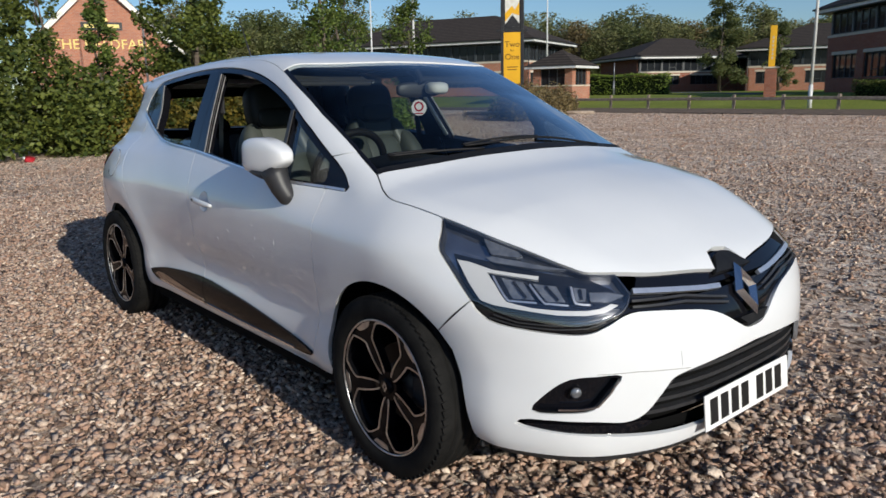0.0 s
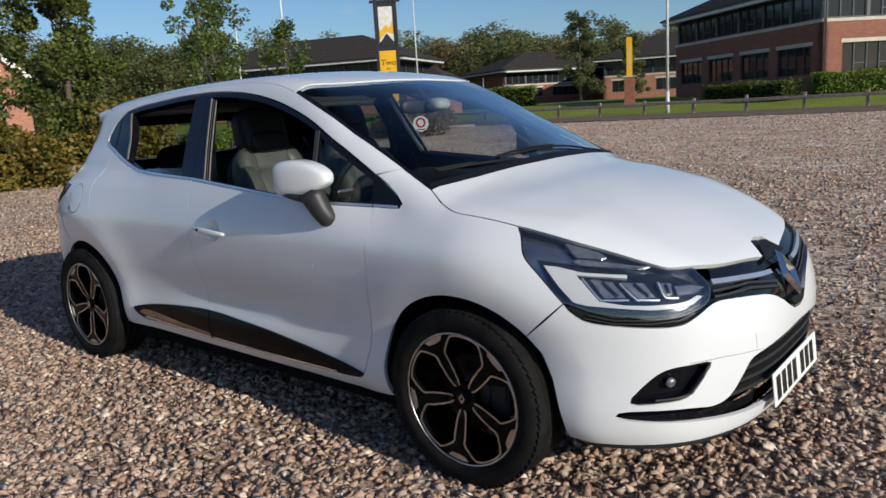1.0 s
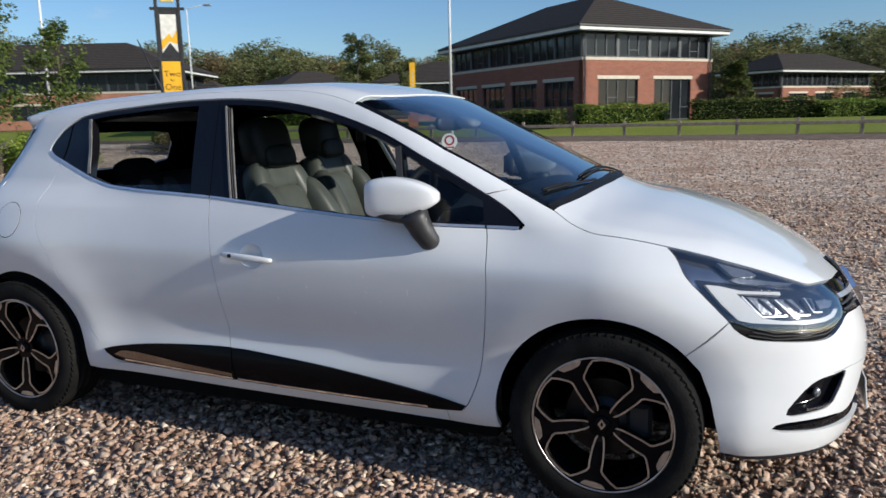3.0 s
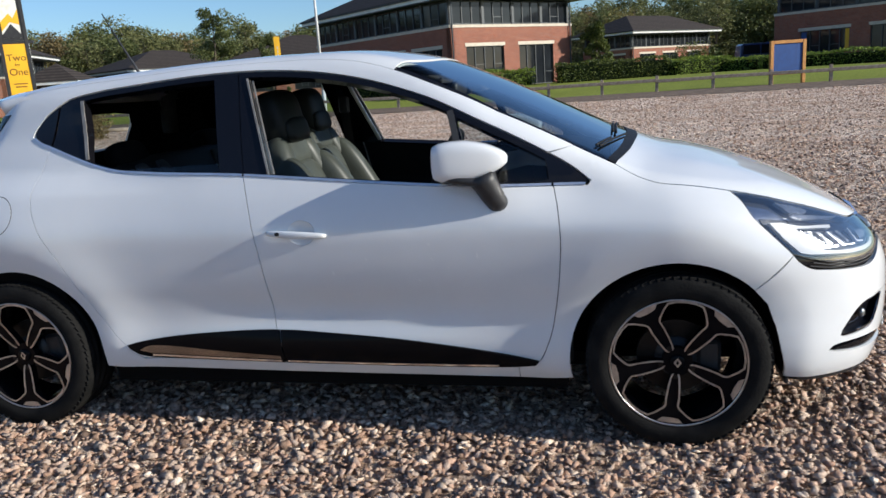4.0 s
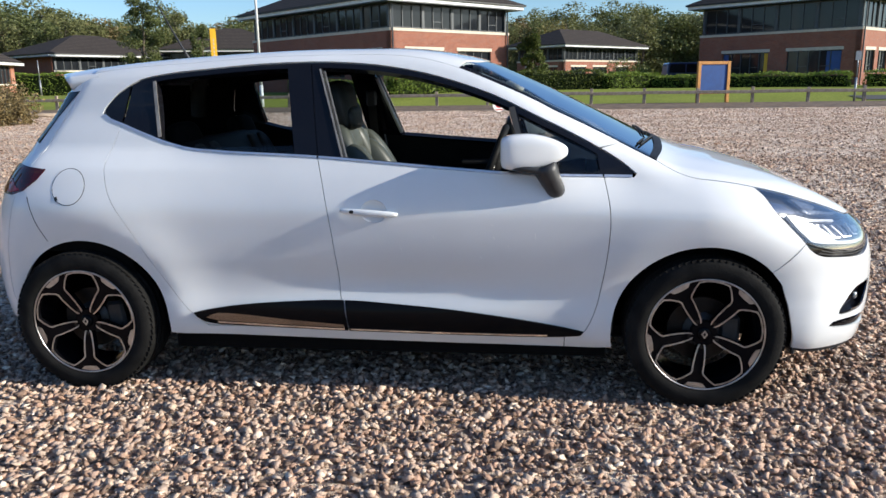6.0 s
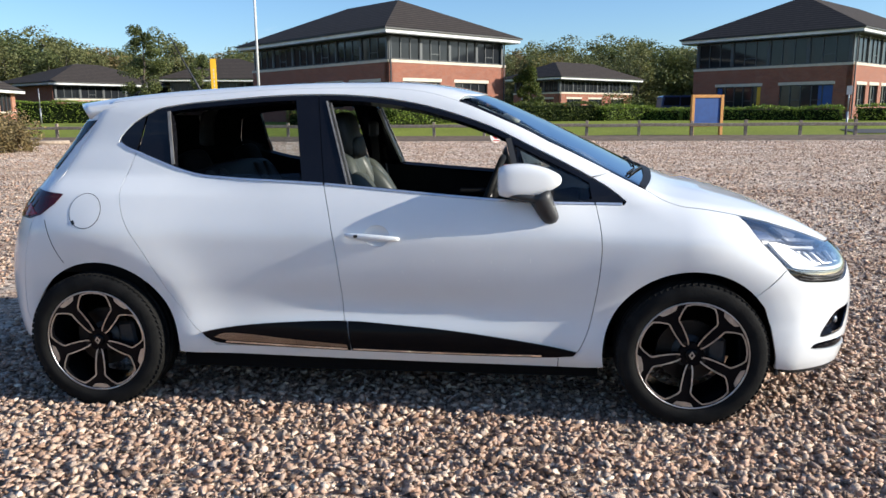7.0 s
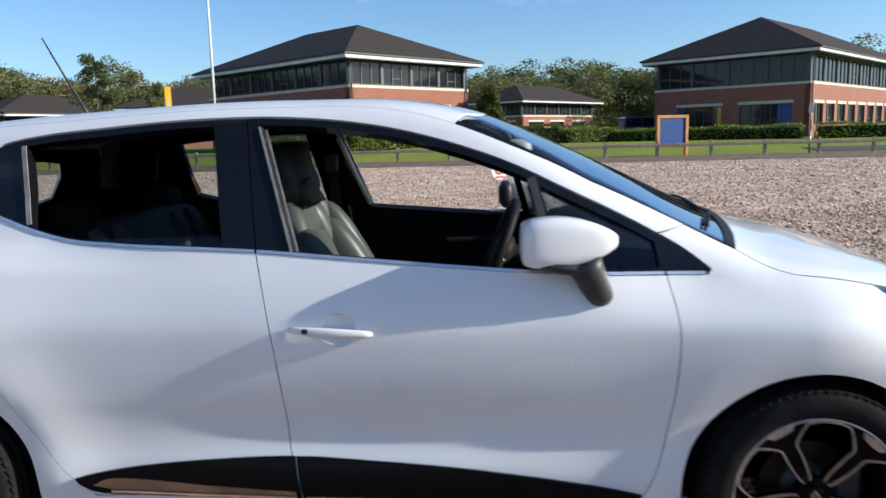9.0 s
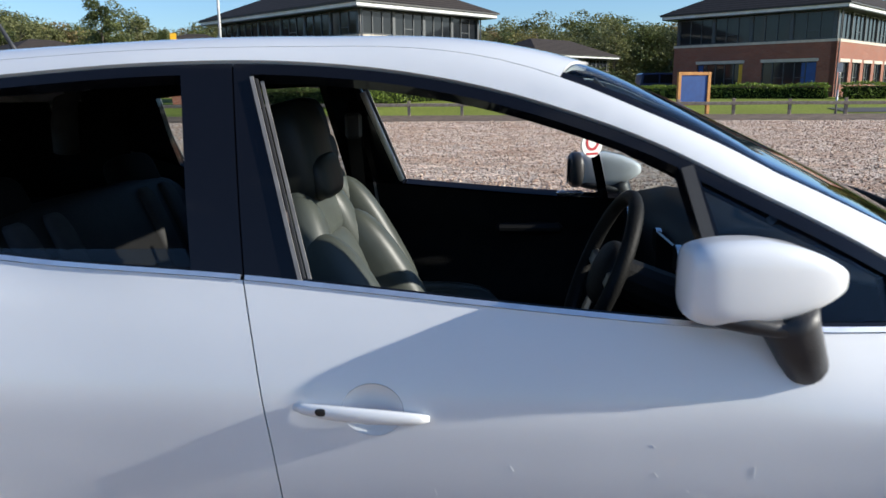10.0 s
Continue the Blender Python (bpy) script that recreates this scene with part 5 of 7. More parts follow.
    # bright machined edges along each opening
    for k, p in enumerate(petals):
        q = shrink(p, -0.0056)
        out = plate_mesh(p[:-3] + q[:-3][::-1], [], 0.0025, 0.004)
        part("machined_edge", out, SATIN, w)
        c = phase + 72 * k + 36
        patch = [pol(R * 0.975, c - 11), pol(R * 0.905, c - 8), pol(R * 0.885, c), pol(R * 0.905, c + 8), pol(R * 0.975, c + 11), pol(R * 0.982, c)]
        part("machined_patch", plate_mesh(patch, [], 0.0022, 0.004), SATIN, w)
        m = pol(0.057, c)
        bm = tube(bmesh.new(), (m[0], -0.060, m[1]), (m[0], -0.074, m[1]), 0.0105, None, 6)
        part("wheel_bolt", bm, DISC_STEEL, w)
    part("hub_cap", lathe([(0.0, -0.082), (0.022, -0.082), (0.026, -0.079), (0.028, -0.066), (0.028, -0.05)], 32), RIM_BLACK, w, "black centre cap", True)
    bm = bmesh.new()
    o, i = [(0.013, 0), (0, 0.018), (-0.013, 0), (0, -0.018)], [(0.006, 0), (0, 0.009), (-0.006, 0), (0, -0.009)]
    ov, iv = [bm.verts.new((x, -0.0835, z)) for x, z in o], [bm.verts.new((x, -0.0835, z)) for x, z in i]
    for k in range(4):
        bm.faces.new((ov[k], ov[(k + 1) % 4], iv[(k + 1) % 4], iv[k]))
    part("cap_mark", bm, SATIN, w)
    part("brake_disc", lathe([(0.06, -0.012), (0.132, -0.012), (0.132, 0.008), (0.06, 0.008)], 48), DISC_STEEL, w, "worn steel brake disc")
    part("caliper", box((0.07, -0.030, -0.06), (0.15, 0.03, 0.06), 0.012), BLACK_PLASTIC, w)
    part("hub", lathe([(0.0, -0.02), (0.07, -0.02), (0.075, 0.02), (0.075, 0.08)], 24), BLACK_PLASTIC, w, "", True)
    return w


first_wheel = build_wheel()
for k, (x, y, turn, spin) in enumerate(((1.2945, -0.752, 0, 0), (-1.2945, -0.752, 0, 7), (1.2945, 0.752, 180, 20), (-1.2945, 0.752, 180, 40))):
    m = Matrix.Translation((x, y, 0.306)) @ Matrix.Rotation(radians(turn), 4, "Z") @ Matrix.Rotation(radians(-spin), 4, "Y")
    wheel = copy_thing(first_wheel, m) if k else first_wheel
    wheel.matrix_basis = m
    wheel.parent = car


def under_body():
    for x in (1.288, -1.272):
        for s in (-1, 1):
            bm = bmesh.new()
            n = 28
            rings = []
            for y in (0.765, 0.50):
                rings.append([bm.verts.new((x + 0.372 * math.cos(radians(-12 + 204 * i / n)), s * y, 0.306 + 0.372 * math.sin(radians(-12 + 204 * i / n)))) for i in range(n + 1)])
            for i in range(n):
                bm.faces.new((rings[0][i], rings[0][i + 1], rings[1][i + 1], rings[1][i]))
            bm.faces.new(rings[1])
            part("arch_liner", bm, INSIDE_SHADE, car)
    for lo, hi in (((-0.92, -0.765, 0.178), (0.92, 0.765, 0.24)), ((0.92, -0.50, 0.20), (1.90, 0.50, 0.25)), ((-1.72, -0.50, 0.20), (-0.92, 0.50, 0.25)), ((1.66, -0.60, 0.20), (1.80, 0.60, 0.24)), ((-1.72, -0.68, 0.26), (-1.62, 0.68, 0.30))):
        part("underbody", box(lo, hi), INSIDE_SHADE, car)
    part("bulkhead", box((1.02, -0.70, 0.25), (1.06, 0.70, 0.92)), INSIDE_SHADE, car)
    for s in (-1, 1):
        part("air_deflector", box((1.655, s * 0.68 - 0.07, 0.20), (1.67, s * 0.68 + 0.07, 0.24), 0.004), BLACK_PLASTIC, car)


under_body()


# ---- rear ----
def rear_end():
    for flip in (False, True):
        lamp = [tuple(q) for q in flat("tail", on_body("side", [-1.432, -1.463, -1.528, -1.592], [0.955, 0.915, 0.867, 0.848]))]
        inner = [(lamp[-1][0] + 0.14, 0.852), (lamp[-1][0] + 0.22, 0.90), (lamp[-1][0] + 0.20, 0.955), (lamp[-1][0] + 0.06, 0.972)]
        part("tail_lamp", cut("tail", lamp + inner, step=0.02, gap=0.0, lift=0.004, rim=0.012, flip=flip), TAIL_RED, car, "dark red rear lamp")
        bright = [lamp[2], lamp[3]] + inner[:2] + [(lamp[3][0] + 0.10, 0.93), (lamp[3][0] + 0.02, 0.915)]
        part("lit_segment", cut("tail", shrink(bright, 0.010), step=0.02, gap=0.0, lift=0.0065, rim=0.004, flip=flip), LENS_RED, car, "red lamp lens")
        part("fuel_flap" if not flip else "flap_blank", cut("side", arc(-1.312, 0.886, 0.072, 0, 350, 35), step=0.02, gap=0.0, lift=0.0016, rim=0.004, flip=flip), PAINT, car)
        ribbon("side", spline([(-1.505, 0.845), (-1.47, 0.74), (-1.43, 0.655)], 4), 0.003, LINING, "shut_line", car, lift=0.0006, flip=flip, depth=0.001)
        part("flank_lining", cut("side", rail(0.86, -1.15, 30, -0.012) + [(-1.10, 0.85), (-1.05, 0.35)] + [(-1.50, 0.70), (-1.40, 1.0), (-1.28, 1.30)] + lay("top", [(x, -0.56) for x in np.linspace(-1.2, 0.30, 12)], "side"), step=0.06, lift=-0.022, rim=0, flip=flip), INSIDE_SHADE, car)
    ribbon("side", arc(-1.312, 0.886, 0.0735, -178, 178, 60), 0.0025, LINING, "flap_gap", car, lift=0.0008, depth=0.001)
    part("flap_notch", cut("side", [(-1.372, 0.842), (-1.360, 0.848), (-1.352, 0.832), (-1.362, 0.826)], step=0.008, gap=0.0, lift=0.0022, rim=0.002), INK, car)
    # roof spoiler
    bm = bmesh.new()
    ys = np.linspace(-0.575, 0.575, 25)
    tops, lows = [], []
    for u in np.linspace(0, 1, 7):
        row, under = [], []
        for y in ys:
            x = -1.26 + u * (-0.355 + 0.20 * (abs(y) / 0.575) ** 2.2)
            z = float(body_top(np.array(x), np.array(y))) - 0.035 * max(0, abs(y) / 0.575 - 0.72) ** 1.2 * 4 + 0.006 * u
            row.append(bm.verts.new((x, y, z + 0.002)))
            under.append(bm.verts.new((x + 0.02 * u, y * 0.985, z - 0.045)))
        tops.append(row)
        lows.append(under)
    for g, up in ((tops, True), (lows, False)):
        for a, b in zip(g, g[1:]):
            for i in range(len(ys) - 1):
                f = (a[i], a[i + 1], b[i + 1], b[i])
                bm.faces.new(f if up else f[::-1])
    for i in range(len(ys) - 1):
        bm.faces.new((tops[-1][i], tops[-1][i + 1], lows[-1][i + 1], lows[-1][i]))
    for a, b in zip(range(6), range(1, 7)):
        for e in (0, -1):
            bm.faces.new((tops[a][e], tops[b][e], lows[b][e], lows[a][e]))
    bmesh.ops.recalc_face_normals(bm, faces=bm.faces)
    part("roof_spoiler", bm, PAINT, car, "", True)
    hole = REAR_SCREEN + [(-a, b) for a, b in REAR_SCREEN[::-1]]
    part("rear_window", cut("tail", hole, step=0.04, gap=-0.004, lift=-0.006, rim=0.002), GLASS, car, "tinted rear window").visible_shadow = False
    for flip in (False, True):
        side = [tuple(q) for q in flat("tail", on_body("side", [-1.345, -1.40, -1.46, -1.535], [1.275, 1.222, 1.163, 1.055]))] + [(-0.735, 1.07), (-0.772, 1.19), (-0.755, 1.262)]
        part("window_edge", cut("tail", side, step=0.03, gap=0, lift=0.003, rim=0.004, flip=flip), BLACK_GLOSS, car, "black edge of the rear window")
    ant = part("aerial", sweep([(-1.10, 0.0, 1.412), (-1.125, 0, 1.46), (-1.19, 0.0, 1.58), (-1.26, 0.0, 1.715)], [0.010, 0.006, 0.004, 0.0025], 8), BLACK_PLASTIC, car, "thin black roof aerial", True)
    part("aerial_base", ellipsoid((0.045, 0.02, 0.014), 1.0, 16, 8), BLACK_PLASTIC, ant).location = (-1.10, 0, 1.415)


rear_end()


# ---- windscreen fittings and cabin ----
def cabin():
    # black cowl and wipers
    low = [(x + 0.002, y) for x, y in COWL]
    up = [(x - 0.024 - 0.020 * (1 - abs(y) / 0.69), y * 0.985) for x, y in COWL]
    cowl = part("cowl", cut("top", low + up[::-1], both=False, step=0.03, gap=0.0, lift=0.0005, rim=0.004), COWL_BLACK, car, "black plastic cowl under the windscreen")
    part("cowl_half", cut("top", [(x, -y) for x, y in low + up[::-1]], step=0.03, gap=0.0, lift=0.0005, rim=0.004), COWL_BLACK, cowl)
    for a, b, c in (((1.150, 0.44), (1.125, 0.10), (1.115, -0.30)), ((1.155, -0.24), (1.105, -0.42), (1.050, -0.60))):
        p = on_body("top", [q[0] for q in (a, b, c)], [q[1] for q in (a, b, c)])
        w = part("wiper", sweep([tuple(np.array(q) + np.array([0.0, 0, 0.005])) for q in spline([tuple(r) for r in p], 6)], 0.0045, 8), COWL_BLACK, car, "black wiper arm and blade", True)
        ends = on_body("top", np.linspace(b[0], c[0], 8) - 0.012, np.linspace(b[1], c[1], 8))
        part("blade", sweep([tuple(q + np.array([0, 0, 0.004])) for q in ends], 0.0045, 6), COWL_BLACK, w, "", True)
    edge = SCREEN_EDGE
    for flip in (False, True):
        ribbon("top", [(x, y + 0.008) for x, y in edge], 0.014, BLACK_GLOSS, "screen_border", screen, lift=-0.003, flip=flip, depth=0.001, step=0.02)
    # lining under the roof, coloured near black for its shade
    part("headlining", cut("top", [(0.33, 0.0), (0.30, -0.55), (-1.30, -0.56), (-1.38, 0.0)], both=True, step=0.08, lift=-0.024, rim=0), INSIDE_SHADE, car)
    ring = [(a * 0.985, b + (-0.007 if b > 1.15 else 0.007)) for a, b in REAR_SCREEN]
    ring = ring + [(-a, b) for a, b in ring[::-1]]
    part("tail_lining", cut("tail", [(0.0, 1.32), (-1.0, 1.31), (-1.10, 1.0), (-0.95, 0.5), (0.0, 0.30)], both=True, holes=[ring], step=0.06, lift=-0.022, rim=0), INSIDE_SHADE, car)
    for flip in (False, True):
        part("quarter_lining", cut("side", [(-1.16, 1.10), (-1.10, 0.60), (-1.46, 0.60), (-1.50, 0.95), (-1.34, 1.30), (-1.17, 1.33), (-1.235, 1.19)], step=0.05, lift=-0.024, rim=0, flip=flip), INSIDE_SHADE, car)
    # small white flecks on the driver's door
    for x, z, dx, dz in ((0.093, 0.647, 0.003, -0.012), (0.222, 0.698, 0.006, -0.009), (0.410, 0.614, 0.008, -0.010), (0.456, 0.747, 0.006, -0.005), (0.464, 0.694, 0.006, -0.009), (0.627, 0.711, 0.0, -0.022), (0.520, 0.66, 0.004, -0.004)):
        ribbon("side", [(x, z), (x + dx / 2, z + dz / 2), (x + dx, z + dz)], 0.0022, PLATE_WHITE, "scuff", front_doors[False], lift=0.0006, depth=0.0005, step=0.004)
    dash = bmesh.new()
    prof = [(1.10, 0.93), (0.98, 0.965), (0.80, 0.985), (0.70, 0.965), (0.67, 0.90), (0.70, 0.78), (0.74, 0.55), (1.02, 0.40)]
    prev = None
    for y in np.linspace(-0.68, 0.68, 23):
        lift = 0.035 * math.exp(-((y + 0.36) / 0.16) ** 2)
        ring = [dash.verts.new((x - 0.5 * lift * (z > 0.93), y, z + lift * (z > 0.93))) for x, z in prof]
        if prev:
            for i in range(len(prof) - 1):
                dash.faces.new((prev[i], ring[i], ring[i + 1], prev[i + 1]))
        prev = ring
    bmesh.ops.recalc_face_normals(dash, faces=dash.faces)
    d = part("dashboard", dash, SEAT_DARK, car, "black dashboard", True)
    part("screen", box((0.655, -0.10, 0.80), (0.668, 0.10, 0.93), 0.004), BLACK_GLOSS, d)
    for y in (-0.60, -0.12, 0.12, 0.60):
        part("vent", tube(bmesh.new(), (0.67, y, 0.90), (0.655, y, 0.90), 0.035, None, 16), CHROME, d)
    # steering wheel
    m = Matrix.Translation((0.432, -0.36, 0.925)) @ Matrix.Rotation(radians(-68), 4, "Y")
    bm = sweep([tuple(m @ Vector((0.178 * math.cos(a), 0.178 * math.sin(a), 0))) for a in (2 * math.pi * k / 40 for k in range(40))], 0.0165, 10, True)
    wheel = part("steering_wheel", bm, SEAT_DARK, car, "black leather steering wheel", True)
    part("wheel_boss", ellipsoid((0.075, 0.085, 0.035), 0.8, 20, 12), SEAT_DARK, wheel, "", True).matrix_basis = m @ Matrix.Translation((0, 0, -0.02))
    for a in (90, -90, 180):
        part("wheel_spoke", box((0.05, -0.02, -0.02), (0.175, 0.02, 0.0), 0.008, m @ Matrix.Rotation(radians(a), 4, "Z")), SATIN, wheel)
    part("column", tube(bmesh.new(), m @ Vector((0, 0, -0.02)), m @ Vector((0, 0, -0.30)), 0.05, 0.06, 14), SEAT_DARK, wheel)
    # rear-view mirror and the paper air freshener that hangs from it
    mir = part("rear_view_mirror", ellipsoid((0.018, 0.115, 0.034), 0.6, 24, 12), BLACK_PLASTIC, car, "black rear-view mirror", True)
    mir.matrix_basis = Matrix.Translation((0.46, 0.015, 1.262)) @ Matrix.Rotation(radians(-10), 4, "Z")
    part("mirror_stalk", sweep([(0.035, 0, 0.03), (0.02, 0, 0.055), (-0.01, 0, 0.085)], 0.012, 8), BLACK_PLASTIC, mir)
    part("sensor_pod", ellipsoid((0.05, 0.05, 0.028), 0.7, 16, 10), SIGN_WHITE, mir, "pale sensor housing", True).location = (0.06, 0.06, 0.005)
    turn = Matrix.Translation((0.455, 0.018, 0)) @ Matrix.Rotation(radians(-56), 4, "Z") @ Matrix.Translation((-0.455, -0.018, 0))
    disc = tube(bmesh.new(), (0.452, 0.018, 1.181), (0.455, 0.018, 1.181), 0.036, None, 32)
    disc.transform(turn)
    tag = part("hanging_tag", disc, PLATE_WHITE, car, "round white tag with a red ring")
    ring = lathe([(0.015, 0.0), (0.023, 0.0), (0.023, 0.001), (0.015, 0.001)], 28)
    ring.transform(turn @ Matrix.Translation((0.4562, 0.018, 1.186)) @ Matrix.Rotation(radians(90), 4, "Z"))
    part("red_ring", ring, RED_PRINT, tag)
    part("print_bar", box((0.4553, -0.002, 1.152), (0.4562, 0.038, 1.158), 0, turn), RED_PRINT, tag)
    part("cord", tube(bmesh.new(), (0.454, 0.018, 1.217), (0.46, 0.016, 1.24), 0.0015, None, 5), INK, tag)
    for y in (-0.345, 0.345):
        m = Matrix.Translation((0.262, y, 1.322)) @ Matrix.Rotation(radians(21), 4, "Y")
        visor = part("sun_visor", box((-0.085, -0.185, -0.010), (0.085, 0.185, 0.010), 0.008, m, 2), LINING, car, "dark grey sun visor folded up")
        part("visor_pin", tube(bmesh.new(), m @ Vector((0.075, -0.20, 0.012)), m @ Vector((0.075, 0.20, 0.012)), 0.005, None, 8), BLACK_PLASTIC, visor)
    for flip in (False, True):
        # near-black covers over the white panel backs, coloured as in shade
        part("upper_trim", cut("side", [(x, z + 0.014) for x, z in rail(-0.95, -1.20, 10)] + [(-1.27, 1.19), (-1.35, 1.26), (-1.32, 1.333), (-1.15, 1.362), (-0.95, 1.380)], step=0.04, lift=-0.020, rim=0, flip=flip), INSIDE_SHADE, car)
        ribbon("side", rail(0.84, -1.20, 44, -0.004), 0.046, INSIDE_SHADE, "rail_trim", car, lift=-0.032, flip=flip, depth=0.004, step=0.03)
        s = 1 if flip else -1
        part("pillar_trim", sweep([(-1.335, s * 0.570, 1.12), (-1.320, s * 0.548, 1.22), (-1.295, s * 0.530, 1.30), (-1.25, s * 0.50, 1.335)], [0.045, 0.045, 0.040, 0.034], 10), LINING, car, "", True)
    # sunlight on the far window channel is painted in as plain white
    part("door_channel", sweep([(-0.262, 0.585, 1.318), (-0.236, 0.605, 1.25), (-0.192, 0.652, 1.13), (-0.146, 0.708, 1.004)], 0.011, 8), SIGN_WHITE, front_doors[True], "window channel of the far door, painted white for the sun on it", True)
    # floor and console
    part("cabin_floor", box((-1.05, -0.72, 0.25), (1.0, 0.72, 0.30)), INSIDE_SHADE, car)
    part("console", box((-0.15, -0.10, 0.30), (0.72, 0.10, 0.60), 0.03), SEAT_DARK, car)
    part("parcel_shelf", box((-1.50, -0.60, 0.93), (-1.02, 0.60, 0.95), 0.005), INSIDE_SHADE, car)


def cushion(size, m, mat, name, parent, power=0.55, label="", waist=0.0):
    bm = ellipsoid(size, power, 24, 16)
    for v in bm.verts:
        k = v.co.z / size[2]
        v.co.y *= 1 - waist * max(0, k)
    bm.transform(m)
    return part(name, bm, mat, parent, label, True)


def front_seat(y, back=0.0):
    """Seat, back with pads and bolsters, headrest on two rods."""
    lean = Matrix.Translation((-0.105 - back, y, 0.55)) @ Matrix.Rotation(radians(-19), 4, "Y")
    seat = cushion((0.26, 0.25, 0.10), Matrix.Translation((0.13 - back, y, 0.535)) @ Matrix.Rotation(radians(-6), 4, "Y"), SEAT_LEATHER, "front_seat", car, label="grey-green leather front seat, headrest coloured dark for shade")
    cushion((0.075, 0.235, 0.30), lean @ Matrix.Translation((0, 0, 0.28)), SEAT_DARK, "seat_back", seat, 0.5, "", 0.22)
    cushion((0.055, 0.140, 0.215), lean @ Matrix.Translation((0.058, 0, 0.250)), SEAT_LEATHER, "back_pad", seat, 0.5, "grey-green leather pad")
    cushion((0.050, 0.165, 0.070), lean @ Matrix.Translation((0.048, 0, 0.515)), SEAT_LEATHER, "back_pad", seat, 0.55, "grey-green leather pad")
    for s in (-1, 1):
        cushion((0.090, 0.060, 0.27), lean @ Matrix.Translation((0.112, s * 0.195, 0.215)) @ Matrix.Rotation(radians(-9), 4, "Y") @ Matrix.Rotation(radians(s * 7), 4, "X"), SEAT_LEATHER, "bolster", seat, 0.7, "grey-green leather bolster")
        cushion((0.062, 0.055, 0.12), lean @ Matrix.Translation((0.052, s * 0.145, 0.455)) @ Matrix.Rotation(radians(s * 16), 4, "X"), SEAT_LEATHER, "shoulder_pad", seat, 0.75)
        cushion((0.24, 0.05, 0.075), Matrix.Translation((0.12 - back, y + s * 0.21, 0.575)), SEAT_LEATHER, "side_roll", seat, 0.7)
    rest = Matrix.Translation((-0.255 - back, y, 1.185)) @ Matrix.Rotation(radians(-12), 4, "Y")
    cushion((0.070, 0.132, 0.118), rest, SEAT_SHADED, "headrest", seat, 0.55, "leather headrest, coloured dark for shade")
    cushion((0.022, 0.108, 0.050), rest @ Matrix.Translation((0.058, 0, -0.058)), SEAT_SHADED, "headrest_pad", seat, 0.6)
    for s in (-1, 1):
        part("headrest_rod", tube(bmesh.new(), rest @ Vector((0.0, s * 0.05, -0.17)), rest @ Vector((0.0, s * 0.05, -0.10)), 0.006, None, 8), CHROME, seat)


def rear_seat():
    lean = Matrix.Translation((-0.80, 0, 0.55)) @ Matrix.Rotation(radians(-22), 4, "Y")
    seat = cushion((0.25, 0.62, 0.11), Matrix.Translation((-0.60, 0, 0.52)), SEAT_DARK, "rear_seat", car, 0.4, "dark rear bench with pale centre panels")
    cushion((0.08, 0.62, 0.28), lean @ Matrix.Translation((0, 0, 0.25)), SEAT_DARK, "rear_back", seat, 0.4)
    for y in (-0.40, -0.25, 0.25, 0.40):
        cushion((0.03, 0.05, 0.19), lean @ Matrix.Translation((0.066, y, 0.30)), LINING, "pale_panel", seat, 0.5)
    for y in (-0.36, 0.36):
        cushion((0.05, 0.12, 0.075), lean @ Matrix.Translation((0.01, y, 0.54)), INSIDE_SHADE, "rear_headrest", seat, 0.6)


cabin()
front_seat(-0.36)
front_seat(0.36, 0.16)
rear_seat()


def seat_belt(s):
    pts = [(-0.30, s * 0.60, 1.18), (-0.29, s * 0.62, 1.0), (-0.26, s * 0.66, 0.6), (-0.25, s * 0.68, 0.35)]
    bm = bmesh.new()
    prev = None
    for p in pts:
        r = [bm.verts.new((p[0] + d, p[1], p[2])) for d in (-0.024, 0.024)]
        if prev:
            bm.faces.new((prev[0], prev[1], r[1], r[0]))
        prev = r
    bmesh.ops.solidify(bm, geom=bm.faces, thickness=0.002)
    part("seat_belt", bm, INK, car)
    part("belt_anchor", box((-0.33, s * 0.60 - 0.012, 1.16), (-0.27, s * 0.60 + 0.012, 1.25), 0.01), BLACK_PLASTIC, car)


seat_belt(-1)
seat_belt(1)


# ---- fence, signs and lamps at the edge of the car park ----
def build_fence():
    fence = empty("fence", Matrix.Translation((0, 36.5, 0)), "low weathered timber rail fence along the grass edge", "fence")
    post = None
    rng = random.Random(5)
    for i, x in enumerate(np.arange(-28.4, 24, 2.7)):
        bm = box((-0.075, -0.06, 0), (0.075, 0.06, 0.80 + rng.uniform(-0.03, 0.03)), 0.015)
        p = part("post", bm, TIMBER_DARK, fence)
        p.location = (x, 0, 0)
        p.rotation_euler = (rng.uniform(-0.02, 0.02), rng.uniform(-0.03, 0.03), 0)
        if i:
            r = part("rail", box((-1.35, -0.035, 0.50), (1.35, 0.035, 0.66), 0.012), TIMBER_DARK, fence)
            r.location = (x - 1.35, -0.09, rng.uniform(-0.015, 0.015))
            r.rotation_euler = (0, rng.uniform(-0.006, 0.006), 0)


build_fence()
sheet("verge", [(-60, 31.0), (-44, 30.2), (-31, 31.6), (-22, 29.9), (-13, 31.2), (-6, 30.2), (0, 31.5), (7, 30.1), (13, 31.4), (20, 30.3), (36, 31.2), (60, 30.5), (60, 37.4), (-60, 37.4)], 0.02, EARTH, "bare earth and dead leaves under the fence", "earth")
sheet("road", [(-70, 47), (-34, 43.5), (-22, 50), (-30, 60), (-45, 75), (-62, 74), (-48, 58), (-70, 54)], 0.03, ASPHALT, "dark asphalt service road", "road")
sheet("footpath", [(18.5, 38.5), (60, 38.5), (60, 41), (18.5, 41)], 0.03, ASPHALT, "dark asphalt path", "path")


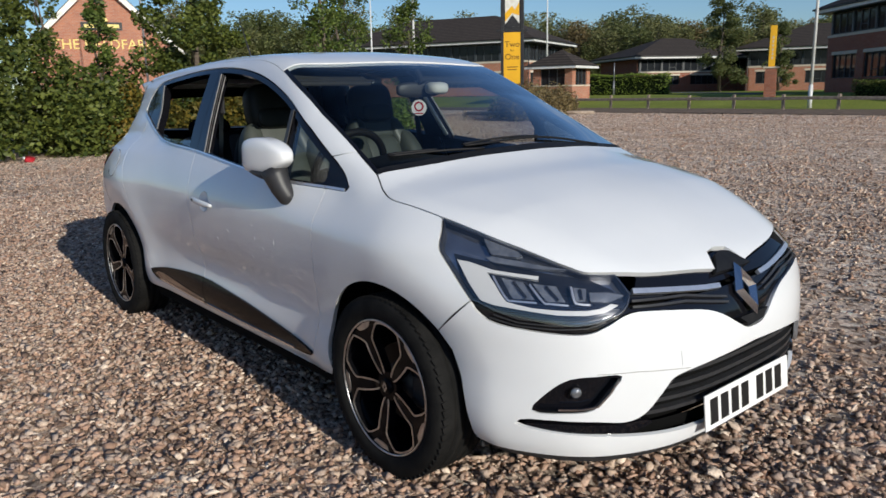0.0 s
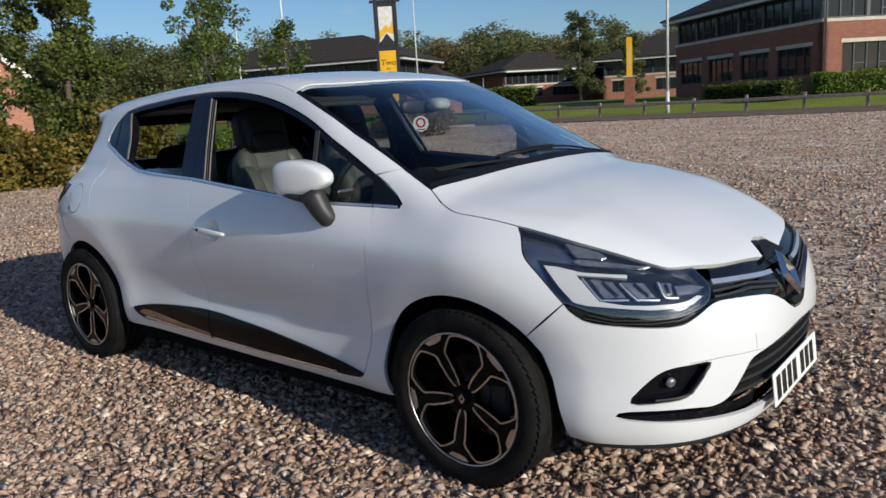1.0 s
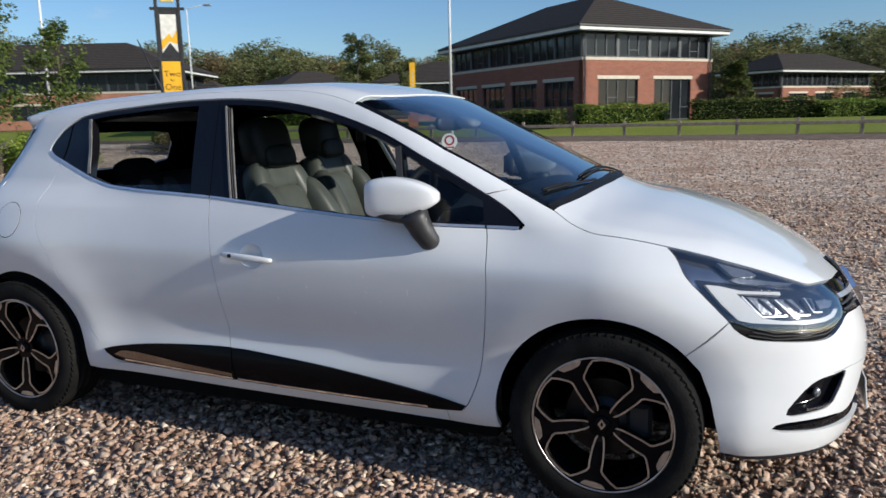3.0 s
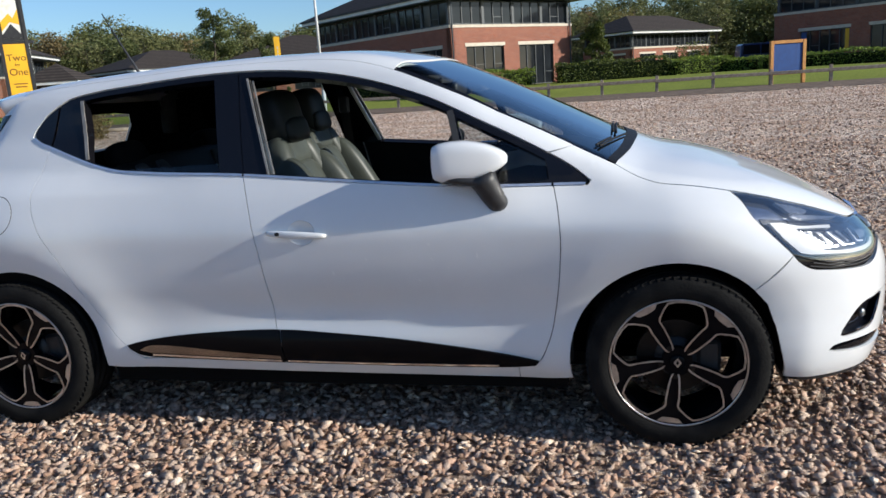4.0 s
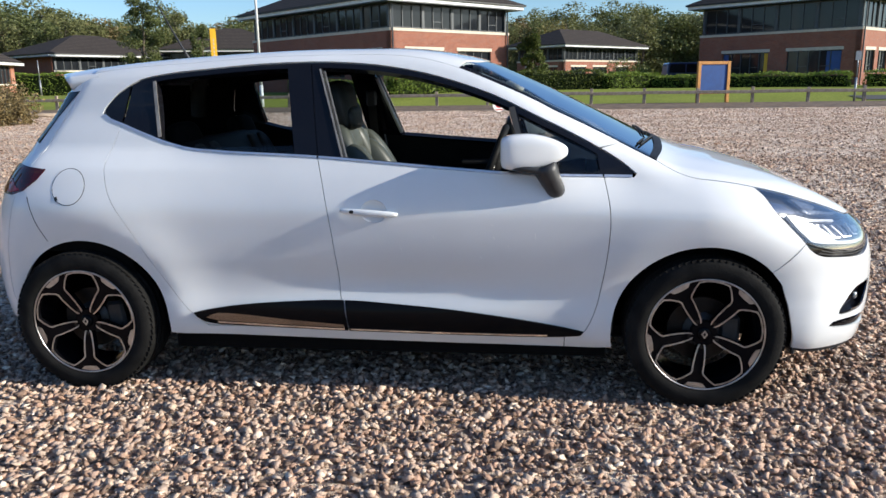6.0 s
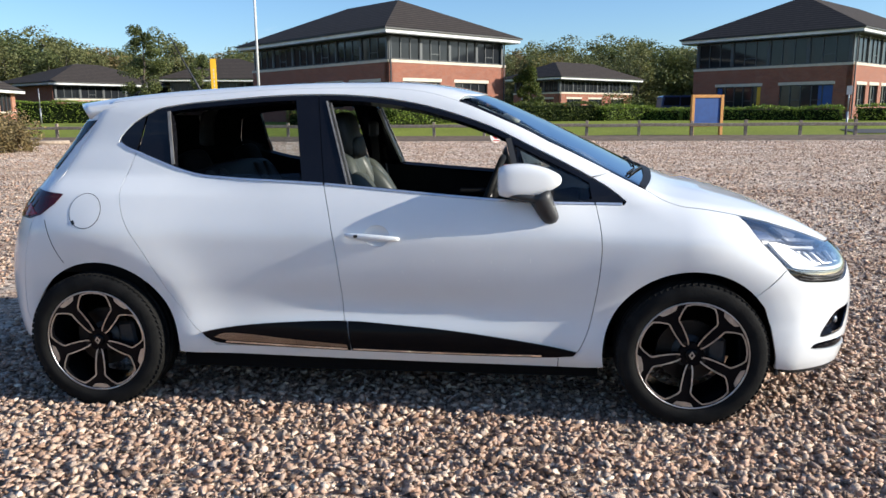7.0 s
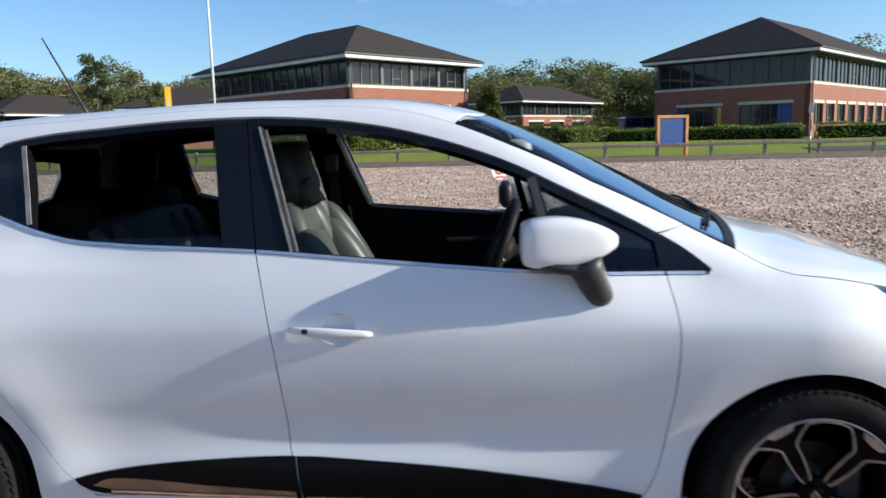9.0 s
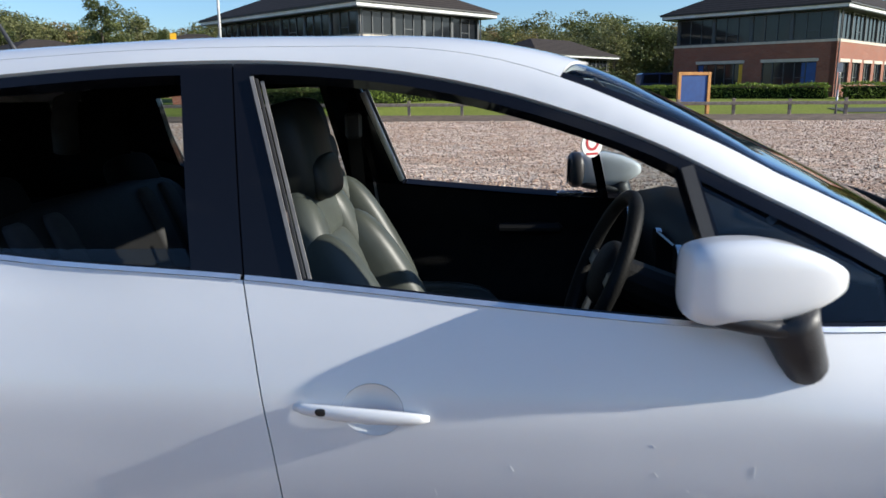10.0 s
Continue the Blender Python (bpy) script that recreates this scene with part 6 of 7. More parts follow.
def notice_board():
    m = Matrix.Translation((10.3, 37.3, 0.02)) @ Matrix.Rotation(radians(18), 4, "Z")
    b = empty("notice_board", m, "blue notice board in an orange-stained timber frame", "sign")
    part("panel", box((-0.76, -0.02, 0.55), (0.76, 0.02, 1.98)), BLIND, b, "plain blue panel")
    for x in (-0.84, 0.84):
        part("post", box((x - 0.085, -0.08, 0.0), (x + 0.085, 0.08, 2.10), 0.012), TIMBER_ORANGE, b)
    part("top_rail", box((-0.755, -0.07, 1.94), (0.755, 0.07, 2.10), 0.012), TIMBER_ORANGE, b)
    part("bottom_rail", box((-0.755, -0.06, 0.45), (0.755, 0.06, 0.57), 0.012), TIMBER_ORANGE, b)


def pole(name, x, y, h, mat, label, arm=None, r=0.075):
    p = empty(name, Matrix.Translation((x, y, rise(y))), label, "lamp post" if arm else "pole")
    bm = bmesh.new()
    tube(bm, (0, 0, 0), (0, 0, 1.2), r * 1.35, r * 1.25, 12)
    tube(bm, (0, 0, 1.2), (0, 0, h), r, r * 0.62, 12)
    part("column", bm, mat, p, smooth=True)
    if arm:
        dx, dy = arm
        pts = [(dx * t, dy * t, h - 0.05 + 0.35 * math.sin(t * 1.4)) for t in (0, 0.2, 0.45, 0.7, 1.0)]
        part("arm", sweep(pts, 0.035), mat, p, smooth=True)
        e = pts[-1]
        a = math.atan2(dy, dx)
        part("lantern", box((-0.1, -0.12, -0.09), (0.55, 0.12, 0.06), 0.04, Matrix.Translation(e) @ Matrix.Rotation(a, 4, "Z")), GREY_METAL, p)
    return p


notice_board()
pole("flagpole", -14.4, 38.4, 11.0, WHITE_METAL, "tall white pole standing on the grass", None, 0.085)
pole("street_lamp", -42, 49, 9.8, WHITE_METAL, "tall grey street lamp with a curved arm", (1.4, 0.6))
pole("street_lamp", -46, 33, 8.6, WHITE_METAL, "tall grey street lamp with a curved arm", (-1.3, -0.5))
pole("flagpole", -32, 26, 10.5, WHITE_METAL, "tall white pole behind the young trees", None)
pole("flagpole", -27.5, 8.8, 9.0, GREY_METAL, "thin grey pole before the brick gable", None, 0.05)
post = pole("sign_post", 17.2, 36.9, 2.5, GREY_METAL, "thin grey post with a small sign plate", None, 0.04)
part("plate", box((-0.14, -0.03, 2.05), (0.14, -0.02, 2.5), 0.004), GREY_METAL, post)
post = pole("sign_post", -37, 52, 2.7, GREY_METAL, "thin grey post with a small sign plate", None, 0.05)


def letters(text, size, mat, name, parent, m, depth=0.01):
    cu = bpy.data.curves.new(name, "FONT")
    cu.body, cu.size, cu.extrude, cu.align_x, cu.align_y = text, size, depth, "CENTER", "CENTER"
    ob = new("tmp_letters", cu)
    me = bpy.data.meshes.new_from_object(ob)
    bpy.data.objects.remove(ob)
    me.transform(m)
    whole = bmesh.new()
    whole.from_mesh(me)
    bpy.data.meshes.remove(me)
    seen, made = set(), []
    for v in list(whole.verts):
        if v in seen:
            continue
        todo, piece = [v], set()
        while todo:
            q = todo.pop()
            if q not in piece:
                piece.add(q)
                todo += [e.other_vert(q) for e in q.link_edges]
        seen |= piece
        one, at = bmesh.new(), {}
        for q in piece:
            at[q] = one.verts.new(q.co)
        for f in {f for q in piece for f in q.link_faces}:
            one.faces.new([at[q] for q in f.verts])
        made.append(part(name, one, mat, parent))
    whole.free()
    return made


UPRIGHT = Matrix.Rotation(radians(90), 4, "X")


def pub_sign():
    m = Matrix.Translation((-22.1, 24.0, 0)) @ Matrix.Rotation(radians(38), 4, "Z")
    s = empty("pub_sign", m, "tall black-framed pub sign, picture over a yellow offer panel", "sign")
    for x in (-0.47, 0.47):
        part("post", box((x - 0.07, -0.07, 0), (x + 0.07, 0.07, 6.75), 0.01), SIGN_BLACK, s)
    for z in (6.15, 3.97):
        part("crossbar", box((-0.72, -0.05, z - 0.06), (0.72, 0.05, z + 0.06), 0.01), SIGN_BLACK, s)
    part("yellow_panel", box((-0.40, -0.04, 1.55), (0.40, 0.04, 3.90)), YELLOW, s, "yellow panel lettered in brown")
    part("picture_panel", box((-0.40, -0.04, 4.04), (0.40, 0.04, 6.08)), SIGN_BLACK, s)
    part("picture_field", box((-0.33, -0.052, 4.14), (0.33, -0.042, 5.90)), SIGN_WHITE, s, "pale picture field")
    part("picture_hill", prism([(-0.33, 0), (0.33, 0), (0.33, 0.15), (0.02, 0.55), (-0.33, 0.12)], 0.006, Matrix.Translation((0, -0.054, 4.14)) @ UPRIGHT), SIGN_BLACK, s)
    part("picture_band", prism([(-0.33, 0.62), (0.0, 0.95), (0.12, 0.75), (0.33, 1.1), (0.33, 0.5), (0.0, 0.62), (-0.33, 0.25)], 0.006, Matrix.Translation((0, -0.054, 4.14)) @ UPRIGHT), YELLOW, s)
    part("crest", box((-0.28, -0.06, 6.42), (0.28, 0.06, 6.68), 0.03), GOLD, s, "small gilded crest")
    part("crest_band", box((-0.22, -0.066, 6.50), (0.22, -0.058, 6.57)), SIGN_BLACK, s)
    brown = material("brown_lettering", (0.13, 0.055, 0.012), rough=0.5)
    letters("Two", 0.38, brown, "letter", s, Matrix.Translation((0, -0.045, 3.35)) @ UPRIGHT, 0.004)
    letters("for", 0.16, brown, "letter", s, Matrix.Translation((0, -0.045, 3.08)) @ UPRIGHT, 0.004)
    letters("One", 0.38, brown, "letter", s, Matrix.Translation((0, -0.045, 2.78)) @ UPRIGHT, 0.004)
    for k, w in enumerate((0.5, 0.42)):
        part("small_print", box((-w / 2, -0.046, 2.30 - 0.12 * k), (w / 2, -0.041, 2.34 - 0.12 * k)), brown, s)


def totem():
    z = rise(45)
    s = empty("totem_sign", Matrix.Translation((-19.75, 44.9, z)) @ Matrix.Rotation(radians(24), 4, "Z"), "narrow yellow upright sign on a brick pier", "sign")
    part("pier", box((-0.34, -0.3, 0), (0.34, 0.3, 1.75)), BRICK, s)
    part("cap", box((-0.47, -0.35, 1.75), (0.47, 0.35, 1.85), 0.02), LINTEL, s)
    part("panel", box((-0.19, -0.06, 1.85), (0.19, 0.06, 4.35), 0.01), YELLOW, s)
    for k in range(6):
        part("lettering", box((-0.03, -0.066, 2.3 + 0.25 * k), (0.05, -0.061, 2.47 + 0.25 * k)), LINTEL, s)


pub_sign()
totem()


def timber_edging(points, label, height=0.30, post=0.42):
    """A low log rail on short stakes along the edge of the gravel."""
    e = empty("timber_edging", None, label, "edging")
    pts = [Vector((x, y, 0)) for x, y in points]
    rng = random.Random(21)
    for a, b in zip(pts, pts[1:]):
        n = max(1, round((b - a).length / 2.4))
        for k in range(n):
            p, q = a + (b - a) * (k / n), a + (b - a) * ((k + 1) / n)
            up = Vector((0, 0, height + rng.uniform(-0.02, 0.02)))
            part("log", sweep([p + up, (p + q) / 2 + up + Vector((0, 0, rng.uniform(-0.015, 0.015))), q + up], 0.075, 9), TIMBER_DARK, e, smooth=True)
            part("stake", box((-0.07, -0.07, 0), (0.07, 0.07, post), 0.012, Matrix.Translation(p) @ Matrix.Rotation(math.atan2(b.y - a.y, b.x - a.x), 4, "Z")), TIMBER_DARK, e)


timber_edging([(-14.6, 5.2), (-16.3, 7.0), (-18.6, 10.0), (-20.2, 12.6)], "low weathered log rail along the edge of the gravel")
timber_edging([(-21.5, 20.4), (-17.9, 22.0), (-16.3, 22.8)], "low weathered log rail by the road entrance")


def parked_van():
    m = Matrix.Translation((15.2, 66.0, rise(66.0))) @ Matrix.Rotation(radians(4), 4, "Z")
    v = empty("van", m, "dark blue van parked between the offices", "van")
    blue = material("blue_van_paint", (0.025, 0.05, 0.16), rough=0.3, color2=(0.02, 0.042, 0.14), scale=2, coat=0.8)
    side = [(-2.35, 0.35), (2.35, 0.35), (2.40, 0.95), (2.15, 1.10), (1.45, 1.85), (1.20, 1.96), (-2.15, 1.98), (-2.33, 1.85), (-2.42, 0.95)]
    part("body", prism(side, 1.80, Matrix.Translation((0, 0.90, 0)) @ UPRIGHT, 0.06), blue, v)
    glass = [[(1.98, 1.14), (1.36, 1.80), (0.80, 1.82), (0.80, 1.12)], [(0.68, 1.12), (0.68, 1.82), (-0.70, 1.84), (-0.70, 1.12)], [(-0.82, 1.12), (-0.82, 1.84), (-2.10, 1.84), (-2.20, 1.12)]]
    for g in glass:
        for y in (-0.905, 0.925):
            part("window", prism(g, 0.02, Matrix.Translation((0, y + 0.01, 0)) @ UPRIGHT), PANE, v)
    part("windscreen", box((-0.42, -0.78, -0.01), (0.42, 0.78, 0.01), 0, Matrix.Translation((1.80, 0, 1.48)) @ Matrix.Rotation(radians(47), 4, "Y")), PANE, v)
    part("bumper", box((2.30, -0.88, 0.30), (2.48, 0.88, 0.55), 0.04), BLACK_PLASTIC, v)
    for x in (-1.45, 1.45):
        for y in (-0.80, 0.80):
            w = part("wheel", tube(bmesh.new(), (x, y - 0.11, 0.33), (x, y + 0.11, 0.33), 0.33, None, 24), RUBBER, v)
            part("hubcap", tube(bmesh.new(), (x, y - 0.118, 0.33), (x, y + 0.118, 0.33), 0.20, None, 20), GREY_METAL, w)


parked_van()


def litter():
    """A crumpled bag lying at the foot of the shrubs."""
    rng = np.random.default_rng(77)
    bm = bmesh.new()
    bmesh.ops.create_icosphere(bm, subdivisions=2, radius=0.12)
    for q in bm.verts:
        q.co = Vector((q.co.x * 1.5, q.co.y, max(-0.05, q.co.z * 0.6))) * float(rng.uniform(0.75, 1.15))
    bag = part("litter", bm, RED_PRINT)
    bag.location = (-13.75, 1.35, 0.055)
    tagged(bag, "crumpled red and white bag on the gravel", "litter")
    part("white_patch", box((-0.05, -0.13, 0.02), (0.12, -0.10, 0.07), 0.01), PLATE_WHITE, bag)


litter()


# ---- buildings ----
def hip_roof(w, d, z, rise_by, eave):
    bm = bmesh.new()
    a = [bm.verts.new(p) for p in ((-eave, -eave, z), (w + eave, -eave, z), (w + eave, d + eave, z), (-eave, d + eave, z))]
    i = min(w, d) / 2
    r = ((i, i), (w - i, i)) if w > d else ((i, i), (i, d - i))
    b = [bm.verts.new((*q, z + rise_by)) for q in r]
    if w > d:
        fs = [(a[0], a[1], b[1], b[0]), (a[1], a[2], b[1]), (a[2], a[3], b[0], b[1]), (a[3], a[0], b[0])]
    else:
        fs = [(a[0], a[1], b[0]), (a[1], a[2], b[1], b[0]), (a[2], a[3], b[1]), (a[3], a[0], b[0], b[1])]
    for f in fs:
        bm.faces.new(f)
    bm.faces.new(a[::-1])
    return bm


def pierced(length, height, spans, thick, m):
    """A wall or frame of one piece with openings (x0, x1, z0, z1) right through it."""
    xs = sorted({0.0, length} | {q for s in spans for q in s[:2]})
    zs = sorted({0.0, height} | {max(0.0, q) for s in spans for q in s[2:]})
    bm = bmesh.new()
    grid = {}
    def at(i, k):
        if (i, k) not in grid:
            grid[i, k] = bm.verts.new((xs[i], 0, zs[k]))
        return grid[i, k]
    for i in range(len(xs) - 1):
        for k in range(len(zs) - 1):
            x, z = (xs[i] + xs[i + 1]) / 2, (zs[k] + zs[k + 1]) / 2
            if not any(a < x < b and c < z < d for a, b, c, d in spans):
                bm.faces.new((at(i, k), at(i + 1, k), at(i + 1, k + 1), at(i, k + 1)))
    r = bmesh.ops.extrude_face_region(bm, geom=list(bm.faces))
    bmesh.ops.translate(bm, verts=[g for g in r["geom"] if isinstance(g, bmesh.types.BMVert)], vec=(0, thick, 0))
    bmesh.ops.recalc_face_normals(bm, faces=bm.faces)
    bm.transform(m)
    return bm


def glazed(b, m, w, h, cols, opener=False, frame=FRAME_GREY):
    """A window in a wall: m is the pose of its lower left corner, x along the wall, y into it."""
    win = part("window", box((0, 0.06, 0), (w, 0.10, h), 0, m), PANE, b)
    t = 0.05
    part("frame", pierced(w, h, [(t, w - t, t, h - t)], 0.08, m), frame, win)
    for k in range(1, cols):
        x = w * k / cols
        part("mullion", box((x - 0.03, 0.0, t), (x + 0.03, 0.08, h - t), 0, m), frame, win)
    if opener:
        for k in range(cols):
            if k % 2:
                x = w * k / cols
                part("transom", box((x + 0.03, 0.01, h * 0.3), (x + w / cols - 0.03, 0.07, h * 0.3 + 0.05), 0, m), frame, win)
    return win


def office(corner, turn, w, d, base, brick_h, band_h, ridge, label, faces, brick=BRICK, eave=0.75):
    """A two-storey office: brick below, a recessed band of windows under deep eaves, hipped tile roof. The near corner stands at
    corner; its right-hand wall runs along turn."""
    b = empty("office_building", Matrix.Translation((*corner, base)) @ Matrix.Rotation(radians(turn), 4, "Z"), label, "building")
    t = 0.35
    top = brick_h + band_h
    # lower walls as a ring with real openings
    right, left, door = faces
    def wall(length, spans, m):
        part("wall", pierced(length, brick_h, spans, t, m), brick, b)
        for x0, x1, z0, z1 in spans:
            p = m @ Matrix.Translation((x0, 0.10, z0))
            glazed(b, p, x1 - x0, z1 - z0, max(2, round((x1 - x0) / 0.75)), True)
            part("lintel", box((x0 - 0.1, -0.03, z1), (x1 + 0.1, 0.0, z1 + 0.22), 0, m), LINTEL, b)
        part("string_course", box((-0.03, -0.04, brick_h - 0.16), (length + 0.03, -0.002, brick_h + 0.02), 0, m), LINTEL, b)
        # band of upper windows
        k = max(2, round(length / 2.9))
        for i in range(k):
            x0, x1 = 0.25 + (length - 0.5) * i / k + 0.1, 0.25 + (length - 0.5) * (i + 1) / k - 0.1
            glazed(b, m @ Matrix.Translation((x0, 0.12, brick_h + 0.06)), x1 - x0, band_h - 0.12, 3, i % 2 == 1)
        for i in range(k + 1):
            x = 0.25 + (length - 0.5) * i / k
            part("window_pier", box((x - 0.1, 0.08, brick_h + 0.02), (x + 0.1, 0.3, top), 0, m), FRAME_GREY, b)
        part("back_panel", box((0.1, 0.32, brick_h), (length - 0.1, 0.36, top), 0, m), FRAME_GREY, b)
    wall(w, right, Matrix())
    wall(d, left, Matrix.Translation((0, d, 0)) @ Matrix.Rotation(radians(-90), 4, "Z"))
    # the two walls out of sight
    part("wall", box((w - t, t, 0), (w, d, top)), brick, b)
    part("wall", box((t, d - t, 0), (w - t, d, top)), brick, b)
    part("soffit", box((-eave, -eave, top), (w + eave, d + eave, top + 0.06)), FRAME_GREY, b)
    part("fascia", box((-eave - 0.03, -eave - 0.03, top + 0.06), (w + eave + 0.03, d + eave + 0.03, top + 0.30)), FASCIA, b)
    gut = bmesh.new()
    cuboid(gut, (-eave - 0.16, -eave - 0.16, top + 0.27), (w + eave + 0.16, d + eave + 0.16, top + 0.40))
    part("gutter", gut, SIGN_BLACK, b)
    part("roof", hip_roof(w, d, top + 0.38, ridge - top - 0.38, eave + 0.2), ROOF, b)
    for x, y in ((w - 0.25, -0.12), (0.12, -0.12)):
        part("downpipe", tube(bmesh.new(), (x, y, 0), (x, y, top), 0.05, None, 8), FRAME_GREY, b)
    return b


Z0 = 0.6
office((-8.04, 45.0), 49, 11.2, 17.5, Z0, 4.10, 1.55, 8.9, "two-storey red brick office with hipped dark tile roof",
       ([(1.3, 4.6, 1.05, 2.75), (6.0, 9.3, 0.05, 2.75)], [(0.8, 4.0, 1.05, 2.7), (5.0, 8.2, 1.05, 2.7), (9.2, 12.4, 1.05, 2.7), (13.3, 16.6, 1.05, 2.7)], True))
blinds = office((23.5, 52.1), 49, 24, 12.0, Z0, 3.95, 1.95, 9.6, "two-storey red brick office with blue blinds in its windows",
       ([(1.0 + 2.6 * k, 2.9 + 2.6 * k, 0.9, 2.45) for k in range(8)], [(2.0, 5.6, 0.9, 2.5), (7.0, 10.8, 0.9, 2.5)], False))
wall_m = Matrix.Translation((0, 12.0, 0)) @ Matrix.Rotation(radians(-90), 4, "Z")
for x0, x1, m in ((2.06, 2.45, BLIND), (5.25, 5.53, YELLOW), (9.75, 10.73, BLIND)):
    part("blind", box((x0, 0.150, 0.98), (x1, 0.157, 2.42), 0, wall_m), m, blinds)
office((5.2, 91.0), 49, 16, 7.6, 0.65, 3.0, 1.5, 7.0, "low brick office beyond the hedges",
       ([(1.5, 4.5, 0.9, 2.2), (6, 9, 0.9, 2.2), (11, 14, 0.9, 2.2)], [(1.5, 3.5, 0.9, 2.2), (4.6, 6.6, 0.9, 2.2)], False), eave=1.0)
office((-45.0, 90.8), 150, 12, 15, 0.65, 2.5, 1.5, 6.9, "far low brick office under a dark hipped roof",
       ([(1.0, 4.0, 0.9, 2.0), (6, 10, 0.9, 2.0)], [(1.5, 5.5, 0.9, 2.0), (7, 11, 0.9, 2.0)], False), eave=1.0)
office((-39.6, 79.8), 22, 14, 12, 0.55, 2.8, 1.6, 7.5, "far brick office with a white fascia",
       ([(1.0, 4.0, 0.9, 2.2), (6, 10, 0.9, 2.2)], [(1.5, 5.5, 0.9, 2.2)], False), BRICK_ORANGE, 1.0)
office((-50.5, 55.6), 112, 12, 23, 0.7, 3.5, 1.75, 8.7, "long brick office with a broad dark roof",
       ([(1.0, 4.0, 0.9, 2.3), (6, 10, 0.9, 2.3)], [(1.5, 5.5, 0.9, 2.3), (7.5, 11.5, 0.9, 2.3), (13.5, 17.5, 0.9, 2.3), (18.5, 22, 0.9, 2.3)], False), BRICK_ORANGE, 1.1)


def gatehouse():
    b = empty("gatehouse", Matrix.Translation((-33.0, 41.6, 0.45)) @ Matrix.Rotation(radians(105), 4, "Z"), "small brick gatehouse with a pyramid tile roof", "building")
    w, h = 3.2, 2.3
    for k in range(4):
        m = Matrix.Translation((w / 2, w / 2, 0)) @ Matrix.Rotation(radians(90 * k), 4, "Z") @ Matrix.Translation((-w / 2, -w / 2, 0))
        part("wall", pierced(w - 0.25, h, [(0.6, w - 0.6, 1.0, h - 0.02)], 0.25, m), BRICK_ORANGE, b)
        part("sill", box((0.0, -0.05, 1.0), (w, 0.0, 1.1), 0, m), LINTEL, b)
        glazed(b, m @ Matrix.Translation((0.6, 0.08, 1.0)), w - 1.2, h - 1.0, 3)
    part("fascia", box((-0.5, -0.5, h), (w + 0.5, w + 0.5, h + 0.18)), FASCIA, b)
    part("roof", hip_roof(w, w + 0.01, h + 0.18, 1.25, 0.55), ROOF, b)


gatehouse()


def pub():
    """The gable end of a brick pub behind the shrubs."""
    m = Matrix.Translation((-40.5, 7.6, 0)) @ Matrix.Rotation(radians(72), 4, "Z")
    b = empty("pub", m, "brick pub gable with white bargeboards and gilt lettering", "building")
    w, d, e, a = 7.0, 12.0, 3.9, 7.3
    bm = bmesh.new()
    pts = [(0, 0), (w, 0), (w, e), (w / 2, a), (0, e)]
    lo = [bm.verts.new((x, 0, z)) for x, z in pts]
    hi = [bm.verts.new((x, d, z)) for x, z in pts]
    bm.faces.new(lo)
    bm.faces.new(hi[::-1])
    for i in range(5):
        bm.faces.new((lo[i], hi[i], hi[(i + 1) % 5], lo[(i + 1) % 5]))
    bmesh.ops.recalc_face_normals(bm, faces=bm.faces)
    part("wall", bm, BRICK_ORANGE, b)
    for s in (-1, 1):
        ang = math.atan2(a - e, w / 2)
        run = math.hypot(a - e, w / 2) + 0.7
        mm = Matrix.Translation((w / 2, 0, a + 0.1)) @ Matrix.Rotation(s * ang, 4, "Y")
        if s < 0:
            part("bargeboard", box((-run, -0.30, -0.16), (0, -0.24, 0.10), 0, mm), SIGN_WHITE, b, "white painted bargeboard")
            part("roof", box((-run, -0.24, 0.02), (0, d + 0.3, 0.14), 0, mm), ROOF, b)
        else:
            part("bargeboard", box((0, -0.30, -0.16), (run, -0.24, 0.10), 0, mm), SIGN_WHITE, b, "white painted bargeboard")
            part("roof", box((0, -0.24, 0.02), (run, d + 0.3, 0.14), 0, mm), ROOF, b)
    letters("THE FIELDFARE", 0.72, GOLD, "letter", b, Matrix.Translation((w / 2, -0.04, 4.0)) @ UPRIGHT, 0.02)
    part("signboard", box((w / 2 - 1.0, -0.06, 4.75), (w / 2 + 1.0, -0.01, 5.15), 0.01), SIGN_BLACK, b)
    part("sign_bars", box((w / 2 - 0.85, -0.08, 4.86), (w / 2 + 0.85, -0.061, 5.04)), GOLD, b)
    part("crest", prism([(-0.35, 0), (0.35, 0), (0.2, 0.3), (0, 0.5), (-0.2, 0.3)], 0.04, Matrix.Translation((w / 2, -0.02, 5.2)) @ UPRIGHT), GOLD, b)
    part("floodlight", box((w / 2 - 0.2, -0.2, 6.1), (w / 2 + 0.2, 0.0, 6.5), 0.03), SIGN_BLACK, b)


pub()


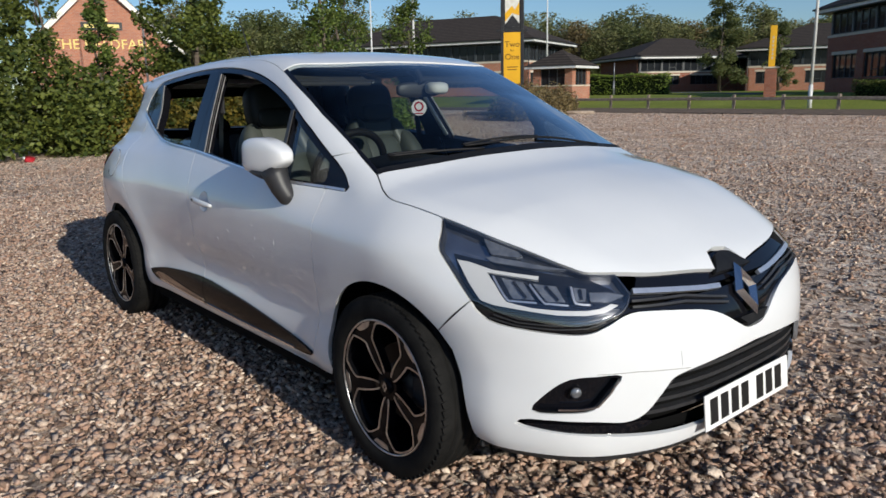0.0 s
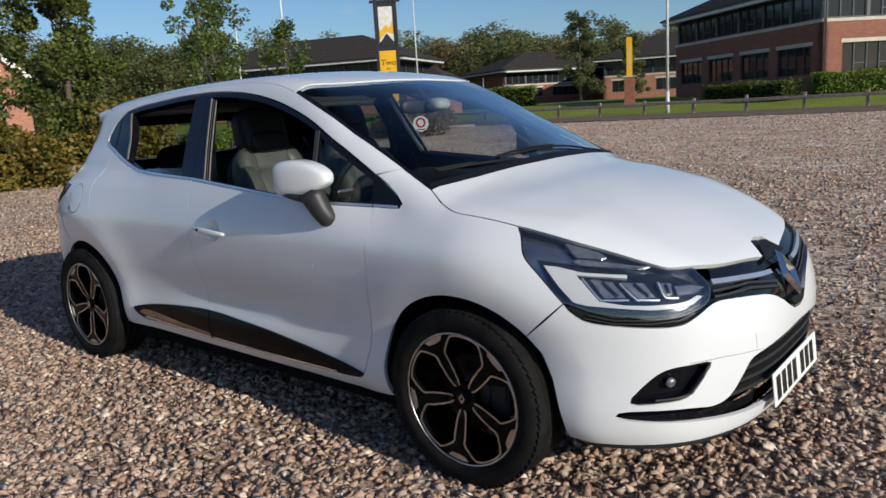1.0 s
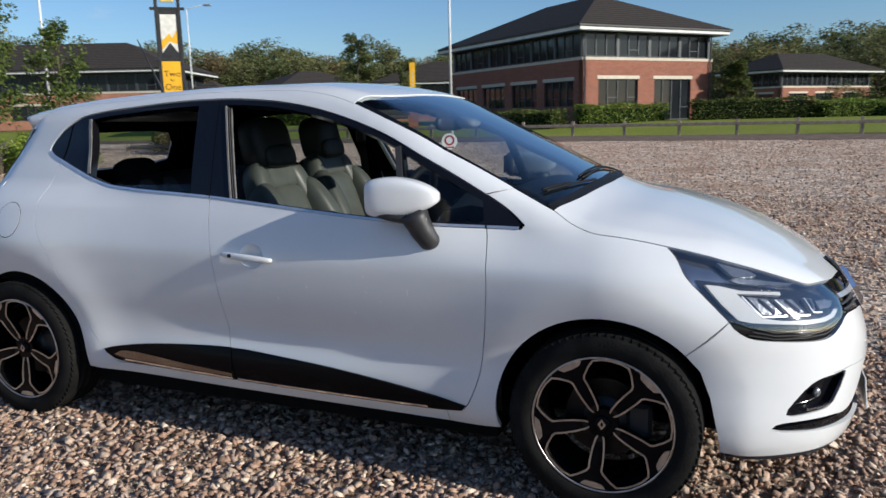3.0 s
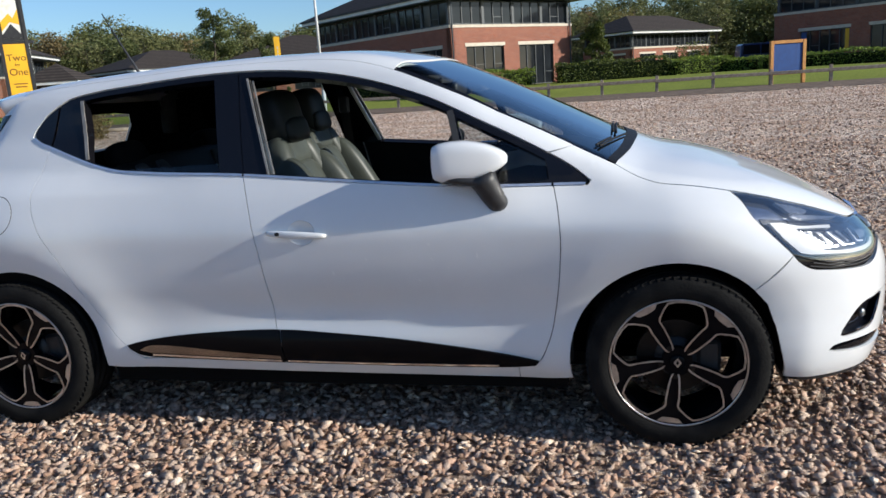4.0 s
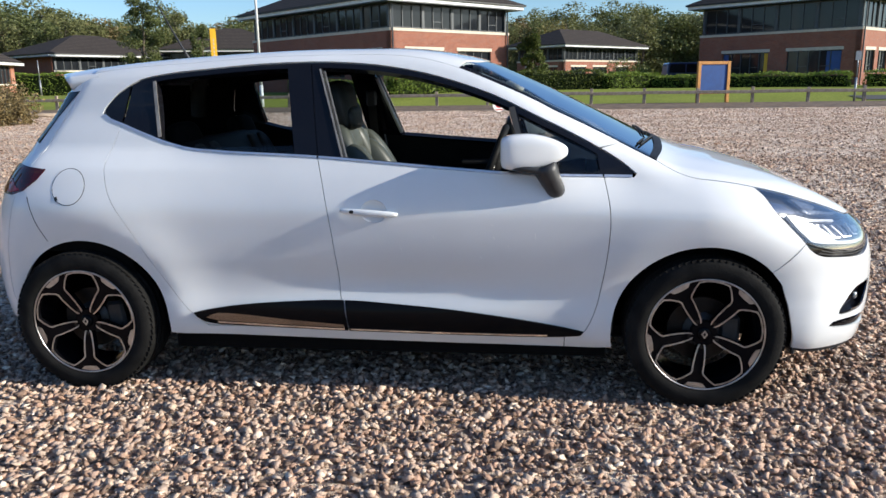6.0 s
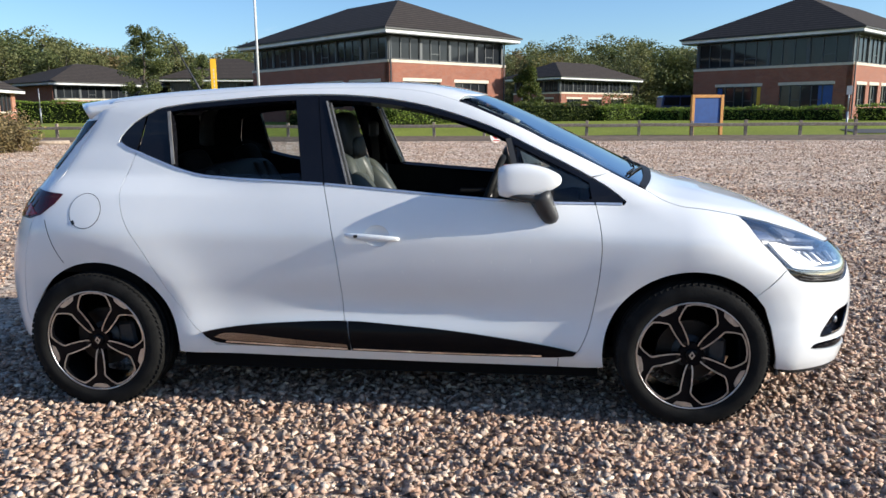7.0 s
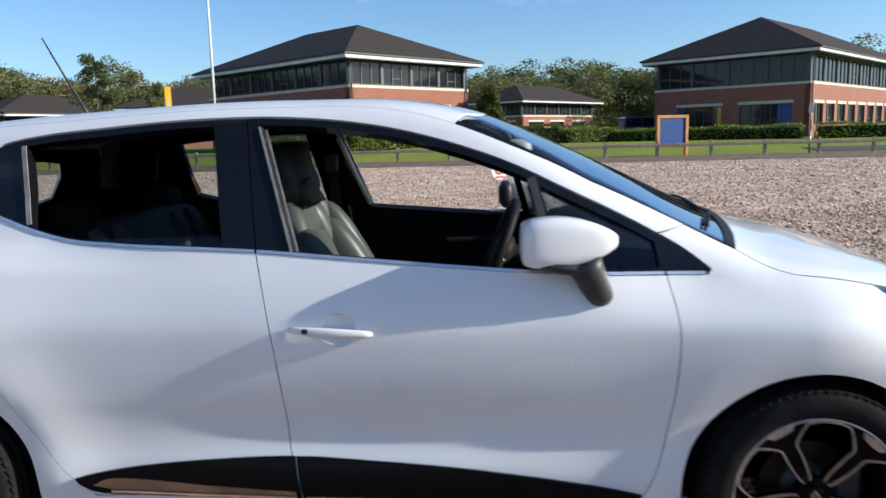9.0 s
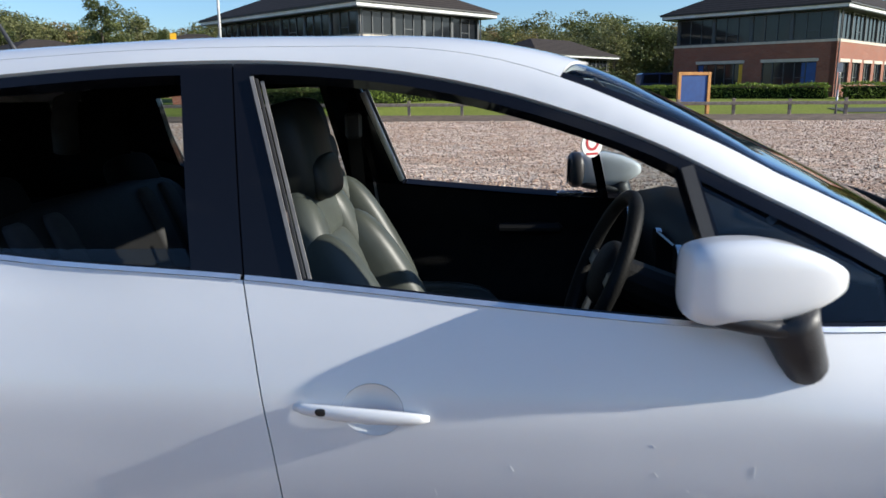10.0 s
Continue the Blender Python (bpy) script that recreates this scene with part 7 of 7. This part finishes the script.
# ---- plants ----
def leaf_cloud(points, size, rng, up=0.3, single=False):
    """Small bent leaves, each a pair of triangles, at the given places."""
    n = len(points)
    s = size * rng.uniform(0.6, 1.4, n)
    d = rng.normal(0, 1, (n, 3))
    d[:, 2] = d[:, 2] * 0.6 - up
    d /= np.linalg.norm(d, axis=1)[:, None]
    e = np.cross(d, rng.normal(0, 1, (n, 3)))
    e /= np.linalg.norm(e, axis=1)[:, None] + 1e-9
    k = np.cross(d, e)
    a, b = points - d * (s * 0.5)[:, None], points + d * (s * 0.55)[:, None]
    l, r = points + (e * 0.32 + k * 0.10) * s[:, None], points + (-e * 0.32 + k * 0.10) * s[:, None]
    if single:
        v = np.stack([a, r * 1.5 - points * 0.5, l * 1.5 - points * 0.5], axis=1).reshape(-1, 3)
        f = np.arange(3 * n).reshape(-1, 3)
    else:
        v = np.stack([a, r, b, l], axis=1).reshape(-1, 3)
        i = 4 * np.arange(n)[:, None]
        f = np.concatenate([i + [0, 1, 2], i + [0, 2, 3]], axis=1).reshape(-1, 3)
    me = bpy.data.meshes.new("leaves")
    me.vertices.add(len(v))
    me.vertices.foreach_set("co", v.ravel())
    me.loops.add(f.size)
    me.loops.foreach_set("vertex_index", f.ravel().astype(np.int32))
    me.polygons.add(len(f))
    me.polygons.foreach_set("loop_start", np.arange(0, f.size, 3))
    me.polygons.foreach_set("loop_total", np.full(len(f), 3))
    me.update()
    return me


def clumps(centres, radii, per, rng):
    """Points thickest at the skin of uneven clumps."""
    out = []
    for c, r in zip(centres, radii):
        d = rng.normal(0, 1, (per, 3))
        d /= np.linalg.norm(d, axis=1)[:, None]
        out.append(np.array(c) + d * (r * rng.uniform(0.35, 1.08, per) ** 0.6)[:, None] * np.array([1, 1, 0.85]))
    return np.concatenate(out)


def tree(name, h, spread, seed, mat, leaf, leaves, label, crown_from=0.28, trunk=0.09, full=1.0):
    """A tapered trunk with limbs, and a crown of clumped leaves with gaps."""
    rng = np.random.default_rng(seed)
    t = empty(name, None, label, "tree")
    bm = sweep([(0, 0, 0), (0.03 * h * rng.normal(), 0.02 * h * rng.normal(), h * 0.35), (0.02 * h * rng.normal(), 0.02 * h * rng.normal(), h * 0.7), (0, 0, h * 0.93)],
               [trunk * 1.25, trunk, trunk * 0.6, trunk * 0.15], 8)
    centres, radii = [], []
    for k in range(16):
        z = h * (crown_from + (1 - crown_from) * (k + 0.5) / 16)
        reach = spread * (1 - 0.75 * ((k + 0.5) / 16 - 0.3) ** 2 * 2) * rng.uniform(0.55, 1.1)
        reach = max(reach, spread * 0.2)
        a = k * 2.4 + rng.uniform(-0.5, 0.5)
        tip = (reach * 0.7 * math.cos(a), reach * 0.7 * math.sin(a), min(h * 0.97, z + h * 0.05))
        limb = sweep([(0, 0, z - h * 0.10), (tip[0] * 0.5, tip[1] * 0.5, z), tip], [trunk * 0.35, trunk * 0.2, trunk * 0.06], 5)
        tmp = bpy.data.meshes.new("limb")
        limb.to_mesh(tmp)
        limb.free()
        bm.from_mesh(tmp)
        bpy.data.meshes.remove(tmp)
        for j in range(3):
            centres.append((tip[0] * (0.55 + 0.25 * j) + rng.normal() * 0.1 * spread, tip[1] * (0.55 + 0.25 * j) + rng.normal() * 0.1 * spread, tip[2] + rng.normal() * 0.05 * h))
            radii.append(spread * rng.uniform(0.16, 0.34) * full)
    part("trunk", bm, BARK, t, smooth=True)
    part("crown", leaf_cloud(clumps(centres, radii, max(8, leaves // len(centres)), rng), leaf, rng, 0.3, full > 1), mat, t)
    return t


def shrub(name, w, d, h, seed, mat, leaf, leaves, label, category="shrub"):
    """A bush of many stems, leafy down to the ground, with an uneven outline."""
    rng = np.random.default_rng(seed)
    s = empty(name, None, label, category)
    centres, radii = [], []
    n = 26
    for k in range(n):
        x, y = rng.uniform(-0.5, 0.5) * w, rng.uniform(-0.5, 0.5) * d
        top = h * (1 - 0.5 * (2 * abs(x) / w) ** 2) * rng.uniform(0.6, 1.0)
        for f in (0.2, 0.5, 0.8):
            centres.append((x + rng.normal() * 0.08, y + rng.normal() * 0.08, top * f))
            radii.append(min(w, d, h) * rng.uniform(0.14, 0.27))
    bm = bmesh.new()
    for k in range(9):
        x, y = rng.uniform(-0.35, 0.35) * w, rng.uniform(-0.35, 0.35) * d
        tube(bm, (x * 0.5, y * 0.5, 0), (x, y, h * 0.7), 0.025, 0.008, 5)
    part("stem", bm, BARK, s)
    part("leaves", leaf_cloud(clumps(centres, radii, max(8, leaves // len(centres)), rng), leaf, rng), mat, s)
    return s


# dark green that stands in for the shade inside a hedge
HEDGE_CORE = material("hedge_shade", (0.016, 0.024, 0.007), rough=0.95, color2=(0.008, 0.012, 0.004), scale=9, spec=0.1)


def hedge(x0, y0, x1, y1, h, t, mat, label, leaf=0.10, per=900, seed=1):
    """A clipped hedge: a boxy mass of leaves over a core coloured dark for the shade within."""
    rng = np.random.default_rng(seed)
    length = math.hypot(x1 - x0, y1 - y0)
    z = rise((y0 + y1) / 2) - 0.05
    g = empty("hedge", Matrix.Translation((x0, y0, z)) @ Matrix.Rotation(math.atan2(y1 - y0, x1 - x0), 4, "Z"), label, "hedge")
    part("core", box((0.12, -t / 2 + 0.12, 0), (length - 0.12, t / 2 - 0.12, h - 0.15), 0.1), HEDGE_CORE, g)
    n = int(per * length)
    p = np.stack([rng.uniform(0, length, n), rng.uniform(-t / 2, t / 2, n), rng.uniform(0, h, n)], axis=1)
    side = rng.integers(0, 5, n)
    p[side == 0, 1], p[side == 1, 1] = -t / 2, t / 2
    p[(side == 2) | (side == 3), 2] = h
    ends = (side == 4) & (rng.random(n) < 0.5)
    p[ends, 0] = np.where(p[ends, 0] < length / 2, 0, length)
    p += rng.normal(0, 0.05, p.shape)
    p[:, 2] += 0.07 * np.sin(p[:, 0] * 1.7 + seed)
    part("leaves", leaf_cloud(p, leaf, rng), mat, g)
    return g


def planted(ob, x, y, turn=0.0, size=1.0, z=None):
    ob.matrix_world = Matrix.Translation((x, y, rise(y) if z is None else z)) @ Matrix.Rotation(radians(turn), 4, "Z") @ Matrix.Diagonal((size, size, size, 1))
    return ob


planted(tree("young_tree", 5.4, 1.0, 11, LEAF_GREEN, 0.10, 3000, "slim young broadleaf tree at the car park edge", 0.34, 0.06), -14.8, 9.0)
planted(tree("young_tree", 6.3, 1.5, 12, LEAF_DARK, 0.11, 20000, "dense young broadleaf tree beside the shrubs", 0.12, 0.07), -15.4, 5.6)
planted(tree("young_tree", 4.4, 1.2, 13, LEAF_GREEN, 0.11, 4200, "slim young tree with thin foliage", 0.30, 0.06), -20.5, 16.5)
planted(tree("young_tree", 6.4, 1.25, 15, LEAF_DARK, 0.10, 16000, "dense young broadleaf tree among the shrubs", 0.10, 0.07), -15.9, 1.0)
planted(tree("young_tree", 4.0, 0.75, 16, LEAF_DARK, 0.09, 5000, "slender sapling among the shrubs", 0.10, 0.04), -15.6, 2.25)
planted(tree("young_tree", 3.3, 0.7, 17, LEAF_GREEN, 0.09, 4200, "slender sapling among the shrubs", 0.10, 0.04), -15.5, 3.45)
planted(tree("young_tree", 5.0, 1.3, 14, LEAF_GREEN, 0.11, 3600, "slim young tree behind the hedge", 0.25, 0.06), -19.0, 12.6)
for k, (x, y, w, d, h, mat, lab) in enumerate((
        (-15.4, 0.6, 2.6, 2.4, 4.3, LEAF_DARK, "tall dark green shrub, leafy to the ground"),
        (-15.8, 2.9, 2.6, 2.4, 2.45, LEAF_DARK, "dense dark green shrub"),
        (-15.3, -1.0, 2.8, 2.6, 4.6, LEAF_DARK, "tall dark green shrub, leafy to the ground"),
        (-15.6, -3.4, 3.2, 2.8, 5.0, LEAF_DARK, "dense dark green shrub"),
        (-15.1, 4.6, 2.0, 1.9, 1.75, LEAF_YELLOW, "rounded shrub with yellowing autumn leaves"),
        (-15.0, 6.6, 2.0, 1.8, 2.0, LEAF_YELLOW, "rounded shrub with yellowing autumn leaves"),
        (-15.9, 8.4, 2.2, 1.8, 1.2, LEAF_GREEN, "low green shrub at the edge of the gravel"),
        (-16.6, 10.8, 2.4, 2.0, 1.1, LEAF_HEDGE, "low green shrub at the edge of the gravel"),
        (-17.6, 13.2, 2.4, 2.2, 1.2, LEAF_HEDGE, "low green shrub at the edge of the gravel"),
        (-18.3, 21.2, 2.2, 2.2, 1.75, LEAF_RUST, "low brownish shrub near the road entrance"),
        (-20.2, 23.0, 2.4, 2.2, 1.6, LEAF_RUST, "low brownish shrub near the road entrance"),
        (-23.0, 25.5, 2.6, 2.2, 1.7, LEAF_GREEN, "low green shrub below the pub sign"),
        (-24.0, 29.0, 2.4, 2.2, 1.7, LEAF_RUST, "low brownish shrub near the road entrance"))):
    near = x > -16.5
    planted(shrub("shrub", w, d, h, 30 + k, mat, 0.115 if near else 0.10, 12000 if near else 6000, lab), x, y, 37 * k)

hedge(-7.8, 43.0, -3.4, 48.0, 1.12, 1.2, LEAF_HEDGE, "clipped bright green hedge before the brick office", 0.11, 900, 2)
# darker leaves than the hedge beside it stand in for the office's shade
hedge(-14.8, 46.2, -8.8, 42.4, 0.95, 1.4, LEAF_DARK, "low hedge coloured dark green for the shade of the office", 0.11, 700, 8)
hedge(-1.5, 47.5, 5.6, 49.5, 1.25, 1.5, LEAF_DARK, "clipped dark green hedge", 0.11, 700, 3)
hedge(5.8, 49.0, 9.6, 52.0, 1.05, 1.5, LEAF_HEDGE, "clipped green hedge beside a path", 0.11, 700, 4)
hedge(9.7, 51.6, 11.4, 50.0, 0.86, 1.3, LEAF_HEDGE, "clipped green hedge behind the notice board", 0.11, 700, 9)
hedge(11.5, 49.6, 21.0, 47.2, 0.88, 1.2, LEAF_HEDGE, "long clipped green hedge before the brick office", 0.11, 600, 5)
hedge(22.0, 47.0, 30.0, 47.0, 0.95, 1.2, LEAF_HEDGE, "long clipped green hedge before the brick office", 0.11, 500, 6)
hedge(-40.8, 53.6, -33.8, 55.4, 1.75, 1.4, LEAF_HEDGE, "tall clipped green hedge by the road", 0.13, 500, 7)
planted(shrub("shrub", 3.0, 2.4, 2.6, 50, LEAF_DARK, 0.12, 4000, "broad dark evergreen garden shrub"), 8.0, 54)
planted(tree("evergreen_bush", 3.6, 1.35, 51, LEAF_DARK, 0.13, 12000, "tall dark conical evergreen bush", 0.02, 0.08), 1.1, 53)
planted(tree("conifer", 9.0, 2.9, 60, LEAF_FAR_DARK, 0.2, 12000, "dark tall conifer beside the offices", 0.08, 0.16), -40.0, 75.0)
planted(tree("conifer", 6.5, 1.8, 61, LEAF_FAR_DARK, 0.18, 8000, "dark conifer beside the offices", 0.08, 0.14), -34.5, 77.0)

# far belt of trees
kinds = [tree("woodland_tree", h, s, 70 + i, m, 0.36, 3900, lab, 0.05, 0.2, 1.5) for i, (h, s, m, lab) in enumerate((
    (12.0, 3.6, LEAF_FAR, "tall woodland tree in early autumn leaf"), (10.5, 3.8, LEAF_RUST, "woodland tree turning brown"),
    (11.0, 3.4, LEAF_FAR_DARK, "dark green woodland tree"), (9.5, 3.6, LEAF_FAR_GOLD, "woodland tree turning yellow"), (10.0, 3.9, LEAF_FAR, "broad woodland tree in early autumn leaf")))]
rng = random.Random(9)
first = set()
for k in range(300):
    az = radians(-74 + k * 0.361 + rng.uniform(-0.4, 0.4))
    dist = (rng.uniform(112, 122), rng.uniform(124, 140), rng.uniform(142, 165))[k % 3]
    x, y = 1 + dist * math.sin(az), -3 + dist * math.cos(az)
    i = (0, 4, 2, 0, 1, 4, 0, 2, 3, 4)[rng.randrange(10)]
    if az < radians(-48):
        i = (0, 2, 4)[rng.randrange(3)]
    size = rng.uniform(0.66, 1.05) * (0.82, 0.95, 1.1)[k % 3] * (1.17 if az < -0.56 else 1.04 if az < -0.34 else 0.93 if az < -0.04 else 1.08)
    m = Matrix.Translation((x, y, 0.4)) @ Matrix.Rotation(rng.uniform(0, 6.28), 4, "Z") @ Matrix.Diagonal((size * 1.45, size * 1.45, size, 1))
    if i in first:
        copy_thing(kinds[i], m).scale = (size * 1.45, size * 1.45, size)
    else:
        kinds[i].matrix_world = m
        first.add(i)
for t in [o for o in scene.objects if o.name.startswith("woodland_tree")]:
    t["group"] = "belt of trees"
